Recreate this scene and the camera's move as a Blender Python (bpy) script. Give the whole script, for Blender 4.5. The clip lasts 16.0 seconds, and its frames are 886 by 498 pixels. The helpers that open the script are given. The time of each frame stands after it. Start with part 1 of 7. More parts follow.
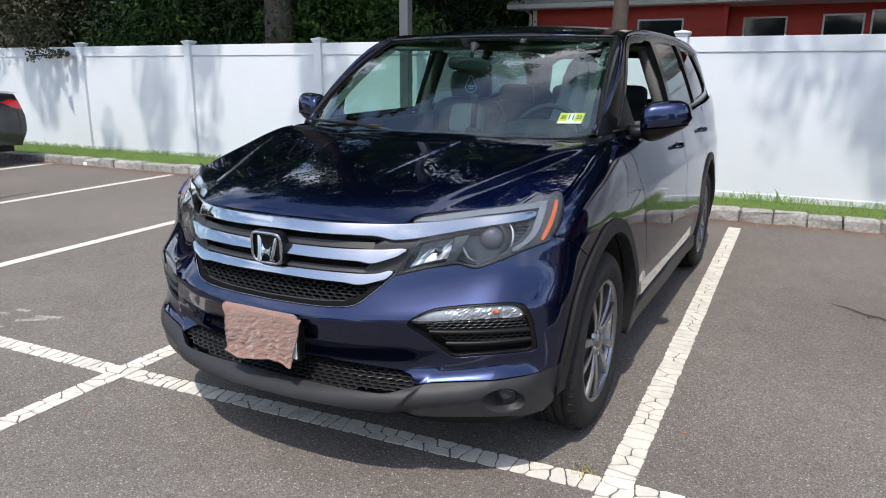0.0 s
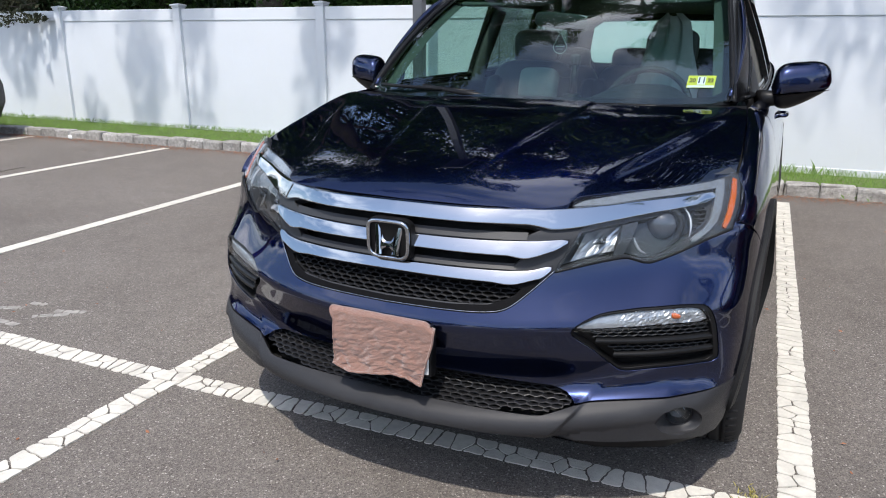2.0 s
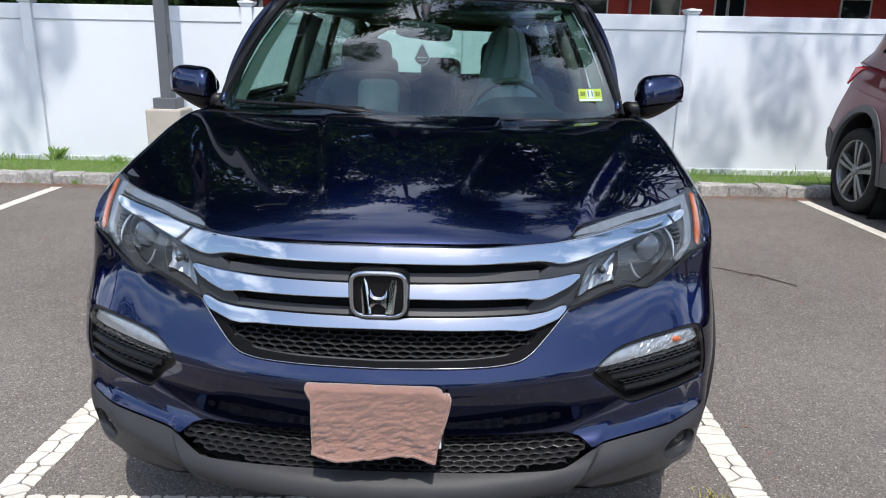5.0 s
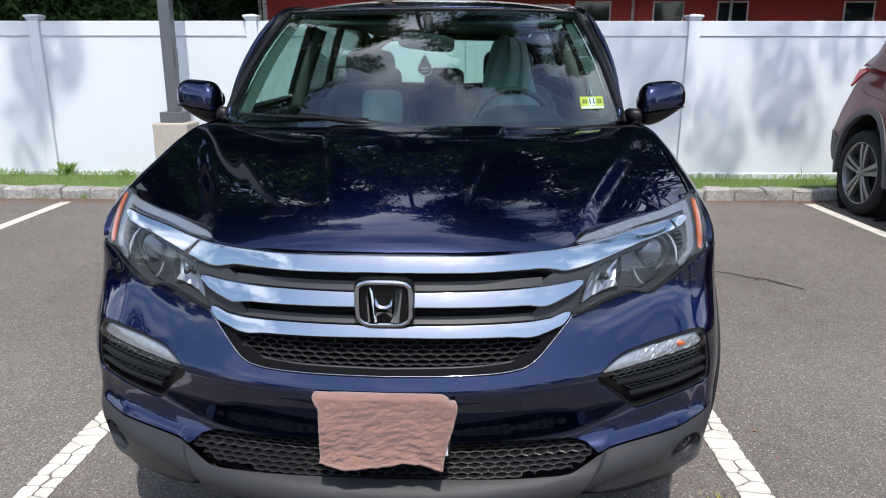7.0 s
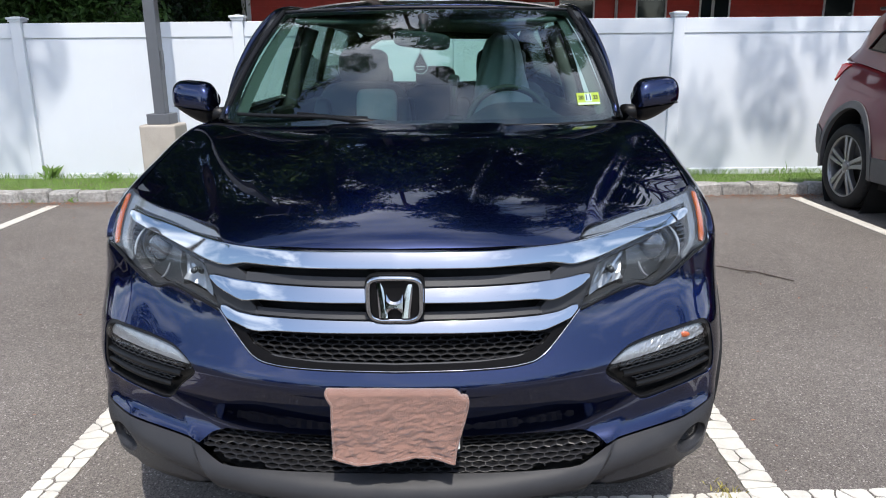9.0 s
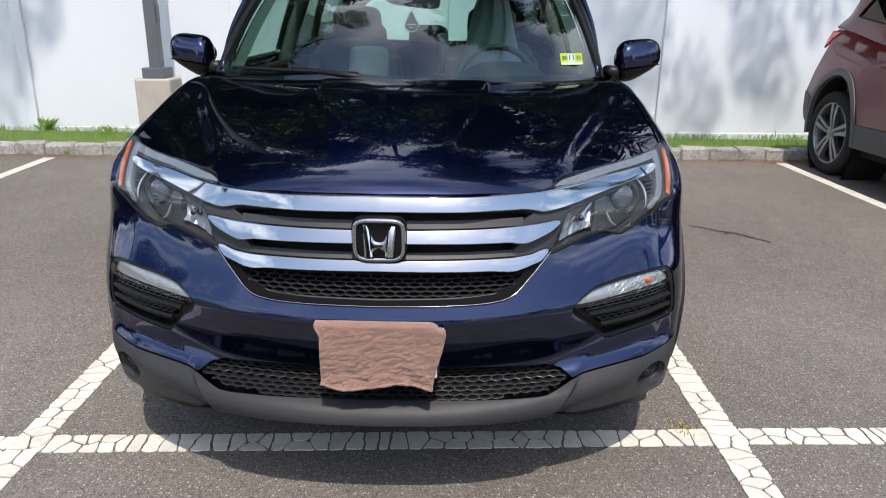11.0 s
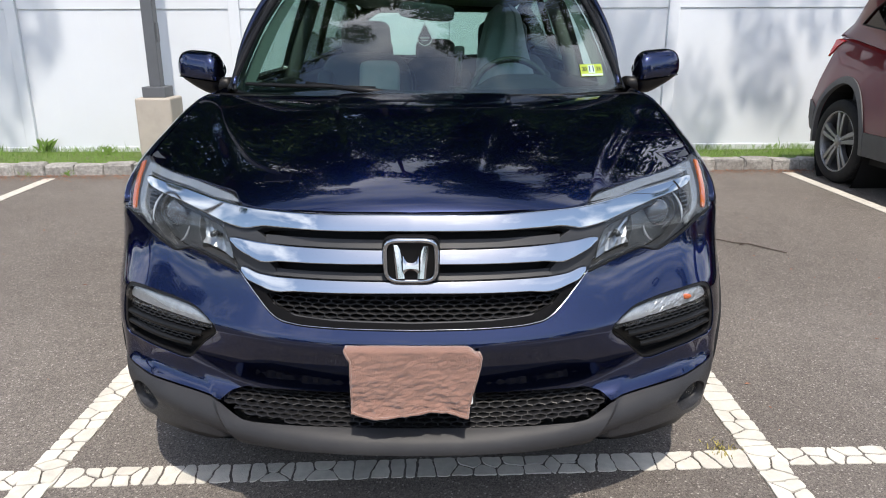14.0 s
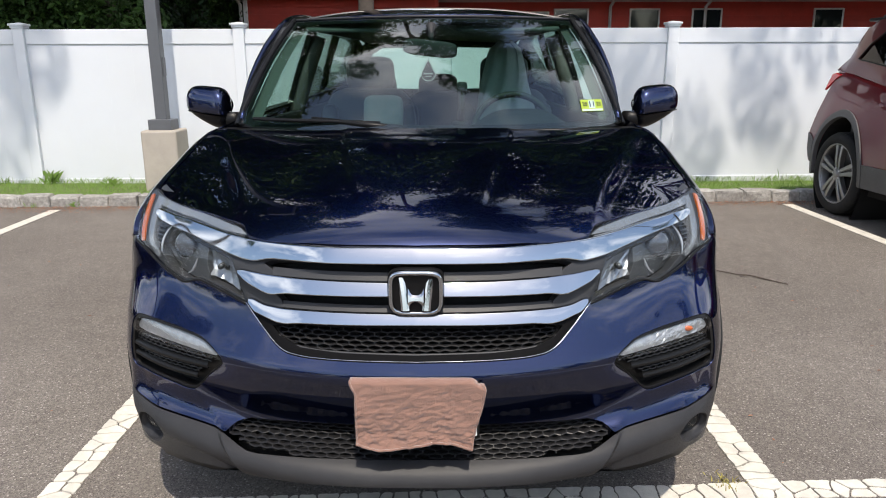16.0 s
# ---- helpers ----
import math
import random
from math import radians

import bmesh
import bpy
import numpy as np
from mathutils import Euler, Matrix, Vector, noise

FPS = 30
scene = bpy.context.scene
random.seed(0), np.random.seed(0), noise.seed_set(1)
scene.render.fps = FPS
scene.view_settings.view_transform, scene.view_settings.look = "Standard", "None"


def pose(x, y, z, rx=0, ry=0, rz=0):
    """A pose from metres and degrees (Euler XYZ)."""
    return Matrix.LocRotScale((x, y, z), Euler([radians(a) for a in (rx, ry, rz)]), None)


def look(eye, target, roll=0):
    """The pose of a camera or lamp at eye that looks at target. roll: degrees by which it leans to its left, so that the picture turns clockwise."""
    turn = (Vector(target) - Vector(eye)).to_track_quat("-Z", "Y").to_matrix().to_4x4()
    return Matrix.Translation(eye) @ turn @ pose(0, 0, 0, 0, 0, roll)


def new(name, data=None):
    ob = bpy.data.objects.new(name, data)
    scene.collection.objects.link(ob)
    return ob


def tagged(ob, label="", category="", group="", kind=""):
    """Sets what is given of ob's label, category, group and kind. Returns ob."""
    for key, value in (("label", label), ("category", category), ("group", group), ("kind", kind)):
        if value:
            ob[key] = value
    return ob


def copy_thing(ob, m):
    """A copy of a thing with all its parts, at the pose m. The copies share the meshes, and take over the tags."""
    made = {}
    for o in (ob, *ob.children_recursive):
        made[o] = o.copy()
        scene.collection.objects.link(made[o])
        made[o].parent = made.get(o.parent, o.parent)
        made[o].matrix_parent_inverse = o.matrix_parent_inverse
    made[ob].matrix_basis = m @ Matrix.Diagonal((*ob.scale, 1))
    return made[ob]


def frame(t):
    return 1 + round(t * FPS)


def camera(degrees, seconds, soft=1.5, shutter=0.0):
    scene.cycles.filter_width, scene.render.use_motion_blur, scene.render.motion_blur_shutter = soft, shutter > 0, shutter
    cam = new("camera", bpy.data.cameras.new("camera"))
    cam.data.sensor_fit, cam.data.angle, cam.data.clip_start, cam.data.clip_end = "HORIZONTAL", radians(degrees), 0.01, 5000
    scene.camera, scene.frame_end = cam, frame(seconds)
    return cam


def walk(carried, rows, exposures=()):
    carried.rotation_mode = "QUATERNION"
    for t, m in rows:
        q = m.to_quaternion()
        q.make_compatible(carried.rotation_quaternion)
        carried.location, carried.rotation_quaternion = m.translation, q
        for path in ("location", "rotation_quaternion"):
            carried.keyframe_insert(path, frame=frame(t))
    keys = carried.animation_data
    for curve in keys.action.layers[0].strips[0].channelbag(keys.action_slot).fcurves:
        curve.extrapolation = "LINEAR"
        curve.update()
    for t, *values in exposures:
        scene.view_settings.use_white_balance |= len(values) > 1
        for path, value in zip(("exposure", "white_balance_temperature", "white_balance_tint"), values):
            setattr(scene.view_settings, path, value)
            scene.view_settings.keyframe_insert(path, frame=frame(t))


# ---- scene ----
cam = camera(64.1, 16.0, soft=1.05)
PATH = [
    (0, (1.572, -1.811, 1.414), (0.723, -0.065, 0.93), 0.3),
    (0.5, (1.499, -1.778, 1.404), (0.661, -0.027, 0.921), 0.8),
    (1, (1.329, -1.702, 1.371), (0.499, 0.046, 0.866), -0.9),
    (1.5, (1.126, -1.664, 1.379), (0.272, 0.066, 0.852), -1.9),
    (2, (0.907, -1.641, 1.356), (0.134, 0.117, 0.797), 0.4),
    (2.5, (0.694, -1.648, 1.353), (0.134, 0.178, 0.759), 1.1),
    (3, (0.535, -1.544, 1.334), (0.106, 0.308, 0.711), -0.6),
    (3.5, (0.391, -1.414, 1.325), (0.066, 0.455, 0.692), -2.0),
    (4, (0.289, -1.428, 1.341), (0.067, 0.46, 0.721), -1.4),
    (4.5, (0.182, -1.483, 1.361), (0.104, 0.429, 0.78), -0.4),
    (5, (0.158, -1.498, 1.37), (0.142, 0.428, 0.834), 1.1),
    (7.5, (0.169, -1.52, 1.375), (0.128, 0.413, 0.865), -0.1),
    (8, (0.171, -1.521, 1.375), (0.128, 0.413, 0.868), -0.1),
    (8.5, (0.157, -1.522, 1.377), (0.124, 0.411, 0.864), -0.3),
    (9, (0.11, -1.533, 1.37), (0.114, 0.4, 0.855), -0.5),
    (11.3, (0.163, -1.751, 1.364), (0.182, 0.15, 0.744), 0.7),
    (11.5, (0.176, -1.793, 1.357), (0.178, 0.111, 0.746), 0.2),
    (12, (0.157, -1.813, 1.348), (0.081, 0.083, 0.717), -0.7),
    (12.5, (0.105, -1.737, 1.359), (-0.032, 0.153, 0.719), -1.3),
    (13, (0.044, -1.655, 1.362), (-0.023, 0.252, 0.762), -1.5),
    (13.5, (0.041, -1.606, 1.359), (0.052, 0.309, 0.783), -0.7),
    (14, (0.052, -1.603, 1.354), (0.081, 0.311, 0.777), -0.2),
    (14.5, (0.048, -1.62, 1.355), (0.072, 0.293, 0.774), 0.1),
    (15, (0.039, -1.623, 1.36), (0.057, 0.297, 0.799), 0.3),
    (15.5, (0.044, -1.622, 1.365), (0.067, 0.31, 0.848), -0.2),
    (16, (0.044, -1.629, 1.367), (0.07, 0.309, 0.873), -0.2),
]
# stops, kelvin and tint of the camera, which drifts a little warmer
EXPOSURES = [(0, 0.29, 6500, 10), (2.5, 0.28, 6400, 10), (5, 0.36, 6350, 10), (9, 0.37, 6400, 10), (11.5, 0.33, 6700, 10), (13, 0.35, 6700, 10), (14.5, 0.38, 6850, 10), (15.5, 0.36, 6950, 10), (16, 0.36, 7000, 10)]
walk(cam, [(t, look(eye, target, roll)) for t, eye, target, roll in PATH], EXPOSURES)

# ---- light ----
SUN_TO = Vector((0.09, -0.56, 1.0)).normalized()
world = bpy.data.worlds.new("sky")
scene.world = world
world.use_nodes = True
wn, wl = world.node_tree.nodes, world.node_tree.links
wn.clear()
sky = wn.new("ShaderNodeTexSky")
sky.sky_type, sky.sun_disc = "NISHITA", False
sky.sun_elevation = math.asin(SUN_TO.z)
sky.sun_rotation = math.atan2(SUN_TO.x, SUN_TO.y)
sky.air_density, sky.dust_density, sky.ozone_density = 1.0, 1.6, 1.5
sky_dir = wn.new("ShaderNodeTexCoord")
cloud_noise = wn.new("ShaderNodeTexNoise")
cloud_noise.inputs["Scale"].default_value, cloud_noise.inputs["Detail"].default_value = 1.5, 9.0
cloud_noise.inputs["Roughness"].default_value = 0.58
cloud_ramp = wn.new("ShaderNodeValToRGB")
cloud_ramp.color_ramp.elements[0].position, cloud_ramp.color_ramp.elements[1].position = 0.50, 0.76
cloud_mix = wn.new("ShaderNodeMix")
cloud_mix.data_type = "RGBA"
cloud_mix.inputs[7].default_value = (10.5, 10.8, 11.4, 1)
background = wn.new("ShaderNodeBackground")
background.inputs["Strength"].default_value = 0.212
world_out = wn.new("ShaderNodeOutputWorld")
# clouds lie in a flat layer, so that they crowd towards the horizon
split = wn.new("ShaderNodeSeparateXYZ")
wl.new(sky_dir.outputs["Generated"], split.inputs[0])


def sky_math(op, a, b):
    m = wn.new("ShaderNodeMath")
    m.operation = op
    for k, v in enumerate((a, b)):
        if isinstance(v, (int, float)):
            m.inputs[k].default_value = v
        else:
            wl.new(v, m.inputs[k])
    return m.outputs[0]


lift = sky_math("ADD", sky_math("MAXIMUM", split.outputs["Z"], 0.0), 0.22)
layer = wn.new("ShaderNodeCombineXYZ")
wl.new(sky_math("DIVIDE", split.outputs["X"], lift), layer.inputs[0])
wl.new(sky_math("DIVIDE", split.outputs["Y"], lift), layer.inputs[1])
layer.inputs[2].default_value = 2.4
wl.new(layer.outputs[0], cloud_noise.inputs["Vector"])
cover = sky_math("ADD", cloud_noise.outputs["Fac"], sky_math("MULTIPLY", sky_math("SUBTRACT", 0.62, split.outputs["Z"]), 0.10))
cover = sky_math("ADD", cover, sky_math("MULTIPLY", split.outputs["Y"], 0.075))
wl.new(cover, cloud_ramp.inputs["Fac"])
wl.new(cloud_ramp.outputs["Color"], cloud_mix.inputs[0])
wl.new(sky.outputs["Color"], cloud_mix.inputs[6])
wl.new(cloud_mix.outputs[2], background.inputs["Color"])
wl.new(background.outputs["Background"], world_out.inputs["Surface"])

sun = new("sun", bpy.data.lights.new("sun", "SUN"))
sun.data.energy, sun.data.angle, sun.data.color = 3.8, radians(0.53), (1.0, 0.95, 0.88)
sun.matrix_world = look(SUN_TO * 40, (0, 0, 0))


# ---- materials ----
def material(name, base=(0.5, 0.5, 0.5), rough=0.5, metal=0.0, coat=0.0, spec=0.5, var=0.0, scale=8.0, bump=0.0,
             bump_scale=60.0, dirt=None, dirt_scale=2.0, dirt_amount=0.0, rough_var=0.0, random_var=0.0, emit=None, emit_strength=0.0,
             coat_rough=0.03, sheen=0.0, island=0.0):
    """A Principled material with grain at two scales, stains and relief."""
    m = bpy.data.materials.new(name)
    m.use_nodes = True
    n, l = m.node_tree.nodes, m.node_tree.links
    b = n["Principled BSDF"]
    b.inputs["Roughness"].default_value = rough
    b.inputs["Metallic"].default_value = metal
    b.inputs["Coat Weight"].default_value = coat
    b.inputs["Coat Roughness"].default_value = coat_rough
    b.inputs["Specular IOR Level"].default_value = spec
    b.inputs["Base Color"].default_value = (*base, 1)
    if sheen:
        b.inputs["Sheen Weight"].default_value = sheen
    if emit:
        b.inputs["Emission Color"].default_value = (*emit, 1)
        b.inputs["Emission Strength"].default_value = emit_strength
    co = n.new("ShaderNodeTexCoord")
    colour = None

    def noise_node(s, detail=6.0, r=0.6):
        t = n.new("ShaderNodeTexNoise")
        t.inputs["Scale"].default_value, t.inputs["Detail"].default_value, t.inputs["Roughness"].default_value = s, detail, r
        l.new(co.outputs["Object"], t.inputs["Vector"])
        return t

    def mixed(a, fac_socket, other):
        x = n.new("ShaderNodeMix")
        x.data_type = "RGBA"
        if a is None:
            x.inputs[6].default_value = (*base, 1)
        else:
            l.new(a, x.inputs[6])
        x.inputs[7].default_value = (*other, 1)
        l.new(fac_socket, x.inputs[0])
        return x.outputs[2]

    def ranged(socket, lo, hi, to0=0.0, to1=1.0):
        r = n.new("ShaderNodeMapRange")
        r.inputs[1].default_value, r.inputs[2].default_value, r.inputs[3].default_value, r.inputs[4].default_value = lo, hi, to0, to1
        l.new(socket, r.inputs[0])
        return r.outputs[0]

    if var:
        t = noise_node(scale)
        hs = n.new("ShaderNodeHueSaturation")
        hs.inputs["Color"].default_value = (*base, 1)
        l.new(ranged(t.outputs["Fac"], 0.25, 0.75, 1 - var, 1 + var), hs.inputs["Value"])
        colour = hs.outputs["Color"]
    if random_var or island:
        oi = n.new("ShaderNodeObjectInfo") if random_var else n.new("ShaderNodeNewGeometry")
        hs = n.new("ShaderNodeHueSaturation")
        if colour:
            l.new(colour, hs.inputs["Color"])
        else:
            hs.inputs["Color"].default_value = (*base, 1)
        amount = random_var or island
        l.new(ranged(oi.outputs["Random" if random_var else "Random Per Island"], 0, 1, 1 - amount, 1 + amount), hs.inputs["Value"])
        colour = hs.outputs["Color"]
    if dirt:
        t = noise_node(dirt_scale, 8.0, 0.65)
        colour = mixed(colour, ranged(t.outputs["Fac"], 0.45, 0.75, 0, dirt_amount), dirt)
    if colour:
        l.new(colour, b.inputs["Base Color"])
    if rough_var:
        t = noise_node(scale * 3)
        l.new(ranged(t.outputs["Fac"], 0.3, 0.7, max(0.0, rough - rough_var), rough + rough_var), b.inputs["Roughness"])
    if bump:
        t = noise_node(bump_scale, 4.0)
        bp = n.new("ShaderNodeBump")
        bp.inputs["Strength"].default_value, bp.inputs["Distance"].default_value = bump, 0.01
        l.new(t.outputs["Fac"], bp.inputs["Height"])
        l.new(bp.outputs["Normal"], b.inputs["Normal"])
    return m


def glass(name, tint, ior=1.5, haze=0.0):
    """A thin pane: it lets light straight through, tinted, and mirrors by its angle."""
    m = bpy.data.materials.new(name)
    m.use_nodes = True
    n, l = m.node_tree.nodes, m.node_tree.links
    n.clear()
    out = n.new("ShaderNodeOutputMaterial")
    clear = n.new("ShaderNodeBsdfTransparent")
    clear.inputs["Color"].default_value = (*tint, 1)
    gloss = n.new("ShaderNodeBsdfGlossy")
    gloss.inputs["Roughness"].default_value = 0.005
    mix = n.new("ShaderNodeMixShader")
    f0 = ((ior - 1) / (ior + 1)) ** 2
    facing = n.new("ShaderNodeLayerWeight")
    facing.inputs["Blend"].default_value = 0.5
    power = n.new("ShaderNodeMath")
    power.operation = "POWER"
    power.inputs[1].default_value = 5.0
    schlick = n.new("ShaderNodeMath")
    schlick.operation = "MULTIPLY_ADD"
    schlick.inputs[1].default_value, schlick.inputs[2].default_value = 1 - f0, f0
    l.new(facing.outputs["Facing"], power.inputs[0])
    l.new(power.outputs[0], schlick.inputs[0])
    l.new(schlick.outputs[0], mix.inputs["Fac"])
    l.new(clear.outputs["BSDF"], mix.inputs[1])
    l.new(gloss.outputs["BSDF"], mix.inputs[2])
    last = mix
    if haze:
        dust = n.new("ShaderNodeBsdfDiffuse")
        dust.inputs["Color"].default_value = (0.5, 0.52, 0.5, 1)
        mix2 = n.new("ShaderNodeMixShader")
        mix2.inputs["Fac"].default_value = haze
        l.new(mix.outputs["Shader"], mix2.inputs[1])
        l.new(dust.outputs["BSDF"], mix2.inputs[2])
        last = mix2
    l.new(last.outputs["Shader"], out.inputs["Surface"])
    return m


def asphalt_material():
    m = bpy.data.materials.new("asphalt")
    m.use_nodes = True
    n, l = m.node_tree.nodes, m.node_tree.links
    b = n["Principled BSDF"]
    co = n.new("ShaderNodeTexCoord")

    def tex(kind, s, **kw):
        t = n.new(kind)
        t.inputs["Scale"].default_value = s
        for k, v in kw.items():
            t.inputs[k].default_value = v
        l.new(co.outputs["Object"], t.inputs["Vector"])
        return t

    def ramp(socket, stops):
        r = n.new("ShaderNodeValToRGB")
        e = r.color_ramp.elements
        e[0].position, e[0].color = stops[0][0], (*stops[0][1], 1)
        e[1].position, e[1].color = stops[-1][0], (*stops[-1][1], 1)
        for p, c in stops[1:-1]:
            x = e.new(p)
            x.color = (*c, 1)
        l.new(socket, r.inputs["Fac"])
        return r.outputs["Color"]

    def blend(kind, a, c, fac=1.0):
        x = n.new("ShaderNodeMix")
        x.data_type, x.blend_type = "RGBA", kind
        if isinstance(fac, float):
            x.inputs[0].default_value = fac
        else:
            l.new(fac, x.inputs[0])
        l.new(a, x.inputs[6])
        l.new(c, x.inputs[7])
        return x.outputs[2]

    stones = tex("ShaderNodeTexVoronoi", 210.0)
    grit = tex("ShaderNodeTexNoise", 420.0, Detail=3.0)
    broad = tex("ShaderNodeTexNoise", 0.55, Detail=7.0, Roughness=0.6)
    patchy = tex("ShaderNodeTexNoise", 5.0, Detail=6.0, Roughness=0.7)
    base = ramp(stones.outputs["Color"], [(0.0, (0.06, 0.052, 0.046)), (0.45, (0.15, 0.133, 0.118)), (0.8, (0.2, 0.18, 0.16)), (0.92, (0.3, 0.275, 0.25)), (1.0, (0.52, 0.49, 0.45))])
    base = blend("MULTIPLY", base, ramp(grit.outputs["Fac"], [(0.3, (0.6, 0.6, 0.6)), (0.7, (1.2, 1.2, 1.2))]))
    base = blend("MULTIPLY", base, ramp(broad.outputs["Fac"], [(0.3, (0.8, 0.78, 0.77)), (0.7, (1.12, 1.12, 1.12))]))
    base = blend("MULTIPLY", base, ramp(patchy.outputs["Fac"], [(0.3, (0.88, 0.87, 0.86)), (0.7, (1.08, 1.08, 1.08))]))
    for s, low, high, colour, amount in ((62.0, 0.55, 0.62, (0.5, 0.465, 0.42), 0.55), (95.0, 0.6, 0.66, (0.035, 0.03, 0.028), 0.75)):
        chips = tex("ShaderNodeTexVoronoi", s)
        near = ramp(chips.outputs["Distance"], [(0.16, (1, 1, 1)), (0.26, (0, 0, 0))])
        some = ramp(chips.outputs["Color"], [(low, (0, 0, 0)), (high, (amount, amount, amount))])
        spot = blend("MULTIPLY", near, some)
        x = n.new("ShaderNodeMix")
        x.data_type = "RGBA"
        l.new(spot, x.inputs[0])
        l.new(base, x.inputs[6])
        x.inputs[7].default_value = (*colour, 1)
        base = x.outputs[2]
    l.new(base, b.inputs["Base Color"])
    b.inputs["Roughness"].default_value = 0.88
    bp = n.new("ShaderNodeBump")
    bp.inputs["Strength"].default_value, bp.inputs["Distance"].default_value = 0.55, 0.004
    l.new(blend("ADD", stones.outputs["Distance"], grit.outputs["Fac"], 0.6), bp.inputs["Height"])
    l.new(bp.outputs["Normal"], b.inputs["Normal"])
    return m


ASPHALT = asphalt_material()
LINE_PAINT = material("line_paint", (0.58, 0.55, 0.485), 0.75, var=0.12, scale=30, dirt=(0.32, 0.3, 0.27), dirt_scale=9, dirt_amount=0.55, bump=0.35, bump_scale=180, island=0.07)
FADED_PAINT = material("faded_line_paint", (0.3, 0.285, 0.26), 0.85, var=0.25, scale=30, dirt=(0.16, 0.145, 0.13), dirt_scale=14, dirt_amount=0.8)
VINYL = material("white_vinyl", (0.6, 0.625, 0.66), 0.38, var=0.03, scale=1.5, dirt=(0.6, 0.6, 0.56), dirt_scale=1.2, dirt_amount=0.18)
CONCRETE = material("concrete", (0.36, 0.325, 0.28), 0.9, var=0.14, scale=5, dirt=(0.26, 0.22, 0.18), dirt_scale=2.5, dirt_amount=0.5, bump=0.4, bump_scale=90)
KERB_STONE = material("kerb_stone", (0.30, 0.29, 0.27), 0.9, var=0.45, scale=30, dirt=(0.16, 0.145, 0.13), dirt_scale=9, dirt_amount=0.75, bump=1.0, bump_scale=38, random_var=0.18)
POLE_METAL = material("grey_painted_steel", (0.1, 0.105, 0.115), 0.42, var=0.08, scale=6, metal=0.2)
GRASS = material("grass", (0.15, 0.26, 0.045), 0.6, island=0.35)
SOIL = material("turf_soil", (0.09, 0.13, 0.035), 0.95, var=0.35, scale=14, dirt=(0.12, 0.08, 0.05), dirt_scale=5, dirt_amount=0.6, bump=0.8, bump_scale=30)
LITTER = material("leaf_litter", (0.24, 0.1, 0.05), 0.9, island=0.5)
BARK = material("bark", (0.075, 0.06, 0.05), 0.95, var=0.35, scale=9, bump=1.0, bump_scale=22)
LEAF = material("leaf", (0.032, 0.068, 0.013), 0.55, spec=0.2, island=0.45)
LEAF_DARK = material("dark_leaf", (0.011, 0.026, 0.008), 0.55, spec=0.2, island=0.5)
LEAF_OLIVE = material("olive_leaf", (0.042, 0.045, 0.024), 0.55, spec=0.2, island=0.4)
RED_SIDING = material("red_siding", (0.5, 0.05, 0.032), 0.65, var=0.1, scale=4, random_var=0.06, dirt=(0.16, 0.03, 0.02), dirt_scale=3, dirt_amount=0.4)
WHITE_TRIM = material("white_trim", (0.72, 0.72, 0.7), 0.5, var=0.06, scale=5)
SHINGLE = material("shingle", (0.27, 0.25, 0.23), 0.9, var=0.15, scale=12, random_var=0.15, bump=0.5, bump_scale=120)
PAINT = material("dark_blue_pearl_paint", (0.0170, 0.0265, 0.077), 0.27, metal=1.0, coat=1.0, coat_rough=0.006, var=0.12, scale=900)
PAINT.node_tree.nodes["Principled BSDF"].inputs["Specular Tint"].default_value = (0.14, 0.19, 0.32, 1)
CHROME = material("chrome", (0.43, 0.45, 0.475), 0.06, metal=1.0, rough_var=0.02, scale=4)
SATIN = material("satin_silver", (0.55, 0.56, 0.58), 0.28, metal=1.0)
GRILLE_GREY = material("dark_grey_grille_plastic", (0.026, 0.027, 0.030), 0.5, spec=0.35, var=0.05, scale=20)
BLACK_PLASTIC = material("black_plastic", (0.006, 0.006, 0.0065), 0.4, spec=0.2, var=0.15, scale=30)
GREY_PLASTIC = material("unpainted_grey_plastic", (0.023, 0.023, 0.025), 0.45, spec=0.25, var=0.12, scale=12, bump=0.12, bump_scale=700, dirt=(0.05, 0.048, 0.045), dirt_scale=5, dirt_amount=0.25)
ARCH_PLASTIC = material("dark_arch_plastic", (0.013, 0.0132, 0.014), 0.55, spec=0.2, var=0.12, scale=12, bump=0.12, bump_scale=700)
MESH_BLACK = material("gloss_black_mesh", (0.009, 0.009, 0.010), 0.4, spec=0.35)
MATTE_BLACK = material("matt_black_plastic", (0.005, 0.005, 0.0055), 0.6, spec=0.06, var=0.1, scale=30)
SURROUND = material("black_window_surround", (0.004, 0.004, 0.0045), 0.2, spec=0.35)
# near-black that stands in for the unlit depth of recesses and underside
BLACK_VOID = material("deep_shade_black", (0.006, 0.006, 0.006), 0.9)
RUBBER = material("tyre_rubber", (0.014, 0.014, 0.015), 0.75, spec=0.25, var=0.2, scale=25, dirt=(0.06, 0.055, 0.05), dirt_scale=14, dirt_amount=0.2)
ALLOY = material("machined_alloy", (0.27, 0.27, 0.28), 0.32, metal=1.0, rough_var=0.05)
CLADDING = material("pale_grey_cladding", (0.085, 0.083, 0.085), 0.5, spec=0.3, var=0.12, scale=12, bump=0.1, bump_scale=600)
ALLOY_GREY = material("grey_alloy", (0.26, 0.26, 0.265), 0.38, metal=0.85, rough_var=0.05)
ALLOY_DARK = material("dark_alloy_pocket", (0.06, 0.06, 0.065), 0.4, metal=0.6)
WINDSCREEN = glass("windscreen_glass", (0.5, 0.72, 0.66), 2.1, haze=0.0)
SIDE_GLASS = glass("side_glass", (0.7, 0.82, 0.77), 1.5)
PRIVACY_GLASS = glass("privacy_glass", (0.17, 0.2, 0.2), 1.6)
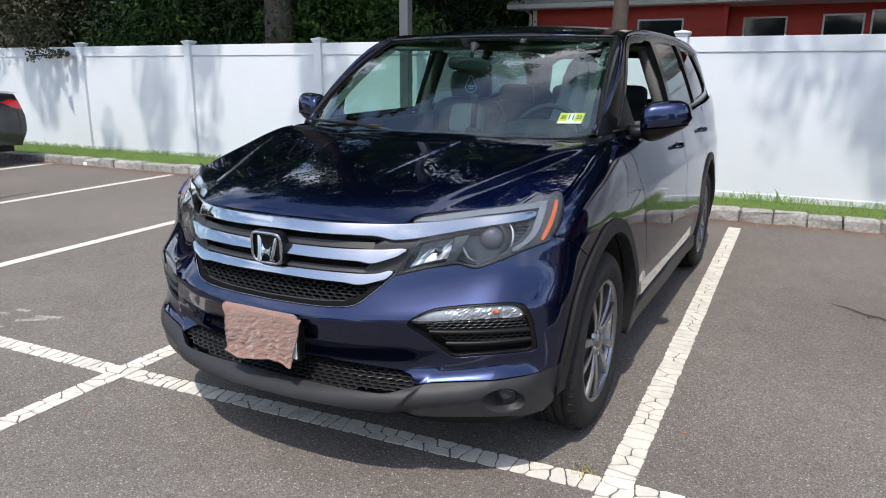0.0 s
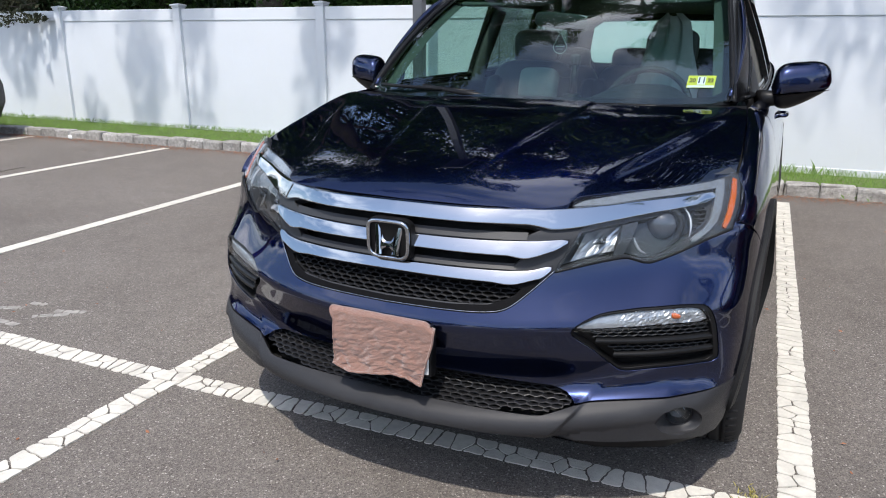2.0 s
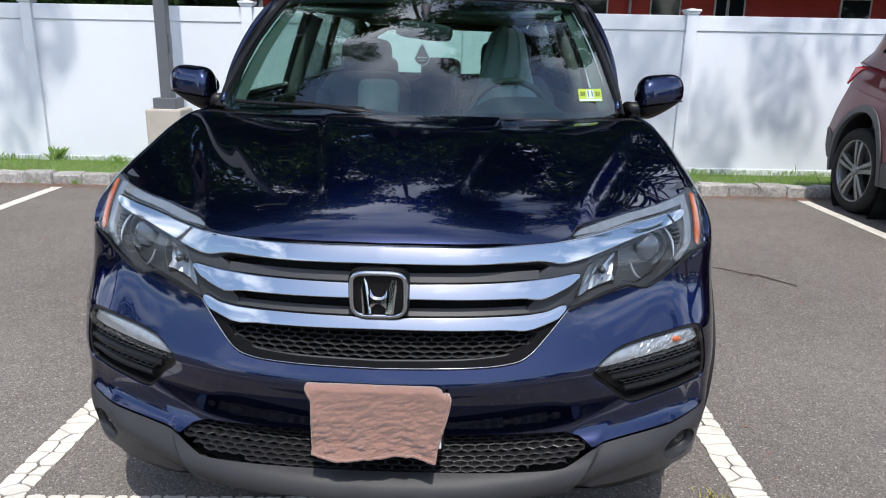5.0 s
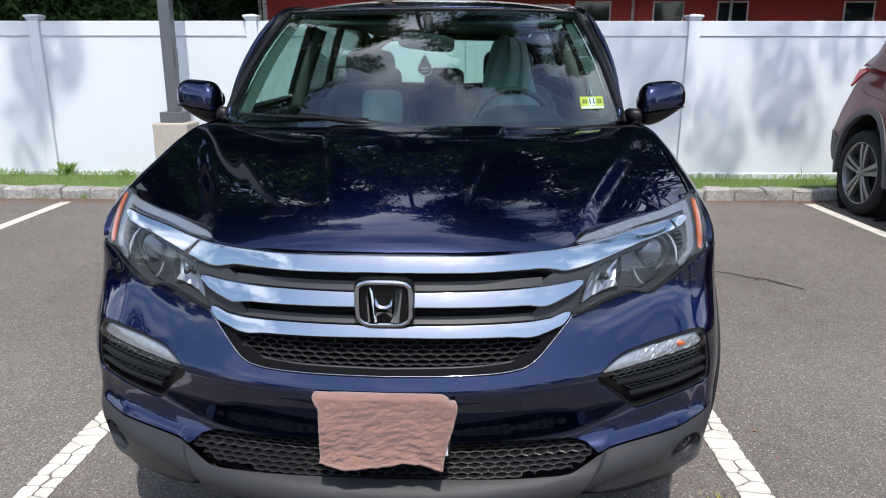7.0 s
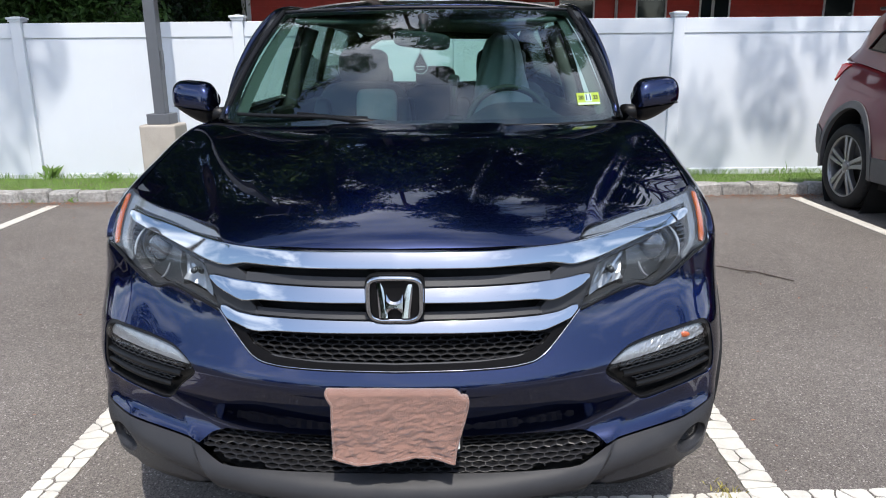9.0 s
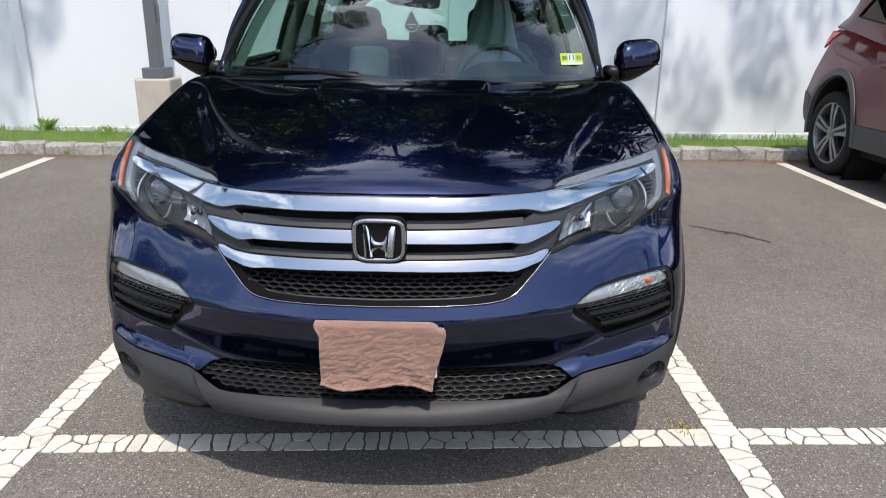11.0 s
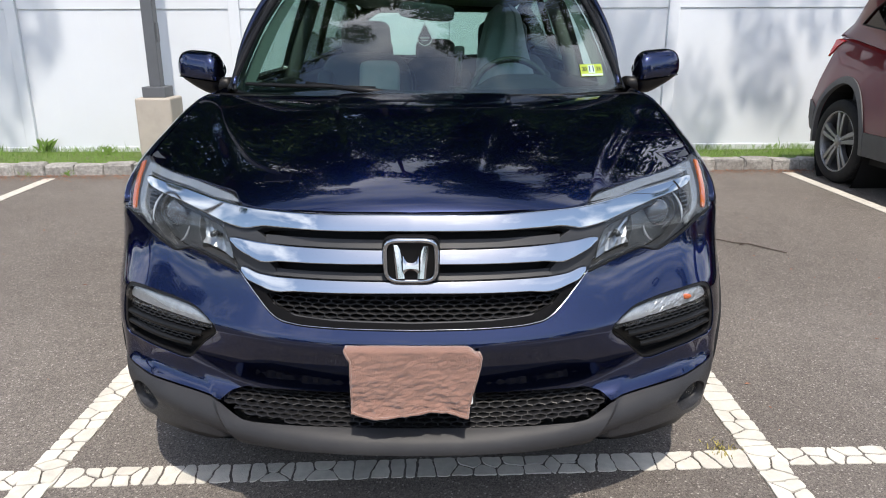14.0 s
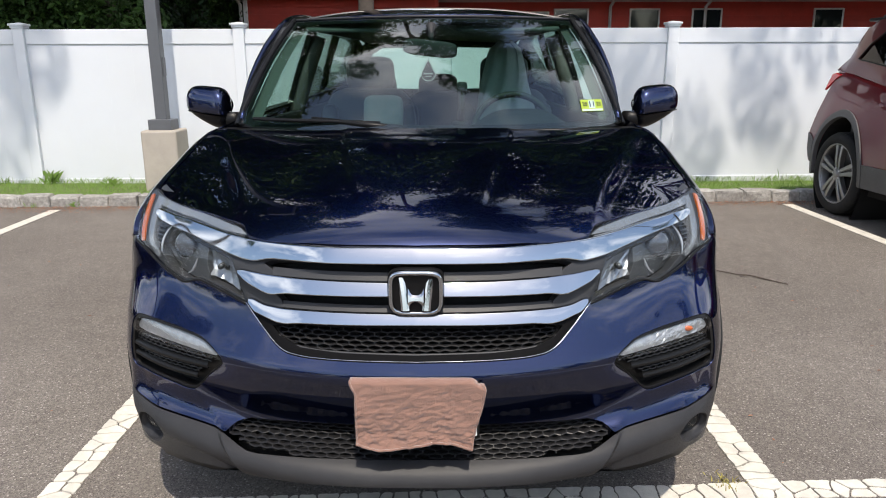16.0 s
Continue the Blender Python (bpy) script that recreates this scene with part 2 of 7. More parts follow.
LENS_CLEAR = glass("clear_lens", (0.9, 0.92, 0.93), 1.58)
AMBER = material("amber_lens", (0.38, 0.08, 0.01), 0.12, coat=1.0)
LAMP_HOUSING = material("lamp_housing", (0.045, 0.048, 0.052), 0.35, metal=0.4)
HEAD_LENS = glass("headlamp_lens", (0.92, 0.95, 0.97), 1.5, haze=0.01)
REFLECTOR = material("lamp_reflector", (0.34, 0.355, 0.37), 0.38, metal=1.0)
LENS_GREY = material("translucent_light_guide", (0.13, 0.138, 0.148), 0.25, coat=0.6, var=0.2, scale=60)
LENS_DARK = material("dark_projector_glass", (0.05, 0.055, 0.065), 0.04, coat=1.0)
SIGNAL_WHITE = material("signal_reflector", (0.34, 0.35, 0.365), 0.28, metal=0.4, var=0.2, scale=45)
SIGNAL_BACK = material("signal_back", (0.5, 0.51, 0.52), 0.3, coat=0.4, var=0.12, scale=50)
SIGNAL_BULB = material("signal_bulb_amber", (0.5, 0.1, 0.02), 0.4, coat=0.6)
TOWEL = material("brown_microfibre_cloth", (0.215, 0.115, 0.085), 0.95, var=0.12, scale=22, bump=0.5, bump_scale=420, sheen=0.5)
PLATE = material("plate_enamel", (0.7, 0.72, 0.7), 0.4, var=0.04)
INTERIOR = material("black_interior_plastic", (0.014, 0.0145, 0.016), 0.65, var=0.1, scale=14, bump=0.2, bump_scale=400)
LEATHER = material("black_seat_leather", (0.03, 0.03, 0.032), 0.5, bump=0.2, bump_scale=300)
HEADLINER = material("grey_headliner", (0.09, 0.09, 0.085), 0.95, var=0.04)
SEAT_COVER = material("pale_grey_seat_cover", (0.33, 0.335, 0.335), 0.85, var=0.1, scale=9, bump=0.35, bump_scale=35)
STICKER_Y = material("yellow_green_sticker", (0.27, 0.36, 0.03), 0.5, var=0.03)
STICKER_W = material("white_sticker_field", (0.36, 0.46, 0.42), 0.5)
INK_BLUE = material("dark_blue_ink", (0.006, 0.015, 0.06), 0.6)
INK_DARK = material("olive_ink", (0.03, 0.035, 0.01), 0.6)
MAROON = material("maroon_paint", (0.095, 0.004, 0.009), 0.34, metal=0.6, spec=0.3, coat=0.75, coat_rough=0.008)
BLACK_PAINT = material("black_car_paint", (0.006, 0.006, 0.007), 0.35, coat=1.0, coat_rough=0.015)
RED_LENS = material("red_lens", (0.5, 0.012, 0.02), 0.15, coat=1.0)
MIRROR = material("mirror_glass", (0.8, 0.82, 0.84), 0.01, metal=1.0)
WINDOW_DARK = material("dark_window_pane", (0.018, 0.024, 0.027), 0.04, spec=0.5)


# ---- building tools ----
def thing(name, label, category, at=(0, 0, 0), turn=0.0, group="", kind=""):
    ob = new(name)
    ob.matrix_basis = pose(*at, 0, 0, turn)
    return tagged(ob, label, category, group, kind)


def part(name, bm, mat, parent=None, label="", smooth=False):
    """Links a bmesh as one mesh object under a thing or a part."""
    me = bpy.data.meshes.new(name)
    bm.to_mesh(me)
    bm.free()
    return part_mesh(name, me, mat, parent, label, smooth)


def part_mesh(name, me, mat, parent=None, label="", smooth=False):
    if mat:
        me.materials.append(mat)
    if smooth:
        me.shade_smooth()
    ob = new(name, me)
    if parent:
        ob.parent = parent
    if label:
        ob["label"] = label
    return ob


def mesh_of(name, verts, faces, smooth=False):
    me = bpy.data.meshes.new(name)
    me.from_pydata([tuple(v) for v in verts], [], faces)
    if smooth:
        me.shade_smooth()
    return me


def box(bm, x0, x1, y0, y1, z0, z1, bevel=0.0, m=None):
    """Adds a box, with bevelled edges, to a bmesh."""
    r = bmesh.ops.create_cube(bm, size=1.0)
    vs = r["verts"]
    for v in vs:
        v.co = Vector(((x0 + x1) / 2 + v.co.x * (x1 - x0), (y0 + y1) / 2 + v.co.y * (y1 - y0), (z0 + z1) / 2 + v.co.z * (z1 - z0)))
    if bevel:
        es = list({e for v in vs for e in v.link_edges})
        r = bmesh.ops.bevel(bm, geom=es, offset=bevel, segments=2, profile=0.5, affect="EDGES")
        vs = list({v for f in r["faces"] for v in f.verts})
    if m is not None:
        bmesh.ops.transform(bm, matrix=m, verts=vs)
    return bm


def tube(bm, points, radius, sides=8, closed=False, caps=True):
    """Adds a round bar along points; radius a number or one for each point."""
    pts = [Vector(p) for p in points]
    n = len(pts)
    rs = list(radius) if isinstance(radius, (list, tuple)) else [radius] * n
    rings, up = [], Vector((0, 0, 1))
    for i, p in enumerate(pts):
        a, b = (pts[(i - 1) % n], pts[(i + 1) % n]) if closed else (pts[max(0, i - 1)], pts[min(n - 1, i + 1)])
        d = (b - a).normalized()
        if abs(d.dot(up)) > 0.97:
            up = Vector((1, 0, 0))
        s = d.cross(up).normalized()
        w = s.cross(d).normalized()
        up = w
        rings.append([bm.verts.new(p + rs[i] * (s * math.cos(2 * math.pi * k / sides) + w * math.sin(2 * math.pi * k / sides))) for k in range(sides)])
    for i in range(n if closed else n - 1):
        a, b = rings[i], rings[(i + 1) % n]
        for k in range(sides):
            bm.faces.new((a[k], a[(k + 1) % sides], b[(k + 1) % sides], b[k]))
    if caps and not closed:
        bm.faces.new(rings[0][::-1])
        bm.faces.new(rings[-1])
    return bm


def lathe(bm, profile, sides=48, axis="x", centre=(0, 0, 0)):
    """Adds a turned form: profile of (radius, along) round an axis."""
    rings = []
    for r, h in profile:
        ring = []
        for k in range(sides):
            c, s = r * math.cos(2 * math.pi * k / sides), r * math.sin(2 * math.pi * k / sides)
            p = {"x": (h, c, s), "y": (c, h, s), "z": (c, s, h)}[axis]
            ring.append(bm.verts.new((p[0] + centre[0], p[1] + centre[1], p[2] + centre[2])))
        rings.append(ring)
    for a, b in zip(rings, rings[1:]):
        for k in range(sides):
            bm.faces.new((a[k], a[(k + 1) % sides], b[(k + 1) % sides], b[k]))
    return bm


class Curve:
    """A natural cubic spline through points."""

    def __init__(self, xs, ys):
        x, y = np.array(xs, float), np.array(ys, float)
        n, h = len(x), np.diff(x)
        a = np.zeros((n, n))
        r = np.zeros(n)
        a[0, 0] = a[-1, -1] = 1
        for i in range(1, n - 1):
            a[i, i - 1], a[i, i], a[i, i + 1] = h[i - 1], 2 * (h[i - 1] + h[i]), h[i]
            r[i] = 6 * ((y[i + 1] - y[i]) / h[i] - (y[i] - y[i - 1]) / h[i - 1])
        self.x, self.y, self.m, self.h = x, y, np.linalg.solve(a, r), h

    def __call__(self, t):
        i = int(min(max(np.searchsorted(self.x, t) - 1, 0), len(self.h) - 1))
        h, a, b = self.h[i], self.x[i + 1] - t, t - self.x[i]
        if a < 0 and i == len(self.h) - 1 or b < 0:
            j = -1 if a < 0 else 0
            k = i
            s = (self.y[k + 1] - self.y[k]) / h + (h / 6 * (self.m[k] + 2 * self.m[k + 1]) if j else -h / 6 * (2 * self.m[k] + self.m[k + 1]))
            return float(self.y[j] + s * (t - self.x[j]))
        return float((self.m[i] * a ** 3 + self.m[i + 1] * b ** 3) / (6 * h) + (self.y[i] / h - self.m[i] * h / 6) * a + (self.y[i + 1] / h - self.m[i + 1] * h / 6) * b)


def smooth(a, b, t):
    t = min(1.0, max(0.0, (t - a) / (b - a)))
    return t * t * (3 - 2 * t)


def mix(a, b, t):
    return a + (b - a) * t


def rounded(points, closed=True, step=0.012, soft=True):
    """A fine outline through corner points; soft: as a smooth curve, else straight from corner to corner."""
    pts = [Vector(p) for p in points]
    n, out = len(pts), []
    for i in range(n if closed else n - 1):
        p1, p2 = pts[i], pts[(i + 1) % n]
        k = max(1, int((p2 - p1).length / step))
        if soft:
            p0, p3 = (pts[i - 1], pts[(i + 2) % n]) if closed else (pts[max(0, i - 1)], pts[min(n - 1, i + 2)])
        for j in range(k):
            t = j / k
            if soft:
                c = 0.5 * ((2 * p1) + (p2 - p0) * t + (2 * p0 - 5 * p1 + 4 * p2 - p3) * t * t + (3 * p1 - p0 - 3 * p2 + p3) * t ** 3)
            else:
                c = p1.lerp(p2, t)
            out.append((c[0], c[1]))
    if not closed:
        out.append((pts[-1][0], pts[-1][1]))
    return out


def inside(x, y, poly):
    hit = False
    j = len(poly) - 1
    for i in range(len(poly)):
        (xi, yi), (xj, yj) = poly[i], poly[j]
        if (yi > y) != (yj > y) and x < (xj - xi) * (y - yi) / (yj - yi) + xi:
            hit = not hit
        j = i
    return hit


def inside_many(xy, poly):
    """The same for many points at once."""
    hit = np.zeros(len(xy), bool)
    a = np.array(poly)
    b = np.roll(a, 1, 0)
    x, y = xy[:, 0], xy[:, 1]
    for (xi, yi), (xj, yj) in zip(a, b):
        if yi != yj:
            hit ^= ((yi > y) != (yj > y)) & (x < (xj - xi) * (y - yi) / (yj - yi) + xi)
    return hit


def panel(name, outline, holes, surface, step, mat, parent, depth=0.0, offset=0.0, flip=False, label="", rim=0.0015, creases=()):
    """A sheet over the surface (u, v) -> place, within an outline and round holes, with turned-in edges of that depth."""
    from mathutils.geometry import delaunay_2d_cdt
    loops = [outline, *holes]
    verts, edges = [], []
    for lp in loops:
        k0 = len(verts)
        verts += [Vector(p) for p in lp]
        edges += [(k0 + i, k0 + (i + 1) % len(lp)) for i in range(len(lp))]
    for line in creases:
        line = [q for q in line if inside(*q, outline) and not any(inside(*q, h) for h in holes)]
        k0 = len(verts)
        verts += [Vector(q) for q in line]
        edges += [(k0 + i, k0 + i + 1) for i in range(len(line) - 1) if (Vector(line[i]) - Vector(line[i + 1])).length < 0.03]
    rim_pts = np.array([tuple(v) for v in verts])
    lo, hi = rim_pts.min(0), rim_pts.max(0)
    gx, gy = np.meshgrid(np.arange(lo[0] + step / 2, hi[0], step), np.arange(lo[1] + step / 2, hi[1], step), indexing="ij")
    xy = np.stack([gx.ravel(), gy.ravel()], 1)

    def kept(q):
        ok = inside_many(q, outline)
        for h in holes:
            ok &= ~inside_many(q, h)
        return ok
    xy = xy[kept(xy)]
    if len(xy):
        near = np.array([((rim_pts - q) ** 2).sum(1).min() for q in xy])
        verts += [Vector(q) for q in xy[near > (0.45 * step) ** 2]]
    vs, _, fs, ov, oe, _ = delaunay_2d_cdt(verts, edges, [], 0, 1e-6)
    mids = np.array([[sum(vs[i][0] for i in f) / 3, sum(vs[i][1] for i in f) / 3] for f in fs])
    faces = [tuple(f) for f, ok in zip(fs, kept(mids)) if ok]
    e = 0.0015
    places, normals = [], []
    for v in vs:
        u, w = v
        du = Vector(surface(u + e, w)) - Vector(surface(u - e, w))
        dv = Vector(surface(u, w + e)) - Vector(surface(u, w - e))
        nn = du.cross(dv).normalized()
        if flip:
            nn = -nn
        p = Vector(surface(u, w))
        normals.append(nn)
        places.append(p + nn * offset)
    if flip:
        faces = [f[::-1] for f in faces]
    if depth:
        count = {}
        for f in faces:
            for a, b in zip(f, f[1:] + f[:1]):
                count[(a, b)] = count.get((a, b), 0) + 1
        border = [(a, b) for a, b in count if (b, a) not in count]
        out_dir = {}
        for a, b in border:
            d = (places[b] - places[a]).normalized()
            for q in (a, b):
                o = d.cross(normals[q])
                out_dir[q] = (out_dir.get(q, Vector()) + o)
        ring = {}
        for q, o in out_dir.items():
            o = o.normalized() if o.length > 1e-6 else Vector((0, 0, 1))
            ids = []
            for dep, push, nn in ((0, 0, (normals[q] * 0.8 + o * 0.6)), (rim * 1.2, rim, o), (depth, rim, o)):
                ids.append(len(places))
                places.append(places[q] - normals[q] * dep + o * push)
                normals.append(nn.normalized())
            ring[q] = ids
        for a, b in border:
            for i in range(2):
                faces.append((ring[a][i], ring[a][i + 1], ring[b][i + 1], ring[b][i]))
    me = mesh_of(name, places, faces, True)
    me.normals_split_custom_set_from_vertices([tuple(nn) for nn in normals])
    return part_mesh(name, me, mat, parent, label)


def mirrored(points):
    return [(-p[0], p[1]) for p in points][::-1]


def grid_mesh(name, nu, nv, fn, mat, parent, label="", closed_u=False, flip=False):
    """A loft over (u, v) in 0..1."""
    verts = [fn(i / (nu if closed_u else nu - 1), j / (nv - 1)) for j in range(nv) for i in range(nu)]
    faces = []
    for j in range(nv - 1):
        for i in range(nu if closed_u else nu - 1):
            q = (j * nu + i, j * nu + (i + 1) % nu, (j + 1) * nu + (i + 1) % nu, (j + 1) * nu + i)
            faces.append(q[::-1] if flip else q)
    return part_mesh(name, mesh_of(name, verts, faces, True), mat, parent, label)


# ---- the car park ----
def plane(name, x0, x1, y0, y1, z, mat, label):
    bm = bmesh.new()
    bm.faces.new([bm.verts.new(p) for p in ((x0, y0, z), (x1, y0, z), (x1, y1, z), (x0, y1, z))])
    ob = part(name, bm, mat)
    return tagged(ob, label, "ground", kind="structure")


ground = plane("ground", -900, 900, -900, 900, 0.0, ASPHALT, "grey-brown worn asphalt of the car park")


def clip(poly, nx, ny, c):
    """The part of a polygon where nx x + ny y <= c."""
    out = []
    for (ax, ay), (bx, by) in zip(poly, poly[1:] + poly[:1]):
        da, db = nx * ax + ny * ay - c, nx * bx + ny * by - c
        if da <= 0:
            out.append((ax, ay))
        if da * db < 0:
            t = da / (da - db)
            out.append((ax + (bx - ax) * t, ay + (by - ay) * t))
    return out


def worn(poly, hw, length):
    """Rounds the corners of a paint flake and frays its edges."""
    out = []
    for (ax, ay), (bx, by) in zip(poly, poly[1:] + poly[:1]):
        ln = math.hypot(bx - ax, by - ay)
        k = max(1, int(ln / 0.014))
        cut = min(0.25, 0.006 / max(ln, 1e-4))
        for i in range(k + 1):
            t = mix(cut, 1 - cut, i / k)
            x, y = ax + (bx - ax) * t, ay + (by - ay) * t
            x += 0.005 * noise.noise((x * 38, y * 38, hw * 90 + length))
            y += 0.005 * noise.noise((x * 38 + 9, y * 38 + 5, hw * 90 + length))
            out.append((x, max(-hw, min(hw, y))))
    return out


def painted_line(p0, p1, width, rng, cracked=True, label="worn white painted parking line", high=0.004):
    a, b = Vector(p0), Vector(p1)
    d = b - a
    length = d.length
    d.normalize()
    nrm = Vector((-d.y, d.x))
    verts, faces = [], []

    def add(poly, h):
        k, n = len(verts), len(poly)
        for lift in (h, 0.0005):
            for s, t in poly:
                p = a + d * s + nrm * t
                verts.append((p.x, p.y, lift))
        faces.append(tuple(range(k, k + n)))
        for i in range(n):
            j = (i + 1) % n
            faces.append((k + i, k + n + i, k + n + j, k + j))

    hw = width / 2
    if not cracked:
        n = int(length / 0.25)
        for i in range(n):
            add([(length * i / n, -hw), (length * (i + 1) / n, -hw), (length * (i + 1) / n, hw), (length * i / n, hw)], high)
    else:
        seeds, s = [], -0.05
        while s < length + 0.05:
            if rng.random() < 0.6:
                seeds.append((s + rng.uniform(-.01, .01), rng.uniform(-0.2, 0.2) * hw))
                s += rng.uniform(0.038, 0.08)
            else:
                seeds.append((s + rng.uniform(-.02, .02), -hw * rng.uniform(0.35, 0.65)))
                seeds.append((s + rng.uniform(-.02, .02), hw * rng.uniform(0.35, 0.65)))
                s += rng.uniform(0.045, 0.09)
        for i, (sx, sy) in enumerate(seeds):
            e0, e1 = rng.uniform(0, 0.006), rng.uniform(0, 0.006)
            poly = [(max(0, sx - 0.2), -hw + e0), (min(length, sx + 0.2), -hw + e1), (min(length, sx + 0.2), hw - e1), (max(0, sx - 0.2), hw - e0)]
            if poly[1][0] <= poly[0][0]:
                continue
            gap = rng.uniform(0.002, 0.0042)
            for j in range(max(0, i - 7), min(len(seeds), i + 8)):
                if j != i:
                    ox, oy = seeds[j]
                    nx, ny = ox - sx, oy - sy
                    ln = math.hypot(nx, ny) or 1e-6
                    nx, ny = nx / ln, ny / ln
                    poly = clip(poly, nx, ny, nx * (sx + ox) / 2 + ny * (sy + oy) / 2 - gap)
                    if len(poly) < 3:
                        break
            if len(poly) >= 3:
                poly = worn(poly, hw, length)
                add(poly, high + rng.uniform(-0.0006, 0.0006))
    ob = part_mesh("parking_line", mesh_of("parking_line", verts, faces), LINE_PAINT)
    return tagged(ob, label, "road marking", "painted lines", "structure")


rng = random.Random(7)
painted_line((-3.1, 0.345), (-1.255, 0.366), 0.105, rng, label="cracked white line across the stall heads")
painted_line((-1.18, 0.372), (1.115, 0.437), 0.105, rng, label="cracked white line across the stall heads")
painted_line((1.195, 0.444), (3.2, 0.475), 0.105, rng, label="cracked white line across the stall heads")
painted_line((-1.222, -2.6), (-1.205, 2.2), 0.115, rng, label="cracked white line between two parking stalls", high=0.0062)
painted_line((-1.205, 2.2), (-1.19, 5.35), 0.11, rng, False)
painted_line((1.13, -2.6), (1.172, 2.6), 0.115, rng, label="cracked white line between two parking stalls", high=0.0062)
painted_line((1.172, 2.6), (1.19, 5.28), 0.115, rng, label="cracked white line between two parking stalls", high=0.0062)
painted_line((-3.60, 0.5), (-3.76, 5.42), 0.105, rng, False)
painted_line((-6.10, 0.6), (-6.19, 5.42), 0.105, rng, False)
painted_line((-8.85, 0.8), (-8.80, 5.46), 0.105, rng, False)
painted_line((3.68, 0.6), (3.69, 5.50), 0.105, rng, False)
# faint stencil strokes in the next stall
for p0, p1 in (((-2.62, .50), (-2.33, .49)), ((-2.55, .735), (-2.45, .74)), ((-2.33, .70), (-2.17, .755)), ((-2.37, .60), (-2.22, .70)), ((-2.66, .60), (-2.52, .66))):
    stroke = painted_line(p0, p1, 0.045, rng, label="faded white stencil stroke on the asphalt", high=0.003)
    stroke.data.materials[0] = FADED_PAINT

# kerb of split stone
for i in range(76):
    x0 = -15.0 + i * 0.30
    rs = random.Random(100 + i)
    bm = bmesh.new()
    yf = 5.62 + 0.0108 * x0
    box(bm, x0 + rs.uniform(0.001, 0.005), x0 + 0.30 - rs.uniform(0.001, 0.005), yf + rs.uniform(-.012, .012), yf + 0.16, -0.05, 0.116 + rs.uniform(-.012, .008), 0.022)
    for v in bm.verts:
        v.co += Vector((rs.uniform(-.007, .007), rs.uniform(-.010, .010), rs.uniform(-.008, .008)))
    ob = part("kerb_stone", bm, KERB_STONE)
    if i == 0:
        kerb = tagged(thing("kerb", "low kerb of rough grey stone blocks", "kerb", kind="structure"))
    ob.parent = kerb

# grass strip with blades: it falls away from the kerb towards the fence
def verge_z(x, f):
    """The height of the strip: f runs from the kerb to the fence."""
    foot = mix(0.04, 0.008, smooth(-8.0, 0.5, x))
    return mix(0.092, foot, f ** 0.6) + 0.008 * noise.noise((x * 1.3, f * 3.1, 0)) * (1 - f)


verts, faces = [], []
nx, ny = 120, 8
for j in range(ny + 1):
    for i in range(nx + 1):
        x = -15 + 23 * i / nx
        y0 = 5.80 + 0.012 * x * 0.9
        y = mix(y0, 7.06, j / ny)
        verts.append((x, y, verge_z(x, j / ny)))
for j in range(ny):
    for i in range(nx):
        k = j * (nx + 1) + i
        faces.append((k, k + 1, k + nx + 2, k + nx + 1))
verge = tagged(part_mesh("grass_verge", mesh_of("grass_verge", verts, faces, True), SOIL), "narrow green grass strip under the fence", "ground", kind="structure")
rg = np.random.default_rng(3)
verts, faces = [], []
for i in range(52000):
    x = rg.uniform(-14.5, 6.5)
    y0 = 5.79 + 0.011 * x
    f = rg.random()
    y = mix(y0, 6.96, f)
    h = rg.uniform(0.018, 0.045) * (1.0 + 1.1 * (f > 0.9) + 1.2 * max(0.0, noise.noise((x * 1.1, y * 2.0, 4.0))) * (f > 0.6))
    if rg.random() < 0.002:
        h *= 2.2
    a, lean = rg.uniform(0, 6.283), rg.uniform(0.1, 0.7) * h
    w = rg.uniform(0.0014, 0.003)
    ca, sa = math.cos(a), math.sin(a)
    z = verge_z(x, f)
    k = len(verts)
    verts += [(x - w * sa, y + w * ca, z), (x + w * sa, y - w * ca, z), (x + ca * lean * 0.45, y + sa * lean * 0.45, z + h * 0.65), (x + ca * lean, y + sa * lean, z + h)]
    faces += [(k, k + 1, k + 2), (k, k + 2, k + 3)]
tagged(part_mesh("grass", mesh_of("grass", verts, faces), GRASS), "short green grass blades with taller tufts at the fence", "grass", kind="stuff")


def tuft(name, x, y, z, n, h, spread, mat, label, seed, category="weed"):
    r = random.Random(seed)
    verts, faces = [(0, 0, 0)], []
    for _ in range(n):
        a, hh = r.uniform(0, 6.283), h * r.uniform(0.4, 1.0)
        bx, by = r.gauss(0, spread * 0.4), r.gauss(0, spread * 0.4)
        ln = r.uniform(0.3, 1.2) * hh
        w = r.uniform(0.0015, 0.003)
        ca, sa = math.cos(a), math.sin(a)
        k = len(verts)
        verts += [(bx - w * sa, by + w * ca, 0), (bx + w * sa, by - w * ca, 0), (bx + ca * ln * .4 + w * .6 * sa, by + sa * ln * .4, hh * .7), (bx + ca * ln, by + sa * ln, hh * 0.95)]
        faces += [(k, k + 1, k + 2), (k, k + 2, k + 3), (0, k, k + 1)]
    ob = part_mesh(name, mesh_of(name, verts, faces), mat)
    ob.location = (x, y, z)
    return tagged(ob, label, category)


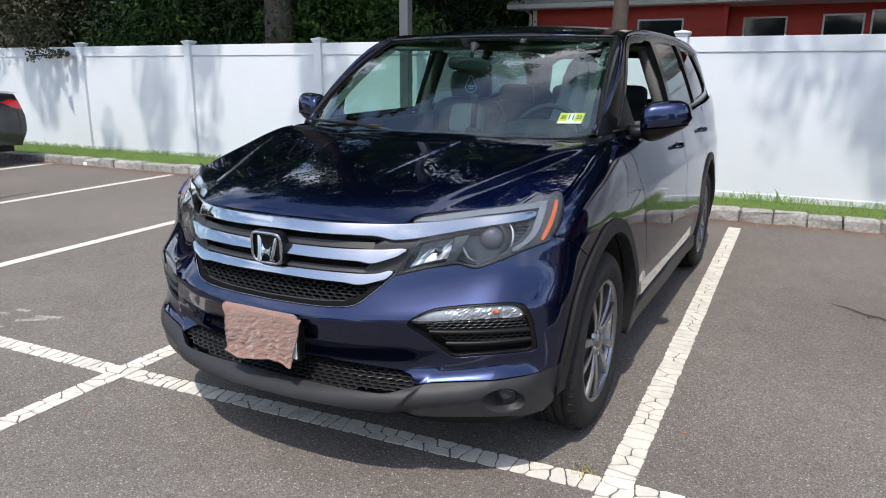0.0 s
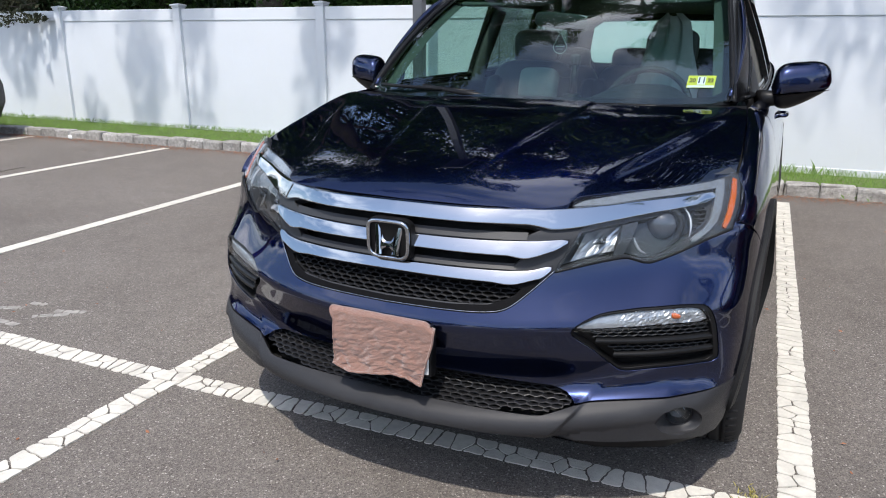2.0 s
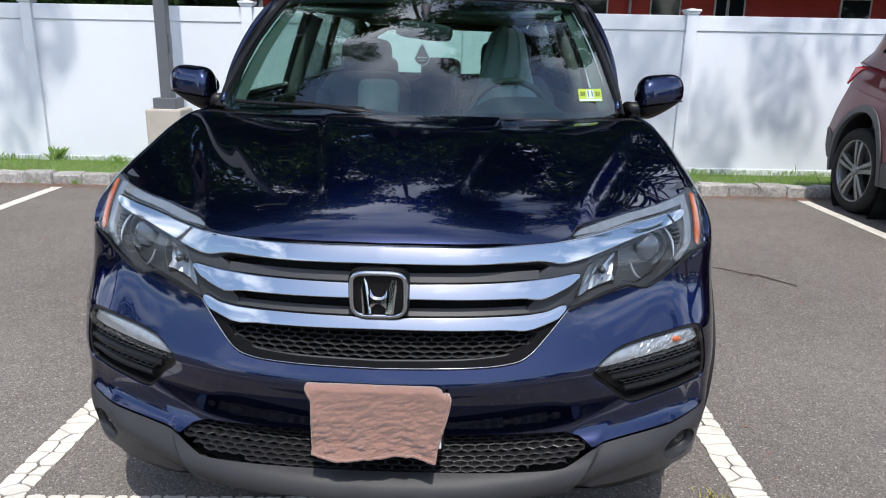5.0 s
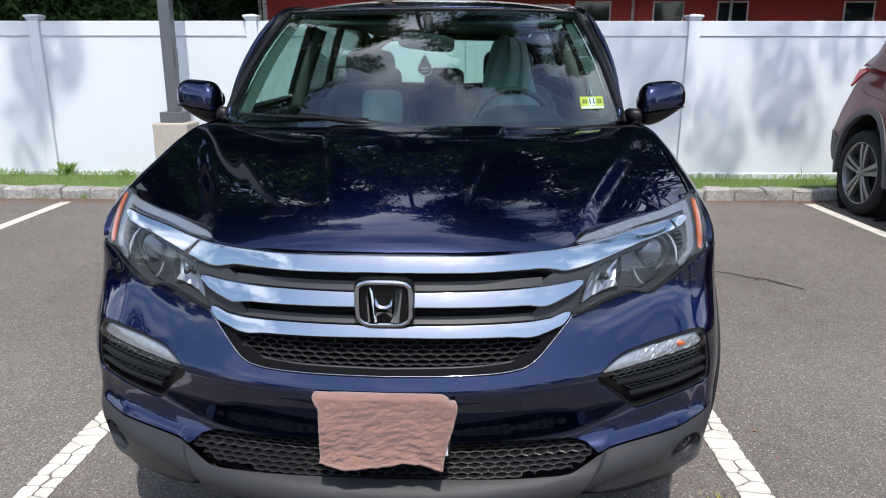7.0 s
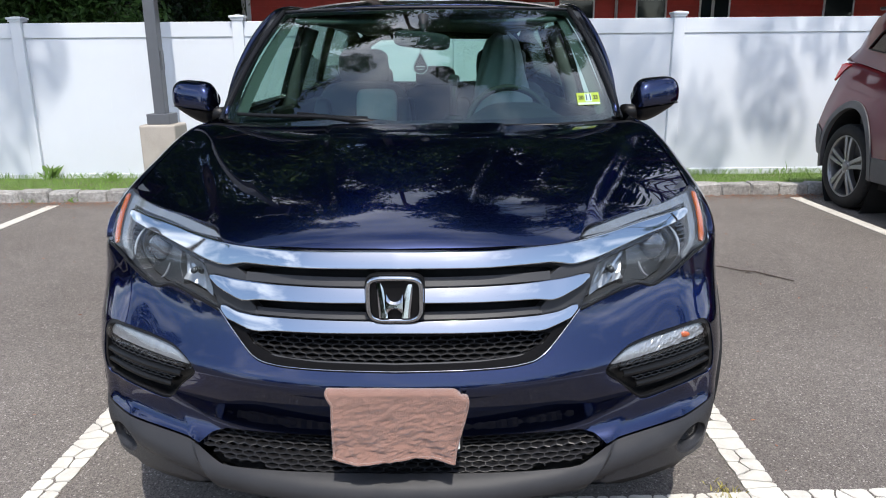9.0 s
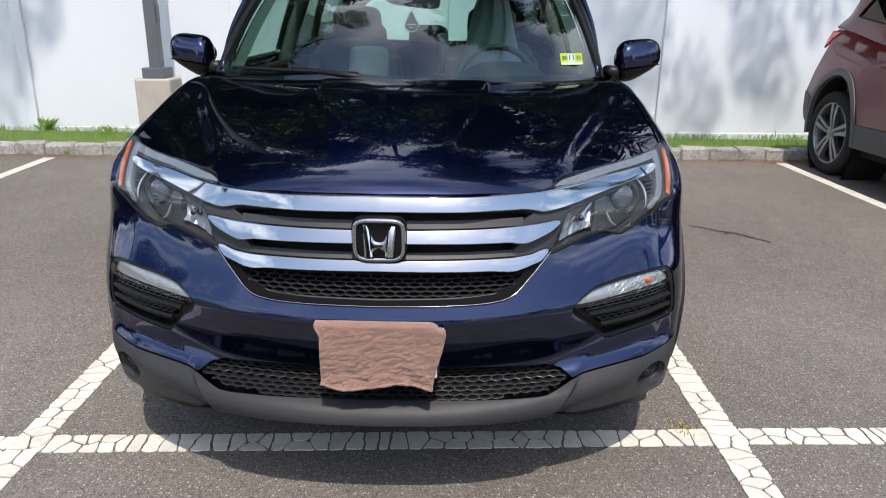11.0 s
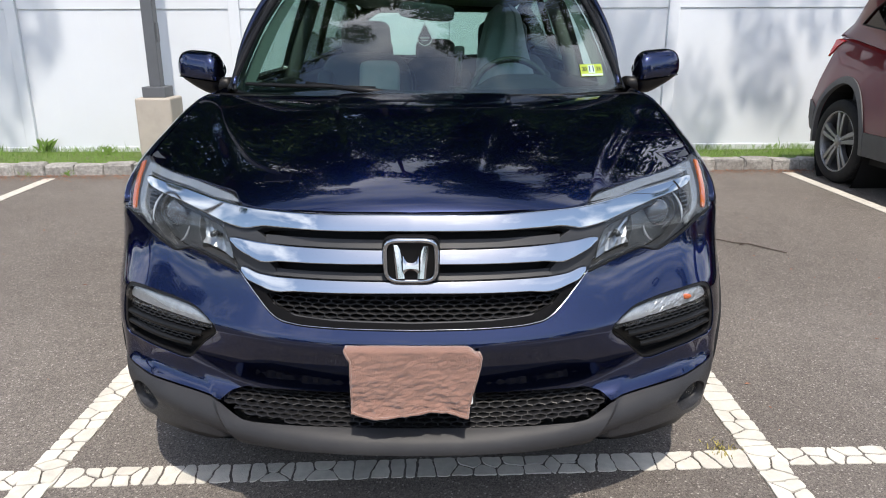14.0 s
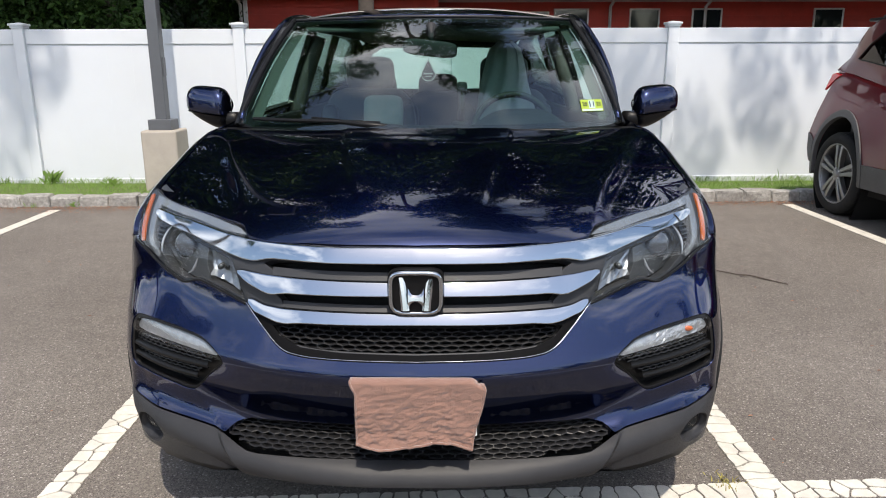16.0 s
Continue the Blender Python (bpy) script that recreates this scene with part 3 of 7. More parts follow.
DRY_GRASS = material("dry_grass", (0.38, 0.33, 0.1), 0.7, island=0.3)
tuft("weed_tuft", 1.03, 0.49, 0.0, 40, 0.022, 0.06, DRY_GRASS, "dry yellow grass tuft growing from a paint crack", 5)
for i, (x, y, h) in enumerate(((-4.55, 6.9, .22), (-3.75, 6.7, .14), (1.75, 5.70, .07), (-4.05, 5.62, .06), (-3.65, 5.63, .07), (-4.6, 5.62, .06), (1.95, 5.70, .08), (-9.0, 5.6, .06))):
    tuft("weed_tuft", x, y, 0.0 if y < 5.75 else verge_z(x, 0.9) - 0.005, 26 if y > 6 else 50, h, 0.10, GRASS, "green weed growing at the kerb" if y < 6 else "tall green weed in the grass strip", 20 + i)

# dry leaves and crumbs along the kerb
verts, faces = [], []
for i in range(12000):
    x = rg.uniform(-10, 6)
    y = 5.63 + 0.0105 * x - abs(rg.normal(0, 0.15)) if rg.random() < 0.955 else rg.uniform(-1.5, 5.5)
    s, a = rg.uniform(0.003, 0.014), rg.uniform(0, 6.283)
    ca, sa = math.cos(a) * s, math.sin(a) * s
    z = 0.002 + rg.uniform(0, 0.008)
    k = len(verts)
    verts += [(x - ca, y - sa, z), (x + sa * .5, y - ca * .5, z + 0.003), (x + ca, y + sa, z + rg.uniform(0, .006)), (x - sa * .5, y + ca * .5, z + 0.001)]
    faces.append((k, k + 1, k + 2, k + 3))
tagged(part_mesh("leaf_litter", mesh_of("leaf_litter", verts, faces), LITTER), "brown dry leaf litter along the kerb", "leaves", kind="stuff")

TWIG = material("twig_bark", (0.07, 0.055, 0.045), 0.9)
bm = bmesh.new()
tube(bm, [(1.92, 3.10, .006), (2.0, 3.05, .009), (2.09, 2.96, .008), (2.17, 2.915, .012), (2.24, 2.84, .008), (2.335, 2.72, .007)], [.002, .004, .004, .005, .005, .003], 6)
tube(bm, [(2.10, 2.90, .01), (2.16, 2.90, .02)], [.004, .002], 5)
tagged(part("twig", bm, TWIG, None, "", True), "thin dark fallen twig lying on the asphalt", "twig")
bm = bmesh.new()
tube(bm, [(-6.40, 2.95, .006), (-6.42, 3.2, .010), (-6.47, 3.62, .006)], [.003, .004, .002], 5)
tagged(part("twig", bm, TWIG, None, "", True), "long thin dark twig lying on the asphalt", "twig")
bm = bmesh.new()
box(bm, -.05, .05, -.035, .035, 0, .05, 0.012, pose(-8.1, 5.56, 0.0, 0, 8, 25))
tagged(part("litter_cup", bm, WHITE_TRIM), "crumpled white paper scrap lying at the kerb", "litter")

# ---- the white fence ----
FY = 7.0
POSTS = [-14.85, -12.32, -9.79, -7.26, -4.73, -2.2, 0.33, 2.86, 5.39, 7.92]
fence = thing("fence", "tall white vinyl privacy fence with flat post caps", "fence", kind="structure")
for px in POSTS:
    bm = bmesh.new()
    box(bm, px - .064, px + .064, FY - .064, FY + .064, -0.09, 1.86, 0.006)
    post = part("post", bm, VINYL, fence)
    bm = bmesh.new()
    box(bm, px - .088, px + .088, FY - .088, FY + .088, 1.86, 1.885, 0.006)
    box(bm, px - .075, px + .075, FY - .075, FY + .075, 1.835, 1.862, 0.004)
    r = bmesh.ops.create_cone(bm, cap_ends=True, segments=4, radius1=0.108, radius2=0.02, depth=0.014, matrix=Matrix.Translation((px, FY, 1.892)) @ Matrix.Rotation(radians(45), 4, "Z"))
    part("post_cap", bm, VINYL, post)
for pa, pb in zip(POSTS, POSTS[1:]):
    x0, x1 = pa + .064, pb - .064
    bm = bmesh.new()
    box(bm, x0, x1, FY - .024, FY + .024, 1.655, 1.822, 0.005)
    part("rail", bm, VINYL, fence)
    bm = bmesh.new()
    box(bm, x0, x1, FY - .024, FY + .024, -0.09, 0.085, 0.005)
    part("rail", bm, VINYL, fence)
    n = 8
    for k in range(n):
        a, b = mix(x0, x1, k / n), mix(x0, x1, (k + 1) / n)
        bm = bmesh.new()
        box(bm, a + 0.0001, b - 0.0001, FY - .011, FY + .011, 0.085, 1.655)
        part("board", bm, VINYL, fence)

# ---- lamp post on its concrete foot ----
lamp_post = thing("street_lamp", "grey square steel lamp post on a concrete foot", "lamp post", (-2.95, 6.38, 0))
bm = bmesh.new()
box(bm, -.195, .195, -.195, .195, 0.0, 0.722, 0.022)
part("concrete_foot", bm, CONCRETE, lamp_post, "weathered beige concrete foot")
bm = bmesh.new()
box(bm, -.125, .125, -.125, .125, 0.722, 0.835, 0.006)
part("base_cover", bm, POLE_METAL, lamp_post)
bm = bmesh.new()
box(bm, -.062, .062, -.062, .062, 0.83, 6.2, 0.008)
part("pole", bm, POLE_METAL, lamp_post)
bm = bmesh.new()
box(bm, .062, .076, -.035, .035, 1.30, 1.50, 0.003)
part("hand_hole_cover", bm, POLE_METAL, lamp_post)
bm = bmesh.new()
box(bm, -.25, .25, -.75, .1, 6.15, 6.28, 0.03)
part("lamp_head", bm, POLE_METAL, lamp_post)


# ---- house behind the fence ----
house = thing("house", "low red clapboard house with white gutter behind the fence", "house")
HY = 14.0
wall_a = bmesh.new()
box(wall_a, -3.85, 0.15, HY, HY + 7, 0, 2.87)
part("wall", wall_a, RED_SIDING, house)
wall_b = bmesh.new()
box(wall_b, 0.15, 14.0, HY + 0.7, HY + 7, 0, 2.87)
part("wall", wall_b, RED_SIDING, house)
for k in range(12):
    z = 1.25 + 0.137 * k
    for x0, x1, y in ((-3.87, 0.17, HY), (0.17, 5.2, HY + 0.7), (5.2, 14.0, HY + 0.7)):
        me = mesh_of("siding_board", [(x0, y - 0.022, z), (x1, y - 0.022, z), (x1, y - 0.004, z + 0.137), (x0, y - 0.004, z + 0.137), (x0, y, z), (x1, y, z)], [(0, 1, 2, 3), (0, 4, 5, 1)])
        part_mesh("siding_board", me, RED_SIDING, house)
for x in (-3.86, 0.13):
    bm = bmesh.new()
    box(bm, x - .04, x + .05, HY - .03, HY + .05, 0, 2.87, 0.004)
    part("corner_board", bm, RED_SIDING if x > 0 else WHITE_TRIM, house)
for x0, x1, zt, y in ((-1.55, -0.69, 2.48, HY), (0.46, 1.22, 2.52, HY + 0.7), (1.92, 2.58, 2.54, HY + 0.7), (2.75, 3.45, 2.60, HY + 0.7), (4.42, 5.02, 2.60, HY + 0.7), (5.80, 6.40, 2.60, HY + 0.7), (8.5, 9.1, 2.60, HY + 0.7)):
    win = new("window")
    win.parent = house
    for xa, xb, za, zb in ((x0 - .035, x0, 1.1, zt + .035), (x1, x1 + .035, 1.1, zt + .035), (x0, x1, zt, zt + .035)):
        bm = bmesh.new()
        box(bm, xa, xb, y - .05, y + .02, za, zb, 0.006)
        part("window_frame", bm, WHITE_TRIM, win)
    bm = bmesh.new()
    box(bm, x0, x1, y - .03, y - .02, 1.1, zt)
    part("pane", bm, WINDOW_DARK, win, "dark reflecting window pane")
for x in (-3.95, 3.95, 6.05):
    bm = bmesh.new()
    yy = HY - 0.06 if x < 0 else HY + 0.64
    tube(bm, [(x, yy - 0.42, 2.87), (x, yy - .30, 2.77), (x, yy, 2.67), (x, yy, 0.3)], 0.035, 8)
    part("downpipe", bm, WHITE_TRIM, house, "white downpipe", True)
bm = bmesh.new()
box(bm, -4.35, 14.3, HY - 0.52, HY - 0.40, 2.76, 2.86, 0.02)
part("gutter", bm, WHITE_TRIM, house, "white metal gutter")
bm = bmesh.new()
box(bm, -4.3, 14.2, HY - 0.42, HY + 0.75, 2.77, 2.80)
part("soffit", bm, WHITE_TRIM, house)
roof = part_mesh("roof", mesh_of("roof", [(-4.35, HY - .5, 2.85), (14.3, HY - .5, 2.85), (14.3, HY + 4, 4.75), (-4.35, HY + 4, 4.75), (14.3, HY + 8.5, 2.85), (-4.35, HY + 8.5, 2.85)], [(0, 1, 2, 3), (3, 2, 4, 5), (0, 3, 5), (1, 4, 2)]), SHINGLE, house)
for k in range(9):
    y0, z0 = HY - .5 + 0.165 * k, 2.87 + 0.0697 * k
    for i in range(20):
        x0 = -4.35 + i * 0.93 + (k % 2) * 0.3
        me = mesh_of("shingle", [(x0, y0, z0 + .008), (x0 + .92, y0, z0 + .008), (x0 + .92, y0 + .17, z0 + .074), (x0, y0 + .17, z0 + .074), (x0, y0, z0 - .01), (x0 + .92, y0, z0 - .01)], [(0, 1, 2, 3), (4, 5, 1, 0)])
        part_mesh("shingle", me, SHINGLE, roof)


# ---- trees ----
def leaf_cloud(name, clumps, count, size, mat, seed, parent, label="", hang=0.0):
    """Many small folded leaves gathered in clumps (x, y, z, radius, squash)."""
    r = np.random.default_rng(seed)
    c = np.array(clumps, float)
    weight = c[:, 3] ** 2
    pick = r.choice(len(c), count, p=weight / weight.sum())
    d = r.normal(size=(count, 3))
    d /= np.linalg.norm(d, axis=1)[:, None]
    rad = c[pick, 3] * (0.35 + 0.75 * r.random(count) ** 0.6)
    p = c[pick, :3] + d * rad[:, None] * np.stack([np.ones(count), np.ones(count), c[pick, 4]], 1)
    p += 0.25 * np.sin(p[:, [1, 2, 0]] * 2.3 + seed)
    ax = r.normal(size=(count, 3))
    ax[:, 2] -= hang
    ax /= np.linalg.norm(ax, axis=1)[:, None]
    bx = np.cross(ax, r.normal(size=(count, 3)))
    bx /= np.linalg.norm(bx, axis=1)[:, None]
    nz = np.cross(ax, bx)
    s = (size * (0.6 + 0.8 * r.random(count)))[:, None]
    v = np.stack([p - ax * s, p + bx * s * 0.42 + nz * s * 0.12, p + ax * s, p - bx * s * 0.42 + nz * s * 0.12], 1).reshape(-1, 3)
    me = bpy.data.meshes.new(name)
    k = np.arange(count)[:, None] * 4
    me.from_pydata(v.tolist(), [], np.concatenate([k, k + 1, k + 2, k + 3], 1).tolist())
    return part_mesh(name, me, mat, parent, label)


def make_tree(x, y, h, trunk_r, clumps, count, size, mat, seed, label, lean=(0, 0), hang=0.0, bare=0):
    r = random.Random(seed)
    tree = thing("tree", label, "tree", (x, y, 0))
    bm = bmesh.new()
    pts, rad = [], []
    for i in range(10):
        t = i / 9
        pts.append((lean[0] * t * t + 0.10 * math.sin(3 * t + seed) * t, lean[1] * t * t + 0.1 * math.cos(4 * t + seed) * t, h * t - 0.1))
        rad.append(trunk_r * (1.0 - 0.75 * t) + (0.25 * trunk_r if i == 0 else 0))
    tube(bm, pts, rad, 12)
    part("trunk", bm, BARK, tree, "", True)
    for i, (cx, cy, cz, cr, _) in enumerate(clumps):
        if i < bare or i % 3:
            continue
        bm = bmesh.new()
        base = pts[min(9, max(3, int(9 * min(0.95, (cz - y * 0 - 1.2) / h))))]
        b = Vector(base)
        e = Vector((cx - x, cy - y, cz))
        m1 = b.lerp(e, 0.4) + Vector((r.uniform(-.3, .3), r.uniform(-.3, .3), r.uniform(.1, .5)))
        m2 = m1.lerp(e, 0.55) + Vector((r.uniform(-.3, .3), r.uniform(-.3, .3), r.uniform(-.2, .3)))
        tube(bm, [b, m1, m2, e], [min(0.05, trunk_r * 0.25), min(0.035, trunk_r * 0.16), 0.018, 0.006], 6)
        for _ in range(5):
            q = e + Vector((r.gauss(0, 1), r.gauss(0, 1), r.gauss(0, 1) * 0.7)) * cr * 0.6
            tube(bm, [m1.lerp(e, r.uniform(0.3, 0.9)), q], [0.02, 0.005], 4)
        part("limb", bm, BARK, tree, "", True)
    leaf_cloud("crown", [(a - x, b - y, c, d, e) for a, b, c, d, e in clumps], count, size, mat, seed, tree, hang=hang)
    return tree


def clump_set(seed, n, xr, yr, zr, rr, squash=0.7):
    r = random.Random(seed)
    return [(r.uniform(*xr), r.uniform(*yr), r.uniform(*zr), r.uniform(*rr), squash) for _ in range(n)]


# tall trees behind the fence, spreading over it
make_tree(-7.25, 9.3, 11.5, 0.33, clump_set(11, 44, (-11.5, -2.8), (6.2, 12.5), (5.0, 14.0), (0.8, 1.5)) + clump_set(73, 22, (-6.4, -3.3), (4.3, 9.5), (8.4, 10.0), (0.55, 0.85)) + clump_set(77, 7, (-2.5, -0.7), (7.4, 9.8), (8.4, 9.4), (0.35, 0.6)), 74000, 0.095, LEAF, 11, "tall broadleaf tree with thick bare trunk behind the fence", (0.6, -0.5))
make_tree(-0.95, 9.4, 10.0, 0.14, clump_set(12, 24, (-4.2, 4.6), (8.6, 12.5), (4.2, 7.0), (0.5, 0.9)) + clump_set(14, 18, (-4.4, 5.0), (8.4, 11.6), (3.8, 6.0), (0.4, 0.8)) + clump_set(15, 30, (-4.8, 7.0), (8.8, 12.5), (4.4, 7.4), (0.4, 0.8)) + clump_set(16, 54, (-6.5, 9.0), (8.8, 11.6), (5.4, 8.7), (0.45, 0.85)) + clump_set(17, 18, (-1.5, 4.2), (9.0, 11.0), (7.2, 9.2), (0.5, 0.85)) + clump_set(76, 4, (-0.2, 1.3), (7.6, 8.8), (10.2, 11.6), (0.3, 0.5)), 165000, 0.064, LEAF, 12, "slim broadleaf tree with grey trunk beside the red house", (0.3, -0.6))
make_tree(9.8, 11.5, 10.5, 0.2, clump_set(13, 34, (3.2, 12), (8.5, 13), (4.4, 7.2), (0.7, 1.2)) + clump_set(74, 26, (0.1, 2.4), (4.0, 9.3), (8.5, 9.6), (0.5, 0.8)) + clump_set(79, 7, (3.2, 5.0), (5.5, 9.5), (8.5, 10.0), (0.45, 0.8)), 62000, 0.095, LEAF, 13, "tall broadleaf tree beside the red house", (-0.6, -0.6))
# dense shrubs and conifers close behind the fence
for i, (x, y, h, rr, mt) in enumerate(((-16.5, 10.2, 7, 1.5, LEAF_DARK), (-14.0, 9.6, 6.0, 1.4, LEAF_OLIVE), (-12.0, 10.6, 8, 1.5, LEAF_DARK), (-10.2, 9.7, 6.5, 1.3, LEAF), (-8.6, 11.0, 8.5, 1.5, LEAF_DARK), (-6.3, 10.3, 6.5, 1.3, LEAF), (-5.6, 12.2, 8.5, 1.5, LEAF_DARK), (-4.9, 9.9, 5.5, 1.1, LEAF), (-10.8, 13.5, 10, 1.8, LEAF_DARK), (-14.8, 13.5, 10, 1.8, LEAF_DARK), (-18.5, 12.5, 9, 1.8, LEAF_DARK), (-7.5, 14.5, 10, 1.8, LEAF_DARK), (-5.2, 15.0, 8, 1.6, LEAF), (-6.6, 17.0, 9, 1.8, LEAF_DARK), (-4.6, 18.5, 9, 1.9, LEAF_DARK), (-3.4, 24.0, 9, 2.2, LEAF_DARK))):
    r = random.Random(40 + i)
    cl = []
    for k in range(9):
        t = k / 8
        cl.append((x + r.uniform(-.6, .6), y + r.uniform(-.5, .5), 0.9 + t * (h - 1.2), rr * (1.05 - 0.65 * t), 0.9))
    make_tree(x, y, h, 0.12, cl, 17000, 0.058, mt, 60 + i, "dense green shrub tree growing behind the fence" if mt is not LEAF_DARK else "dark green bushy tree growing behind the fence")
make_tree(9.6, 9.6, 8, 0.14, clump_set(71, 16, (8.0, 11.5), (8.6, 10.8), (1.5, 7.0), (0.7, 1.2)), 15000, 0.07, LEAF_DARK, 171, "dark green bushy tree growing behind the fence")
make_tree(13.2, 8.8, 7, 0.14, clump_set(72, 16, (11.6, 15.0), (8.4, 10.2), (1.0, 6.5), (0.7, 1.3)), 15000, 0.07, LEAF_DARK, 172, "dark green bushy tree growing behind the fence")
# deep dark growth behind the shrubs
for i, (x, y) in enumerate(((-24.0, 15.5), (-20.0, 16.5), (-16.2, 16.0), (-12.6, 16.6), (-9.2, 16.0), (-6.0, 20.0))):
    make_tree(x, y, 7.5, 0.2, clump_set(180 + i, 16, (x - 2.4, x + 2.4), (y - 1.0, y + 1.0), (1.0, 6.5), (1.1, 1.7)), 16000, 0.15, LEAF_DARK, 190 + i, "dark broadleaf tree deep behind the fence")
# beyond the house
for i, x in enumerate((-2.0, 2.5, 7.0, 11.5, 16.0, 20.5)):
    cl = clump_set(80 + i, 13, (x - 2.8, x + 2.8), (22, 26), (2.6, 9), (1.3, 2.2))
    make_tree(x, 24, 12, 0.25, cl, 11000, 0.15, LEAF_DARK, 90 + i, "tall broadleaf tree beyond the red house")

# shade trees at the sides of the car park, whose crowns throw the shadows on the fence
left_clumps = []
for sx, zs, rr in ((-9.45, (0.3, 1.9), .5), (-8.05, (0.2, 1.9), .55), (-6.55, (0.6, 1.9), .5), (-10.9, (0.5, 2.0), .5), (-4.45, (0.4, 1.9), .48), (-5.05, (0.9, 1.8), .35)):
    r = random.Random(int(-sx * 100))
    for _ in range(2):
        z = r.uniform(*zs)
        k = r.uniform(10.0, 13.0)
        left_clumps.append((sx + r.uniform(-.25, .25) + 0.09 * k, 7 - 0.56 * k, z + k, rr * r.uniform(0.5, 0.9), 1.5))
make_tree(-12.2, 1.6, 10, 0.28, left_clumps + clump_set(31, 8, (-16, -12), (-1.5, 4), (6.5, 11), (0.6, 1.0)), 15000, 0.06, LEAF, 31, "broadleaf shade tree leaning over the car park", hang=0.6, bare=len(left_clumps))
right_clumps = []
for sx, zs, rr in ((1.35, (0.6, 1.7), .35), (1.75, (0.9, 1.7), .32), (2.1, (1.2, 1.9), .4), (2.3, (0.5, 1.2), .3), (2.55, (0.4, 1.5), .4), (3.3, (0.5, 1.9), .42), (4.0, (0.3, 1.7), .5), (4.75, (0.4, 1.8), .4)):
    r = random.Random(int(sx * 100))
    for _ in range(2):
        z = r.uniform(*zs)
        k = r.uniform(10.0, 13.0)
        right_clumps.append((sx + r.uniform(-.2, .2) + 0.09 * k, 7 - 0.56 * k, z + k, rr * r.uniform(0.5, 0.9), 1.4))
make_tree(9.6, 2.0, 10, 0.26, right_clumps + clump_set(32, 8, (8, 12), (-1, 5), (6.5, 11), (0.6, 1.0)), 8500, 0.06, LEAF, 32, "broadleaf shade tree leaning over the car park", hang=0.6, bare=len(right_clumps))
# low branch hanging into view
branch = thing("branch", "drooping olive-green branch hanging over the fence", "branch", (-11.55, 6.82, 0.02))
bm = bmesh.new()
tube(bm, [(-2.2, .6, 3.1), (-1.2, .2, 2.5), (-.3, .05, 2.1), (.5, 0, 1.92), (1.0, 0, 1.86), (1.45, 0, 1.92)], [.03, .022, .015, .01, .007, .004], 6)
tube(bm, [(-.3, .05, 2.1), (.3, 0, 1.84), (.75, 0, 1.62)], [.012, .008, .003], 5)
tube(bm, [(-1.2, .2, 2.5), (-.4, 0, 1.98), (.1, 0, 1.72)], [.012, .008, .003], 5)
part("limb", bm, BARK, branch, "", True)
leaf_cloud("leaves", [(-.2, 0, 1.98, .16, .6), (.1, 0, 1.84, .13, .6), (.45, 0, 1.82, .14, .7), (.72, 0, 1.70, .13, .9), (.95, 0, 1.86, .15, .6), (1.3, 0, 1.93, .14, .5), (-.6, 0, 2.0, .2, .6), (.3, .1, 2.06, .2, .6), (.8, .1, 2.08, .2, .6)], 1150, 0.036, LEAF_OLIVE, 77, branch)
# trees added beside the car park, unseen but mirrored dark in the bright work
for i, (x, y) in enumerate(((-46, -24), (-48, -10), (-47, 4), (-44, 17), (44, -24), (46, -10), (45, 4), (43, 17))):
    cl = clump_set(150 + i, 15, (x - 2, x + 2), (y - 6, y + 6), (1.2, 5.0), (1.6, 2.4))
    make_tree(x, y, 5, 0.25, cl, 10000, 0.2, LEAF_DARK, 160 + i, "unseen broadleaf tree added beside the car park for reflections")
# trees added across the road, out of view, to darken the bright work
for i, (x, y) in enumerate(((-16, -24), (-7, -27), (3, -26), (12, -24), (20, -22))):
    cl = clump_set(120 + i, 16, (x - 3.2, x + 3.2), (y - 2, y + 2), (1.2, 5.2), (1.2, 1.9))
    make_tree(x, y, 5.5, 0.25, cl, 22000, 0.14, LEAF_DARK, 130 + i, "unseen broadleaf tree added across the car park for reflections")


# ---- the parked SUV: its forms ----
PLAN = [(0, 0), (.15, .006), (.30, .026), (.45, .066), (.55, .105), (.65, .152), (.74, .205), (.81, .262), (.86, .325), (.895, .405), (.918, .50),
        (.935, .62), (.947, .78), (.955, 1.0), (.962, 1.4), (.966, 2.0), (.968, 2.8), (.960, 3.6), (.94, 4.2), (.90, 4.65), (.86, 4.85)]
plan_u = [0.0]
for (xa, ya), (xb, yb) in zip(PLAN, PLAN[1:]):
    plan_u.append(plan_u[-1] + math.hypot(xb - xa, yb - ya))
plan_x, plan_y = Curve(plan_u, [p[0] for p in PLAN]), Curve(plan_u, [p[1] for p in PLAN])
FINE_U = np.linspace(0, plan_u[-1], 1600)
FINE_X, FINE_Y = np.array([plan_x(u) for u in FINE_U]), np.array([plan_y(u) for u in FINE_U])
front_half = FINE_Y < 1.9
width_at = Curve([.2, .35, .5, .62, .75, .88, 1.0, 1.15], [.985, 1.008, 1.026, 1.02, 1.011, 1.0, .978, .945])
nose = Curve([.18, .22, .26, .295, .318, .345, .362, .378, .394, .43, .50, .56, .585, .60, .615, .64, .67, .70, .76, .82, .90, .94, 1.0],
             [.14, .09, .045, .008, .000, .010, .026, .046, .059, .068, .047, .023, .011, .004, .005, .015, .028, .040, .056, .066, .076, .09, .11])

# the corners sweep further back at lamp height than at the foot of the bumper
sweep_at = Curve([0, .2, .35, .45, .53, .62, .67, .76, .83, .865, .90, .92, .94, .96, 1.1], [0, .003, .011, .024, .044, .070, .080, .082, .083, .080, .060, .036, .011, 0, 0])
FINE_SWEEP = np.array([sweep_at(x) for x in FINE_X])
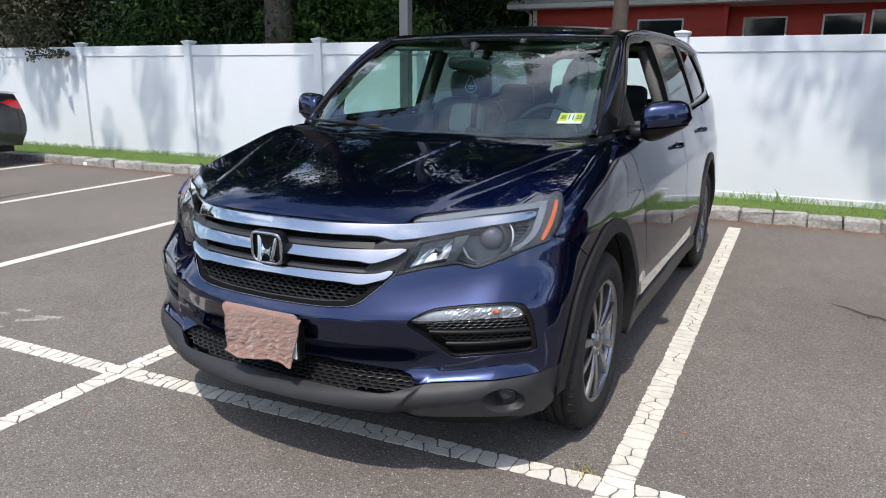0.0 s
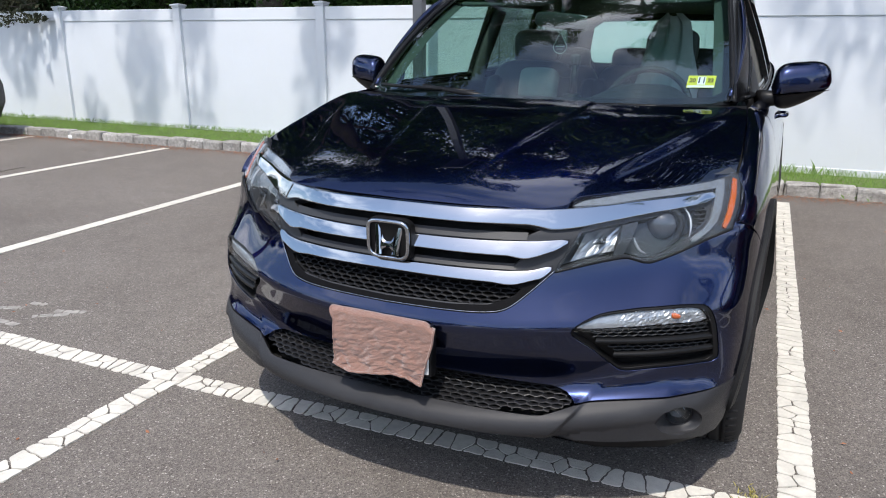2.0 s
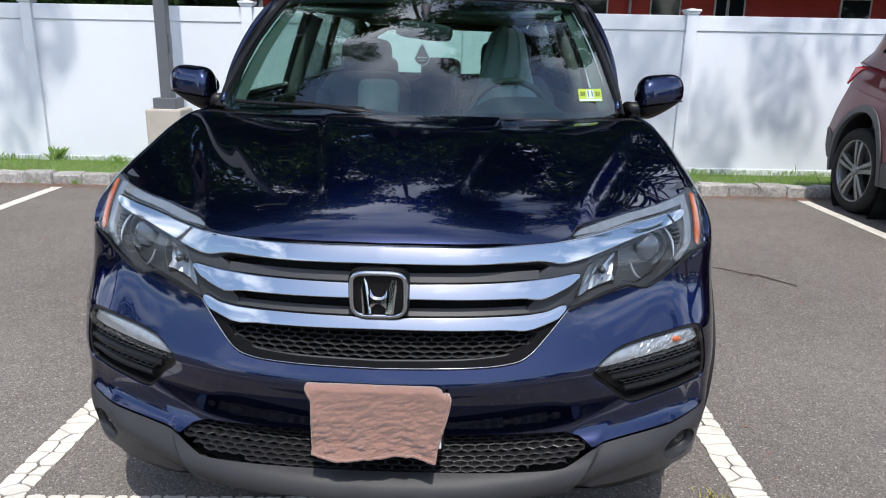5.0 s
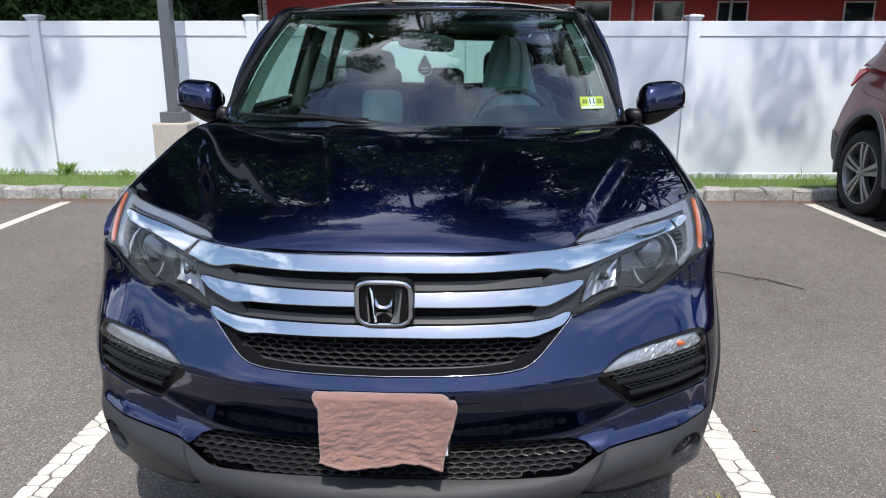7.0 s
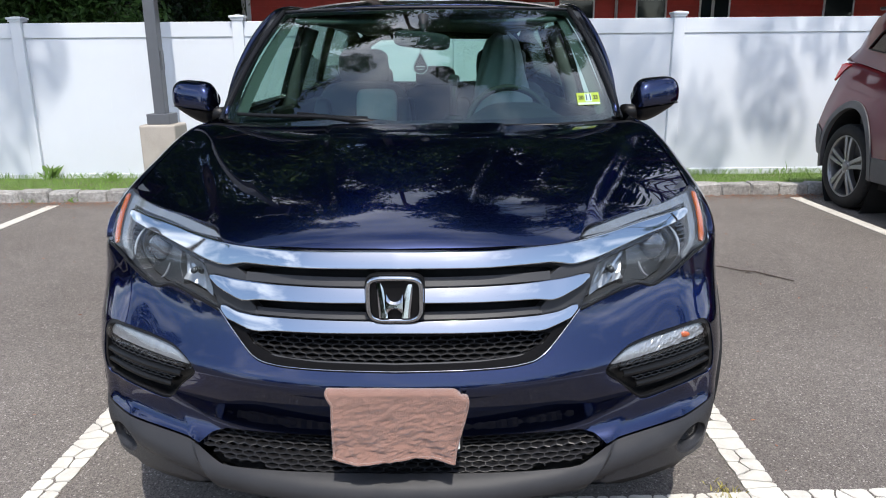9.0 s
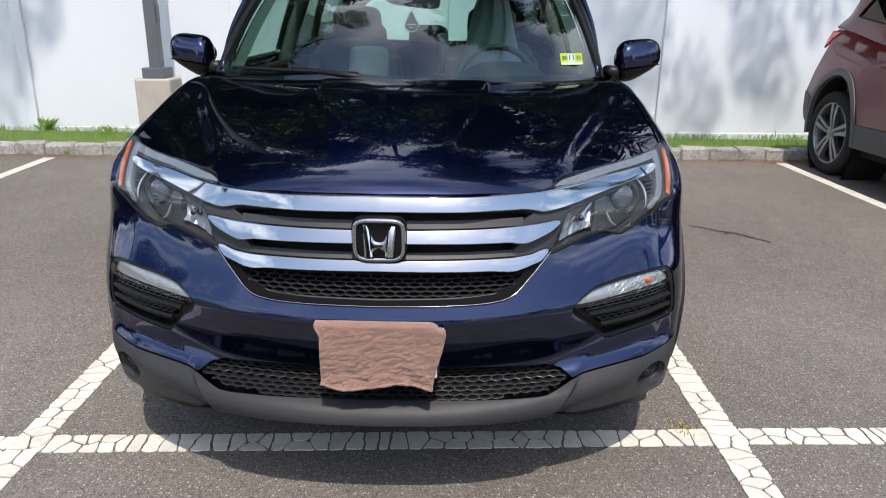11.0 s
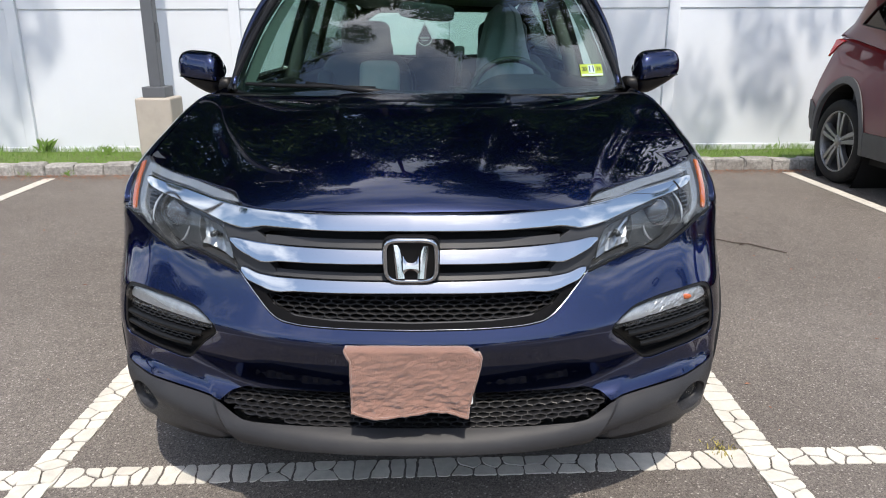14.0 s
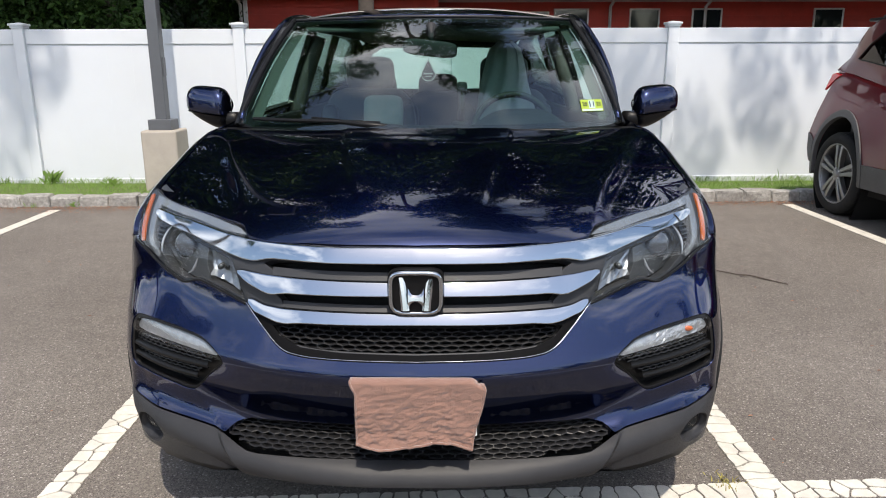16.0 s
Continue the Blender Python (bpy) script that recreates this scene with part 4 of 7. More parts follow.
FINE_FADE = np.array([1 - smooth(0.8, 0.95, x) for x in FINE_X])


def sweep_high(z):
    return smooth(0.52, 0.80, z)


def x_at(y, z=0.4):
    """How far the skin stands off the middle at y, at that height."""
    if y > 1.0:
        return float(np.interp(y, FINE_Y, FINE_X))
    lean = 0.78 * max(0.0, z - 0.865) * (1 - smooth(0.45, 0.80, y))
    return float(np.interp(y, FINE_Y + nose(z - 0.056) * FINE_FADE + FINE_SWEEP * sweep_high(z) + lean, FINE_X))


def skid_edge(z):
    return 0.492 + (z - 0.339) * 0.75


def bay_edge(z):
    return 0.53 + (z - 0.43) * 1.3


def crease(edge_of, off, z0, z1):
    """Lines on both sides along which the skin is folded."""
    line = [(float(np.interp(edge_of(z) + off, FINE_X, FINE_U)), float(z)) for z in np.linspace(z0, z1, 16)]
    return [line, [(-u, z) for u, z in line]]


def fascia(u, z, shelf=1.0):
    """The front skin: u runs round from the middle, z is the height."""
    au = abs(u)
    px, py = plan_x(au), plan_y(au)
    zz = z - 0.10 * min(px, 0.75) ** 2
    d = z - 0.865
    lean = 0.78 * 0.5 * (d + math.sqrt(d * d + 0.0003)) * smooth(0.2, 0.5, px) + sweep_at(px) * sweep_high(z)
    edge = skid_edge(z)
    skid = shelf * (0.012 + 0.036 * min(px, 0.48) ** 2) * (1 - smooth(edge - 0.004, edge + 0.018, px)) * (1 - smooth(0.350, 0.395, zz))
    low = mix(0.18, 0.298, smooth(0.30, 0.58, px))
    bay = bay_edge(z)
    hollow = 0.013 * max(0.0, min(1.0, (bay + 0.03 - px) / 0.08)) * smooth(0.388, 0.405, z) * (1 - smooth(0.42, 0.60, z))
    y = py + (nose(max(zz, low)) + 0.12 * max(0.0, low - zz)) * (1 - smooth(0.8, 0.95, px)) + lean - skid + hollow
    return (math.copysign(px * width_at(z), u), y, z)


def fu(x, z):
    """The u at which the skin is x off the middle."""
    return math.copysign(float(np.interp(abs(x) / width_at(z), FINE_X[front_half], FINE_U[front_half])), x)


def fr(points):
    return [(fu(x, z), z) for x, z in points]


def uy(y, z):
    """The u at which the skin is at y, at that height."""
    return float(np.interp(y, FINE_Y + nose(z - 0.056) * FINE_FADE + FINE_SWEEP * sweep_high(z), FINE_U))


hood_mid = Curve([.10, .13, .16, .21, .30, .5, .75, 1.05, 1.35], [.900, .936, .957, .979, 1.007, 1.054, 1.103, 1.147, 1.17])
hood_fall = Curve([.1, .2, .3, .45, .6, .9, 1.25], [.25, .228, .180, .138, .110, .066, .026])


def hood_ridge(y):
    """The outer ridge of the hood, from the lamp's inner tip to the pillar."""
    return 0.455 + 0.29 * smooth(0.1, 1.15, y) + 0.06 * smooth(0.9, 1.2, y)


def hood_rib(y):
    """The inner rib of the hood."""
    return 0.15 + 0.155 * smooth(0.05, 1.1, y)


def hood_form(x, y):
    ax = abs(x)
    z = hood_mid(y) - hood_fall(y) * ax ** 2.2
    inner = hood_rib(y)
    outer = hood_ridge(y)
    grow = smooth(0.13, 0.85, y) * (1 - 0.4 * smooth(0.9, 1.15, y))
    z += grow * 0.008 * (1 - smooth(inner - 0.008, inner + 0.02, ax))
    z -= grow * 0.004 * smooth(inner, inner + 0.14, ax) * (1 - smooth(outer - 0.10, outer - 0.005, ax))
    z -= 0.015 * smooth(0.12, 0.6, y) * (1 - smooth(0.85, 1.15, y)) * smooth(outer - 0.006, outer + 0.05, ax)
    return (x, y, z)


belt_x = Curve([.4, .6, .8, 1.0, 1.2, 1.45, 1.8, 2.6, 3.6, 4.3, 4.8], [.80, .853, .860, .852, .842, .858, .876, .885, .878, .85, .80])
belt_tail = Curve([1.2, 1.5, 2.0, 3.0, 4.0, 4.8], [1.137, 1.147, 1.153, 1.175, 1.21, 1.25])


def belt_z(y):
    return mix(hood_form(belt_x(y), min(y, 1.3))[2], belt_tail(max(y, 1.2)), smooth(1.1, 1.3, y))


def flank(side):
    """The side skin of the car by (y, height); past the shoulder the height runs on over it to the belt."""
    def form(y, q):
        za, xa = belt_z(y), belt_x(y)
        drop = 0.12 + 0.11 * smooth(0.55, 0.85, y) * (1 - smooth(1.2, 1.7, y))
        zb = za - drop
        crease = 0.006 * smooth(0.80, 0.90, q) * (1 - smooth(0.90, 0.93, q)) * smooth(1.2, 1.8, y)
        xs = x_at(y, min(q, zb))
        if q <= zb:
            x, z = xs * width_at(q) + crease - 0.012 * smooth(0.62, 0.45, q) * smooth(1.3, 1.6, y) * (1 - smooth(3.0, 3.3, y)), q
        else:
            t = min(1.15, (q - zb) / (drop + 0.03))
            b = xs * width_at(zb)
            slope = (xs * width_at(zb) - xs * width_at(zb - 0.02)) / 0.02
            cz = za - 0.012
            cx = b + slope * (cz - zb) * 0.8
            x = (1 - t) ** 2 * b + 2 * t * (1 - t) * cx + t * t * xa
            z = (1 - t) ** 2 * zb + 2 * t * (1 - t) * cz + t * t * za
        return (side * x, y, z)
    return form


def shoulder(y):
    return belt_z(y) + 0.03


def rail_x(y):
    return 0.695 + 0.006 * smooth(1.9, 2.6, y) - 0.05 * smooth(3.4, 4.8, y)


def cabin_side(side):
    def form(y, z):
        f = (z - 1.14) / 0.49
        base = belt_x(y) - 0.004
        front = 0.22 * max(0.0, 1.85 - y) ** 2
        return (side * (base + (rail_x(y) - base) * (0.78 * f + 0.22 * f * f) - front), y, z)
    return form


roof_mid = Curve([1.8, 1.95, 2.2, 2.7, 3.4, 4.2, 4.75], [1.602, 1.632, 1.668, 1.702, 1.71, 1.688, 1.645])


def roof_form(x, y):
    return (x, y, roof_mid(y) - 0.055 * abs(x / 0.70) ** 2.6)


def screen_form(s, t):
    """The windscreen: s across in -1..1, t up in 0..1."""
    hw = mix(0.785, 0.672, t)
    yb, yt = 1.02 + 0.265 * s * s, 1.86 + 0.12 * s * s
    zb, zt = 1.138 + 0.008 * s * s, 1.602 - 0.008 * s * s
    return (s * hw, mix(yb, yt, t) - 0.02 * math.sin(math.pi * t), mix(zb, zt, t) + 0.028 * math.sin(math.pi * t))


WHEEL_Y, WHEEL_Z, REAR_Y = 0.917, 0.362, 3.737


def arch(cy, r, a0, a1, n=28):
    """A wheel opening, a little squared at its top."""
    out = []
    for i in range(n + 1):
        a = mix(a0, a1, i / n)
        q = r + 0.042 * math.exp(-((a - 66) / 34) ** 2)
        out.append((cy + q * math.cos(radians(a)), WHEEL_Z + q * math.sin(radians(a))))
    return out


def both(right):
    """A closed outline from its right half, given from the middle's top to the middle's bottom."""
    left = [(-u, v) for u, v in right if abs(u) > 1e-5]
    return right + left[::-1]


def hex_mesh(name, outline, surface, cw, ch, bar, depth, mat, parent, offset):
    """A honeycomb of thin bars over a surface, kept within an outline."""
    us, vs = [p[0] for p in outline], [p[1] for p in outline]
    verts, faces, done = [], [], set()
    for j in range(int((max(vs) - min(vs)) / (ch * 0.75)) + 3):
        for i in range(int((max(us) - min(us)) / cw) + 3):
            cu = min(us) + (i + 0.5 * (j % 2)) * cw
            cv = min(vs) + j * ch * 0.75
            ring = [(cu + du * cw, cv + dv * ch) for du, dv in ((0, .5), (.5, .25), (.5, -.25), (0, -.5), (-.5, -.25), (-.5, .25))]
            for a, b in zip(ring, ring[1:] + ring[:1]):
                key = tuple(sorted((tuple(round(c, 4) for c in a), tuple(round(c, 4) for c in b))))
                if key in done or not (inside(*a, outline) and inside(*b, outline)):
                    continue
                done.add(key)
                dx, dy = b[0] - a[0], b[1] - a[1]
                ln = math.hypot(dx, dy)
                px, py = -dy / ln * bar / 2, dx / ln * bar / 2
                k = len(verts)
                for d, w in ((0.0, 0.12), (depth * 0.15, 1.0), (depth, 1.0)):
                    for q in ((a[0] + px * w, a[1] + py * w), (b[0] + px * w, b[1] + py * w), (b[0] - px * w, b[1] - py * w), (a[0] - px * w, a[1] - py * w)):
                        x, y, z = surface(*q)
                        verts.append((x, y - offset + d, z))
                faces.append((k, k + 1, k + 2, k + 3))
                for r in (k, k + 4):
                    faces += [(r, r + 4, r + 5, r + 1), (r + 2, r + 6, r + 7, r + 3)]
    return part_mesh(name, mesh_of(name, verts, faces), mat, parent)


# ---- wheels ----
def make_wheel(name, parent, radius=0.363, width=0.245, rim=0.245, spread=(0.014, 0.048), tine=(0.0105, 0.0200), turn=0.3, alloy=None):
    """A wheel round the x axis, its face towards +x."""
    alloy = alloy or ALLOY
    root = new(name)
    root.parent = parent
    bm = bmesh.new()
    h = width / 2
    prof = [(rim - 0.012, -h * 0.75), (rim + 0.01, -h * 0.92), (radius * 0.85, -h), (radius * 0.96, -h * 0.9), (radius * 0.99, -h * 0.72)]
    for c in (-0.5, -0.17, 0.17, 0.5):
        prof += [(radius, h * (c - 0.12)), (radius, h * (c - 0.035)), (radius - 0.012, h * (c - 0.03)), (radius - 0.012, h * (c + 0.03)), (radius, h * (c + 0.035)), (radius, h * (c + 0.12))]
    prof += [(radius * 0.99, h * 0.72), (radius * 0.975, h * 0.84), (radius * 0.94, h * 0.95), (radius * 0.90, h * 0.985), (radius * 0.88, h * 1.02), (radius * 0.80, h * 1.02), (rim + 0.014, h * 0.97), (rim + 0.004, h * 0.9), (rim - 0.012, h * 0.8)]
    lathe(bm, prof, 72)
    for k in range(60):
        for c, w in ((0.86, 1), (-0.86, -1)):
            a = 2 * math.pi * k / 60
            box(bm, -0.016, 0.016, -0.006, 0.006, -0.004, 0.0035, 0.0,
                Matrix.Rotation(a, 4, "X") @ Matrix.Translation((c * h * 0.86, 0, radius * 0.982)) @ Matrix.Rotation(w * 0.5, 4, "Y"))
    part("tyre", bm, RUBBER, root, "black worn rubber tyre", True)
    bm = bmesh.new()
    lathe(bm, [(rim - 0.005, h * 0.86), (rim + 0.006, h * 0.92), (rim + 0.003, h * 0.94), (rim - 0.004, h * 0.93), (rim - 0.012, h * 0.75), (rim - 0.03, -h * 0.3), (rim - 0.03, -h * 0.7)], 72)
    part("rim", bm, alloy, root, "machined silver alloy rim", True)
    bm = bmesh.new()
    lathe(bm, [(rim - 0.03, -h * 0.2), (0.16, -h * 0.1), (0.0001, -h * 0.1)], 48)
    part("brake_disc", bm, ALLOY_DARK, root, "", True)
    for k in range(5):
        a = 2 * math.pi * k / 5 + turn
        bm = bmesh.new()
        for sgn in (-1, 1):
            rings = []
            for i in range(9):
                t = i / 8
                r = mix(0.045, rim - 0.012, t)
                off = sgn * (spread[0] + spread[1] * t ** 1.2)
                hw = mix(tine[0], tine[1], t)
                x = h * (0.80 + 0.05 * math.sin(math.pi * t) + 0.08 * t)
                rings.append([bm.verts.new((x - d, off + w * hw, r)) for d, w in ((0.004, -1.0), (0, -0.75), (0, 0.75), (0.004, 1.0), (0.045, 1.0), (0.045, -1.0))])
            for p, q in zip(rings, rings[1:]):
                for j in range(6):
                    bm.faces.new((p[j], p[(j + 1) % 6], q[(j + 1) % 6], q[j]))
        bmesh.ops.rotate(bm, verts=bm.verts, cent=(0, 0, 0), matrix=Matrix.Rotation(a, 3, "X"))
        part("spoke", bm, alloy, root)
        bm = bmesh.new()
        box(bm, h * 0.55, h * 0.72, -0.03, 0.03, 0.06, rim - 0.03, 0.004)
        bmesh.ops.rotate(bm, verts=bm.verts, cent=(0, 0, 0), matrix=Matrix.Rotation(a, 3, "X"))
        part("spoke_pocket", bm, ALLOY_DARK, root, "dark painted spoke pocket")
        bm = bmesh.new()
        ca, sa = math.cos(a + 0.63), math.sin(a + 0.63)
        lathe(bm, [(0.0095, h * 0.7), (0.0095, h * 0.86), (0.006, h * 0.88), (0.0001, h * 0.88)], 10, "x", (0, 0.055 * ca, 0.055 * sa))
        part("wheel_nut", bm, SATIN, root)
    bm = bmesh.new()
    lathe(bm, [(0.06, h * 0.7), (0.06, h * 0.8), (0.042, h * 0.83), (0.036, h * 0.9), (0.03, h * 0.93), (0.0001, h * 0.935)], 32)
    part("hub_cap", bm, alloy, root, "round silver hub cap", True)
    return root


# ---- the parked SUV: its parts ----
CAR_POSE = Matrix.Translation((0, 0.1, 0)) @ Matrix.Rotation(radians(-1.4), 4, "Z") @ Matrix.Translation((0, -0.1, 0))
car = thing("suv", "dark blue pearl SUV with chrome grille, parked between white lines", "car")
car.matrix_basis = CAR_POSE

# bumper cover and lower valance
head_low = rounded([(.454, .768), (.529, .786), (.590, .797), (.621, .799), (.648, .790), (.676, .784), (.721, .800), (.80, .836), (.868, .864)], False, 0.012)
grille_low = rounded([(0, .650), (.2, .652), (.30, .657), (.352, .671), (.403, .715), (.454, .768)], False, 0.012)
gap_line = [(uy(y, z), z) for y, z in ((.472, .866), (.52, .854), (.58, .826), (.65, .782))]
paint_low = rounded([(.915, .432), (.856, .427), (.798, .424), (.69, .418), (.60, .411), (.535, .403)], False, 0.012)
mouth_top = rounded([(.535, .403), (.506, .421), (.464, .435), (.21, .448), (0, .450)], False, 0.012, soft=False)
arch_front = [(uy(y, z), z) for y, z in arch(WHEEL_Y, 0.452, 119, 171)]
bumper_right = fr(grille_low[:-1]) + fr(head_low) + gap_line + arch_front + fr(paint_low[:-1]) + fr(mouth_top)
fog_outline = rounded([(.516, .618), (.572, .663), (.649, .676), (.72, .681), (.785, .683), (.836, .673), (.860, .630), (.874, .56), (.876, .514), (.862, .503), (.80, .500), (.72, .496), (.651, .490), (.622, .502), (.57, .560)], True, 0.012)
fog_hole_r = fr(fog_outline)
fog_hole_l = mirrored(fog_hole_r)
bumper = panel("front_bumper", both(bumper_right), [fog_hole_r, fog_hole_l], fascia, 0.012, PAINT, car, 0.035, label="dark blue painted front bumper", creases=crease(bay_edge, -0.05, .42, .58) + crease(bay_edge, 0.03, .42, .58))

for s in (1, -1):
    panel("bumper_corner", fr([(.872, .862), (.935, .842), (.932, .872), (.908, .905), (.890, .912), (.884, .898), (.876, .882)]), [], (lambda u, z, s=s: fascia(s * u, z)), 0.012, PAINT, car, 0.01, -0.004, flip=s < 0)
mouth_low = rounded([(0, .372), (.30, .373), (.43, .3745), (.460, .377), (.535, .399)], False, 0.012, soft=False)
valance_top = rounded([(.535, .399), (.60, .407), (.69, .414), (.798, .420), (.856, .423), (.915, .428)], False, 0.012)
valance_right = fr(mouth_low[:-1]) + fr(valance_top) + [(uy(y, z), z) for y, z in arch(WHEEL_Y, 0.452, 171.5, 190, 8)] + fr([(.89, .268), (.86, .272), (.80, .286), (.73, .292), (.62, .294), (.54, .297), (.49, .305), (.45, .311), (.3, .315), (.15, .317), (0, .318)])
panel("air_dam", both(fr([(0, .318), (.45, .316), (.62, .298), (.80, .292), (.87, .275), (.86, .252), (.78, .245), (.60, .262), (.45, .290), (0, .296)])), [], fascia, 0.02, BLACK_PLASTIC, car, 0.03, -0.02, label="black rubber lip under the bumper")
lamp_hole = rounded([(.742, .350), (.758, .380), (.797, .395), (.832, .386), (.854, .352), (.850, .316), (.818, .300), (.768, .312)], True, 0.012)
lamp_hole_r = fr(lamp_hole)
panel("bumper_valance", both(valance_right), [lamp_hole_r, mirrored(lamp_hole_r)], fascia, 0.0105, GREY_PLASTIC, car, 0.05, label="unpainted dark grey plastic lower bumper", creases=crease(skid_edge, -0.004, .31, .41) + crease(skid_edge, 0.007, .31, .41) + crease(skid_edge, 0.018, .31, .41))
for s in (1, -1):
    fog = new("fog_lamp")
    fog.parent = car
    base = Vector(fascia(s * fu(.806, .350), .350)) + Vector((-s * 0.012, 0.035, 0.002))
    m = look(base, base + Vector((s * 0.30, -1, -0.02))) @ pose(0, 0, 0, 180, 0, 0)
    verts, faces = [], []
    n = len(lamp_hole)
    for x, z in lamp_hole:
        p = Vector(fascia(s * fu(x, z), z))
        a = math.atan2(z - .350, (x - .806))
        q = m @ Vector((0, 0, 0)) + Vector((s * 0.037 * math.cos(a), 0.012 * math.cos(a) * 1.0, 0.037 * math.sin(a)))
        verts += [p, p.lerp(q, 0.45) + Vector((0, 0.006, 0)), q, q + Vector((0, 0.012, 0))]
    for i in range(n):
        a, b = 4 * i, 4 * ((i + 1) % n)
        for k in range(3):
            f = (a + k, b + k, b + k + 1, a + k + 1)
            faces.append(f if s > 0 else f[::-1])
    part_mesh("bezel", mesh_of("bezel", verts, faces, True), GREY_PLASTIC, fog, "flared dark grey recess")
    bm = bmesh.new()
    lathe(bm, [(0.0375, -0.014), (0.036, -0.002), (0.034, 0.0), (0.0325, -0.004)], 32, "z")
    bmesh.ops.transform(bm, matrix=m, verts=bm.verts)
    part("ring", bm, GREY_PLASTIC, fog, "", True)
    bm = bmesh.new()
    lathe(bm, [(0.0335, -0.004), (0.028, 0.003), (0.016, 0.007), (0.0001, 0.008)], 28, "z")
    bmesh.ops.transform(bm, matrix=m, verts=bm.verts)
    part("lens", bm, LENS_CLEAR, fog, "round glass fog lamp lens", True)
    bm = bmesh.new()
    lathe(bm, [(0.033, -0.005), (0.024, -0.02), (0.010, -0.028), (0.0001, -0.028)], 14, "z")
    bmesh.ops.transform(bm, matrix=m, verts=bm.verts)
    part("reflector", bm, LAMP_HOUSING, fog, "faceted dark reflector")

# lower mouth: near-black back standing in for deep shade, and honeycomb
mouth_form = lambda u, z: fascia(u, z, 0.0)
mouth = fr(rounded([(0, .454), (.21, .452), (.462, .439), (.502, .424), (.520, .402), (.47, .386), (.43, .380), (.30, .376), (0, .375)], False, 0.012, soft=False))
mouth_full = both(mouth)
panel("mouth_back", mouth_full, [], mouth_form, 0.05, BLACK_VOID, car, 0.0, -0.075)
wide_mouth = both(fr(rounded([(0, .470), (.22, .468), (.475, .452), (.525, .432), (.545, .396), (.47, .372), (.30, .362), (0, .361)], False, 0.012, soft=False)))
hex_mesh("lower_honeycomb", wide_mouth, mouth_form, 0.034, 0.0112, 0.0038, 0.012, MESH_BLACK, car, -0.020)

# fog corners: signal lamp, louvres
fin_a = [(.575, .584), (.66, .582), (.76, .582), (.862, .582)]
fin_b = [(.618, .539), (.70, .540), (.78, .543), (.868, .548)]
for s in (1, -1):
    corner = new("bumper_corner_insert")
    corner.parent = car
    side_form = (lambda u, z, s=s: fascia(s * u, z))
    panel("insert_back", fog_hole_r, [], side_form, 0.03, BLACK_PLASTIC, corner, 0.0, -0.03, flip=s < 0)
    rim_in = fr([((x - .72) * 0.955 + .715, (z - .6) * 0.93 + .6) for x, z in fog_outline])
    panel("insert_frame", fog_hole_r, [rim_in], side_form, 0.03, BLACK_PLASTIC, corner, 0.03, -0.004, flip=s < 0, label="glossy black surround")
    lens_line = fr(rounded([(.525, .624), (.575, .655), (.65, .667), (.72, .672), (.785, .674), (.826, .666), (.845, .646), (.836, .628), (.75, .628), (.665, .624), (.59, .622)], True, 0.01))
    panel("signal_housing", lens_line, [], side_form, 0.02, SIGNAL_BACK, corner, 0.0, -0.018, flip=s < 0)
    panel("signal_lens", lens_line, [], side_form, 0.02, LENS_CLEAR, corner, 0.02, 0.002, flip=s < 0, label="clear turn signal lens")
    # faceted reflector behind the lens: plain towards the tip, cut like crystal further out
    rs = random.Random(15)
    verts, faces = [], []
    nu, nv = 56, 9
    for j in range(nv):
        for i in range(nu):
            x = mix(.545, .838, i / (nu - 1))
            lo, hi = float(np.interp(x, [.525, .59, .665, .836, .845], [.624, .624, .626, .631, .640])), float(np.interp(x, [.525, .575, .65, .785, .826, .845], [.624, .652, .664, .671, .663, .646]))
            z = mix(lo, hi, j / (nv - 1))
            p = fascia(s * fu(x, z), z)
            cutting = (0.0022 if s > 0 else 0.0003) * smooth(.60, .66, x)
            verts.append((p[0] - s * 0.004, p[1] + 0.016 + rs.uniform(-cutting, cutting), z))
    for j in range(nv - 1):
        for i in range(nu - 1):
            k = j * nu + i
            f = (k, k + 1, k + nu + 1, k + nu)
            faces.append(f if s > 0 else f[::-1])
    part_mesh("signal_reflector", mesh_of("signal_reflector", verts, faces), SIGNAL_WHITE, corner, "silver cut-glass reflector")
    if s > 0:
        bm = bmesh.new()
        p = Vector(fascia(s * fu(.762, .651), .651)) + Vector((-s * 0.004, 0.015, 0))
        bmesh.ops.create_uvsphere(bm, u_segments=14, v_segments=8, radius=0.009, matrix=Matrix.Translation(p) @ Matrix.Diagonal((1.8, 0.6, 0.9, 1)))
        part("signal_bulb", bm, SIGNAL_BULB, corner, "amber bulb", True)
    for fin in (fin_a, fin_b):
        line = rounded([(x, z) for x, z in fin], False, 0.02)
        verts, faces = [], []
        for x, z in line:
            for dz, dy in ((-.010, .012), (-.006, -.003), (.0, -.006), (.006, -.003), (.010, .012)):
                p = Vector(fascia(s * fu(x, z), z + dz))
                verts.append((p.x, p.y + 0.012 + dy, p.z))
        for i in range(len(line) - 1):
            for j in range(4):
                q = (i * 5 + j, i * 5 + j + 1, i * 5 + j + 6, i * 5 + j + 5)
                faces.append(q if s < 0 else q[::-1])
        part_mesh("louvre", mesh_of("louvre", verts, faces, True), BLACK_PLASTIC, corner, "dark grey louvre bar")
    ob = hex_mesh("corner_honeycomb", fr(rounded([(.552, .618), (.855, .626), (.866, .592), (.565, .592)], True, 0.02, soft=False)), side_form, 0.026, 0.0135, 0.0045, 0.012, MESH_BLACK, corner, -0.02)
    tagged(ob, "black honeycomb mesh", kind="stuff")
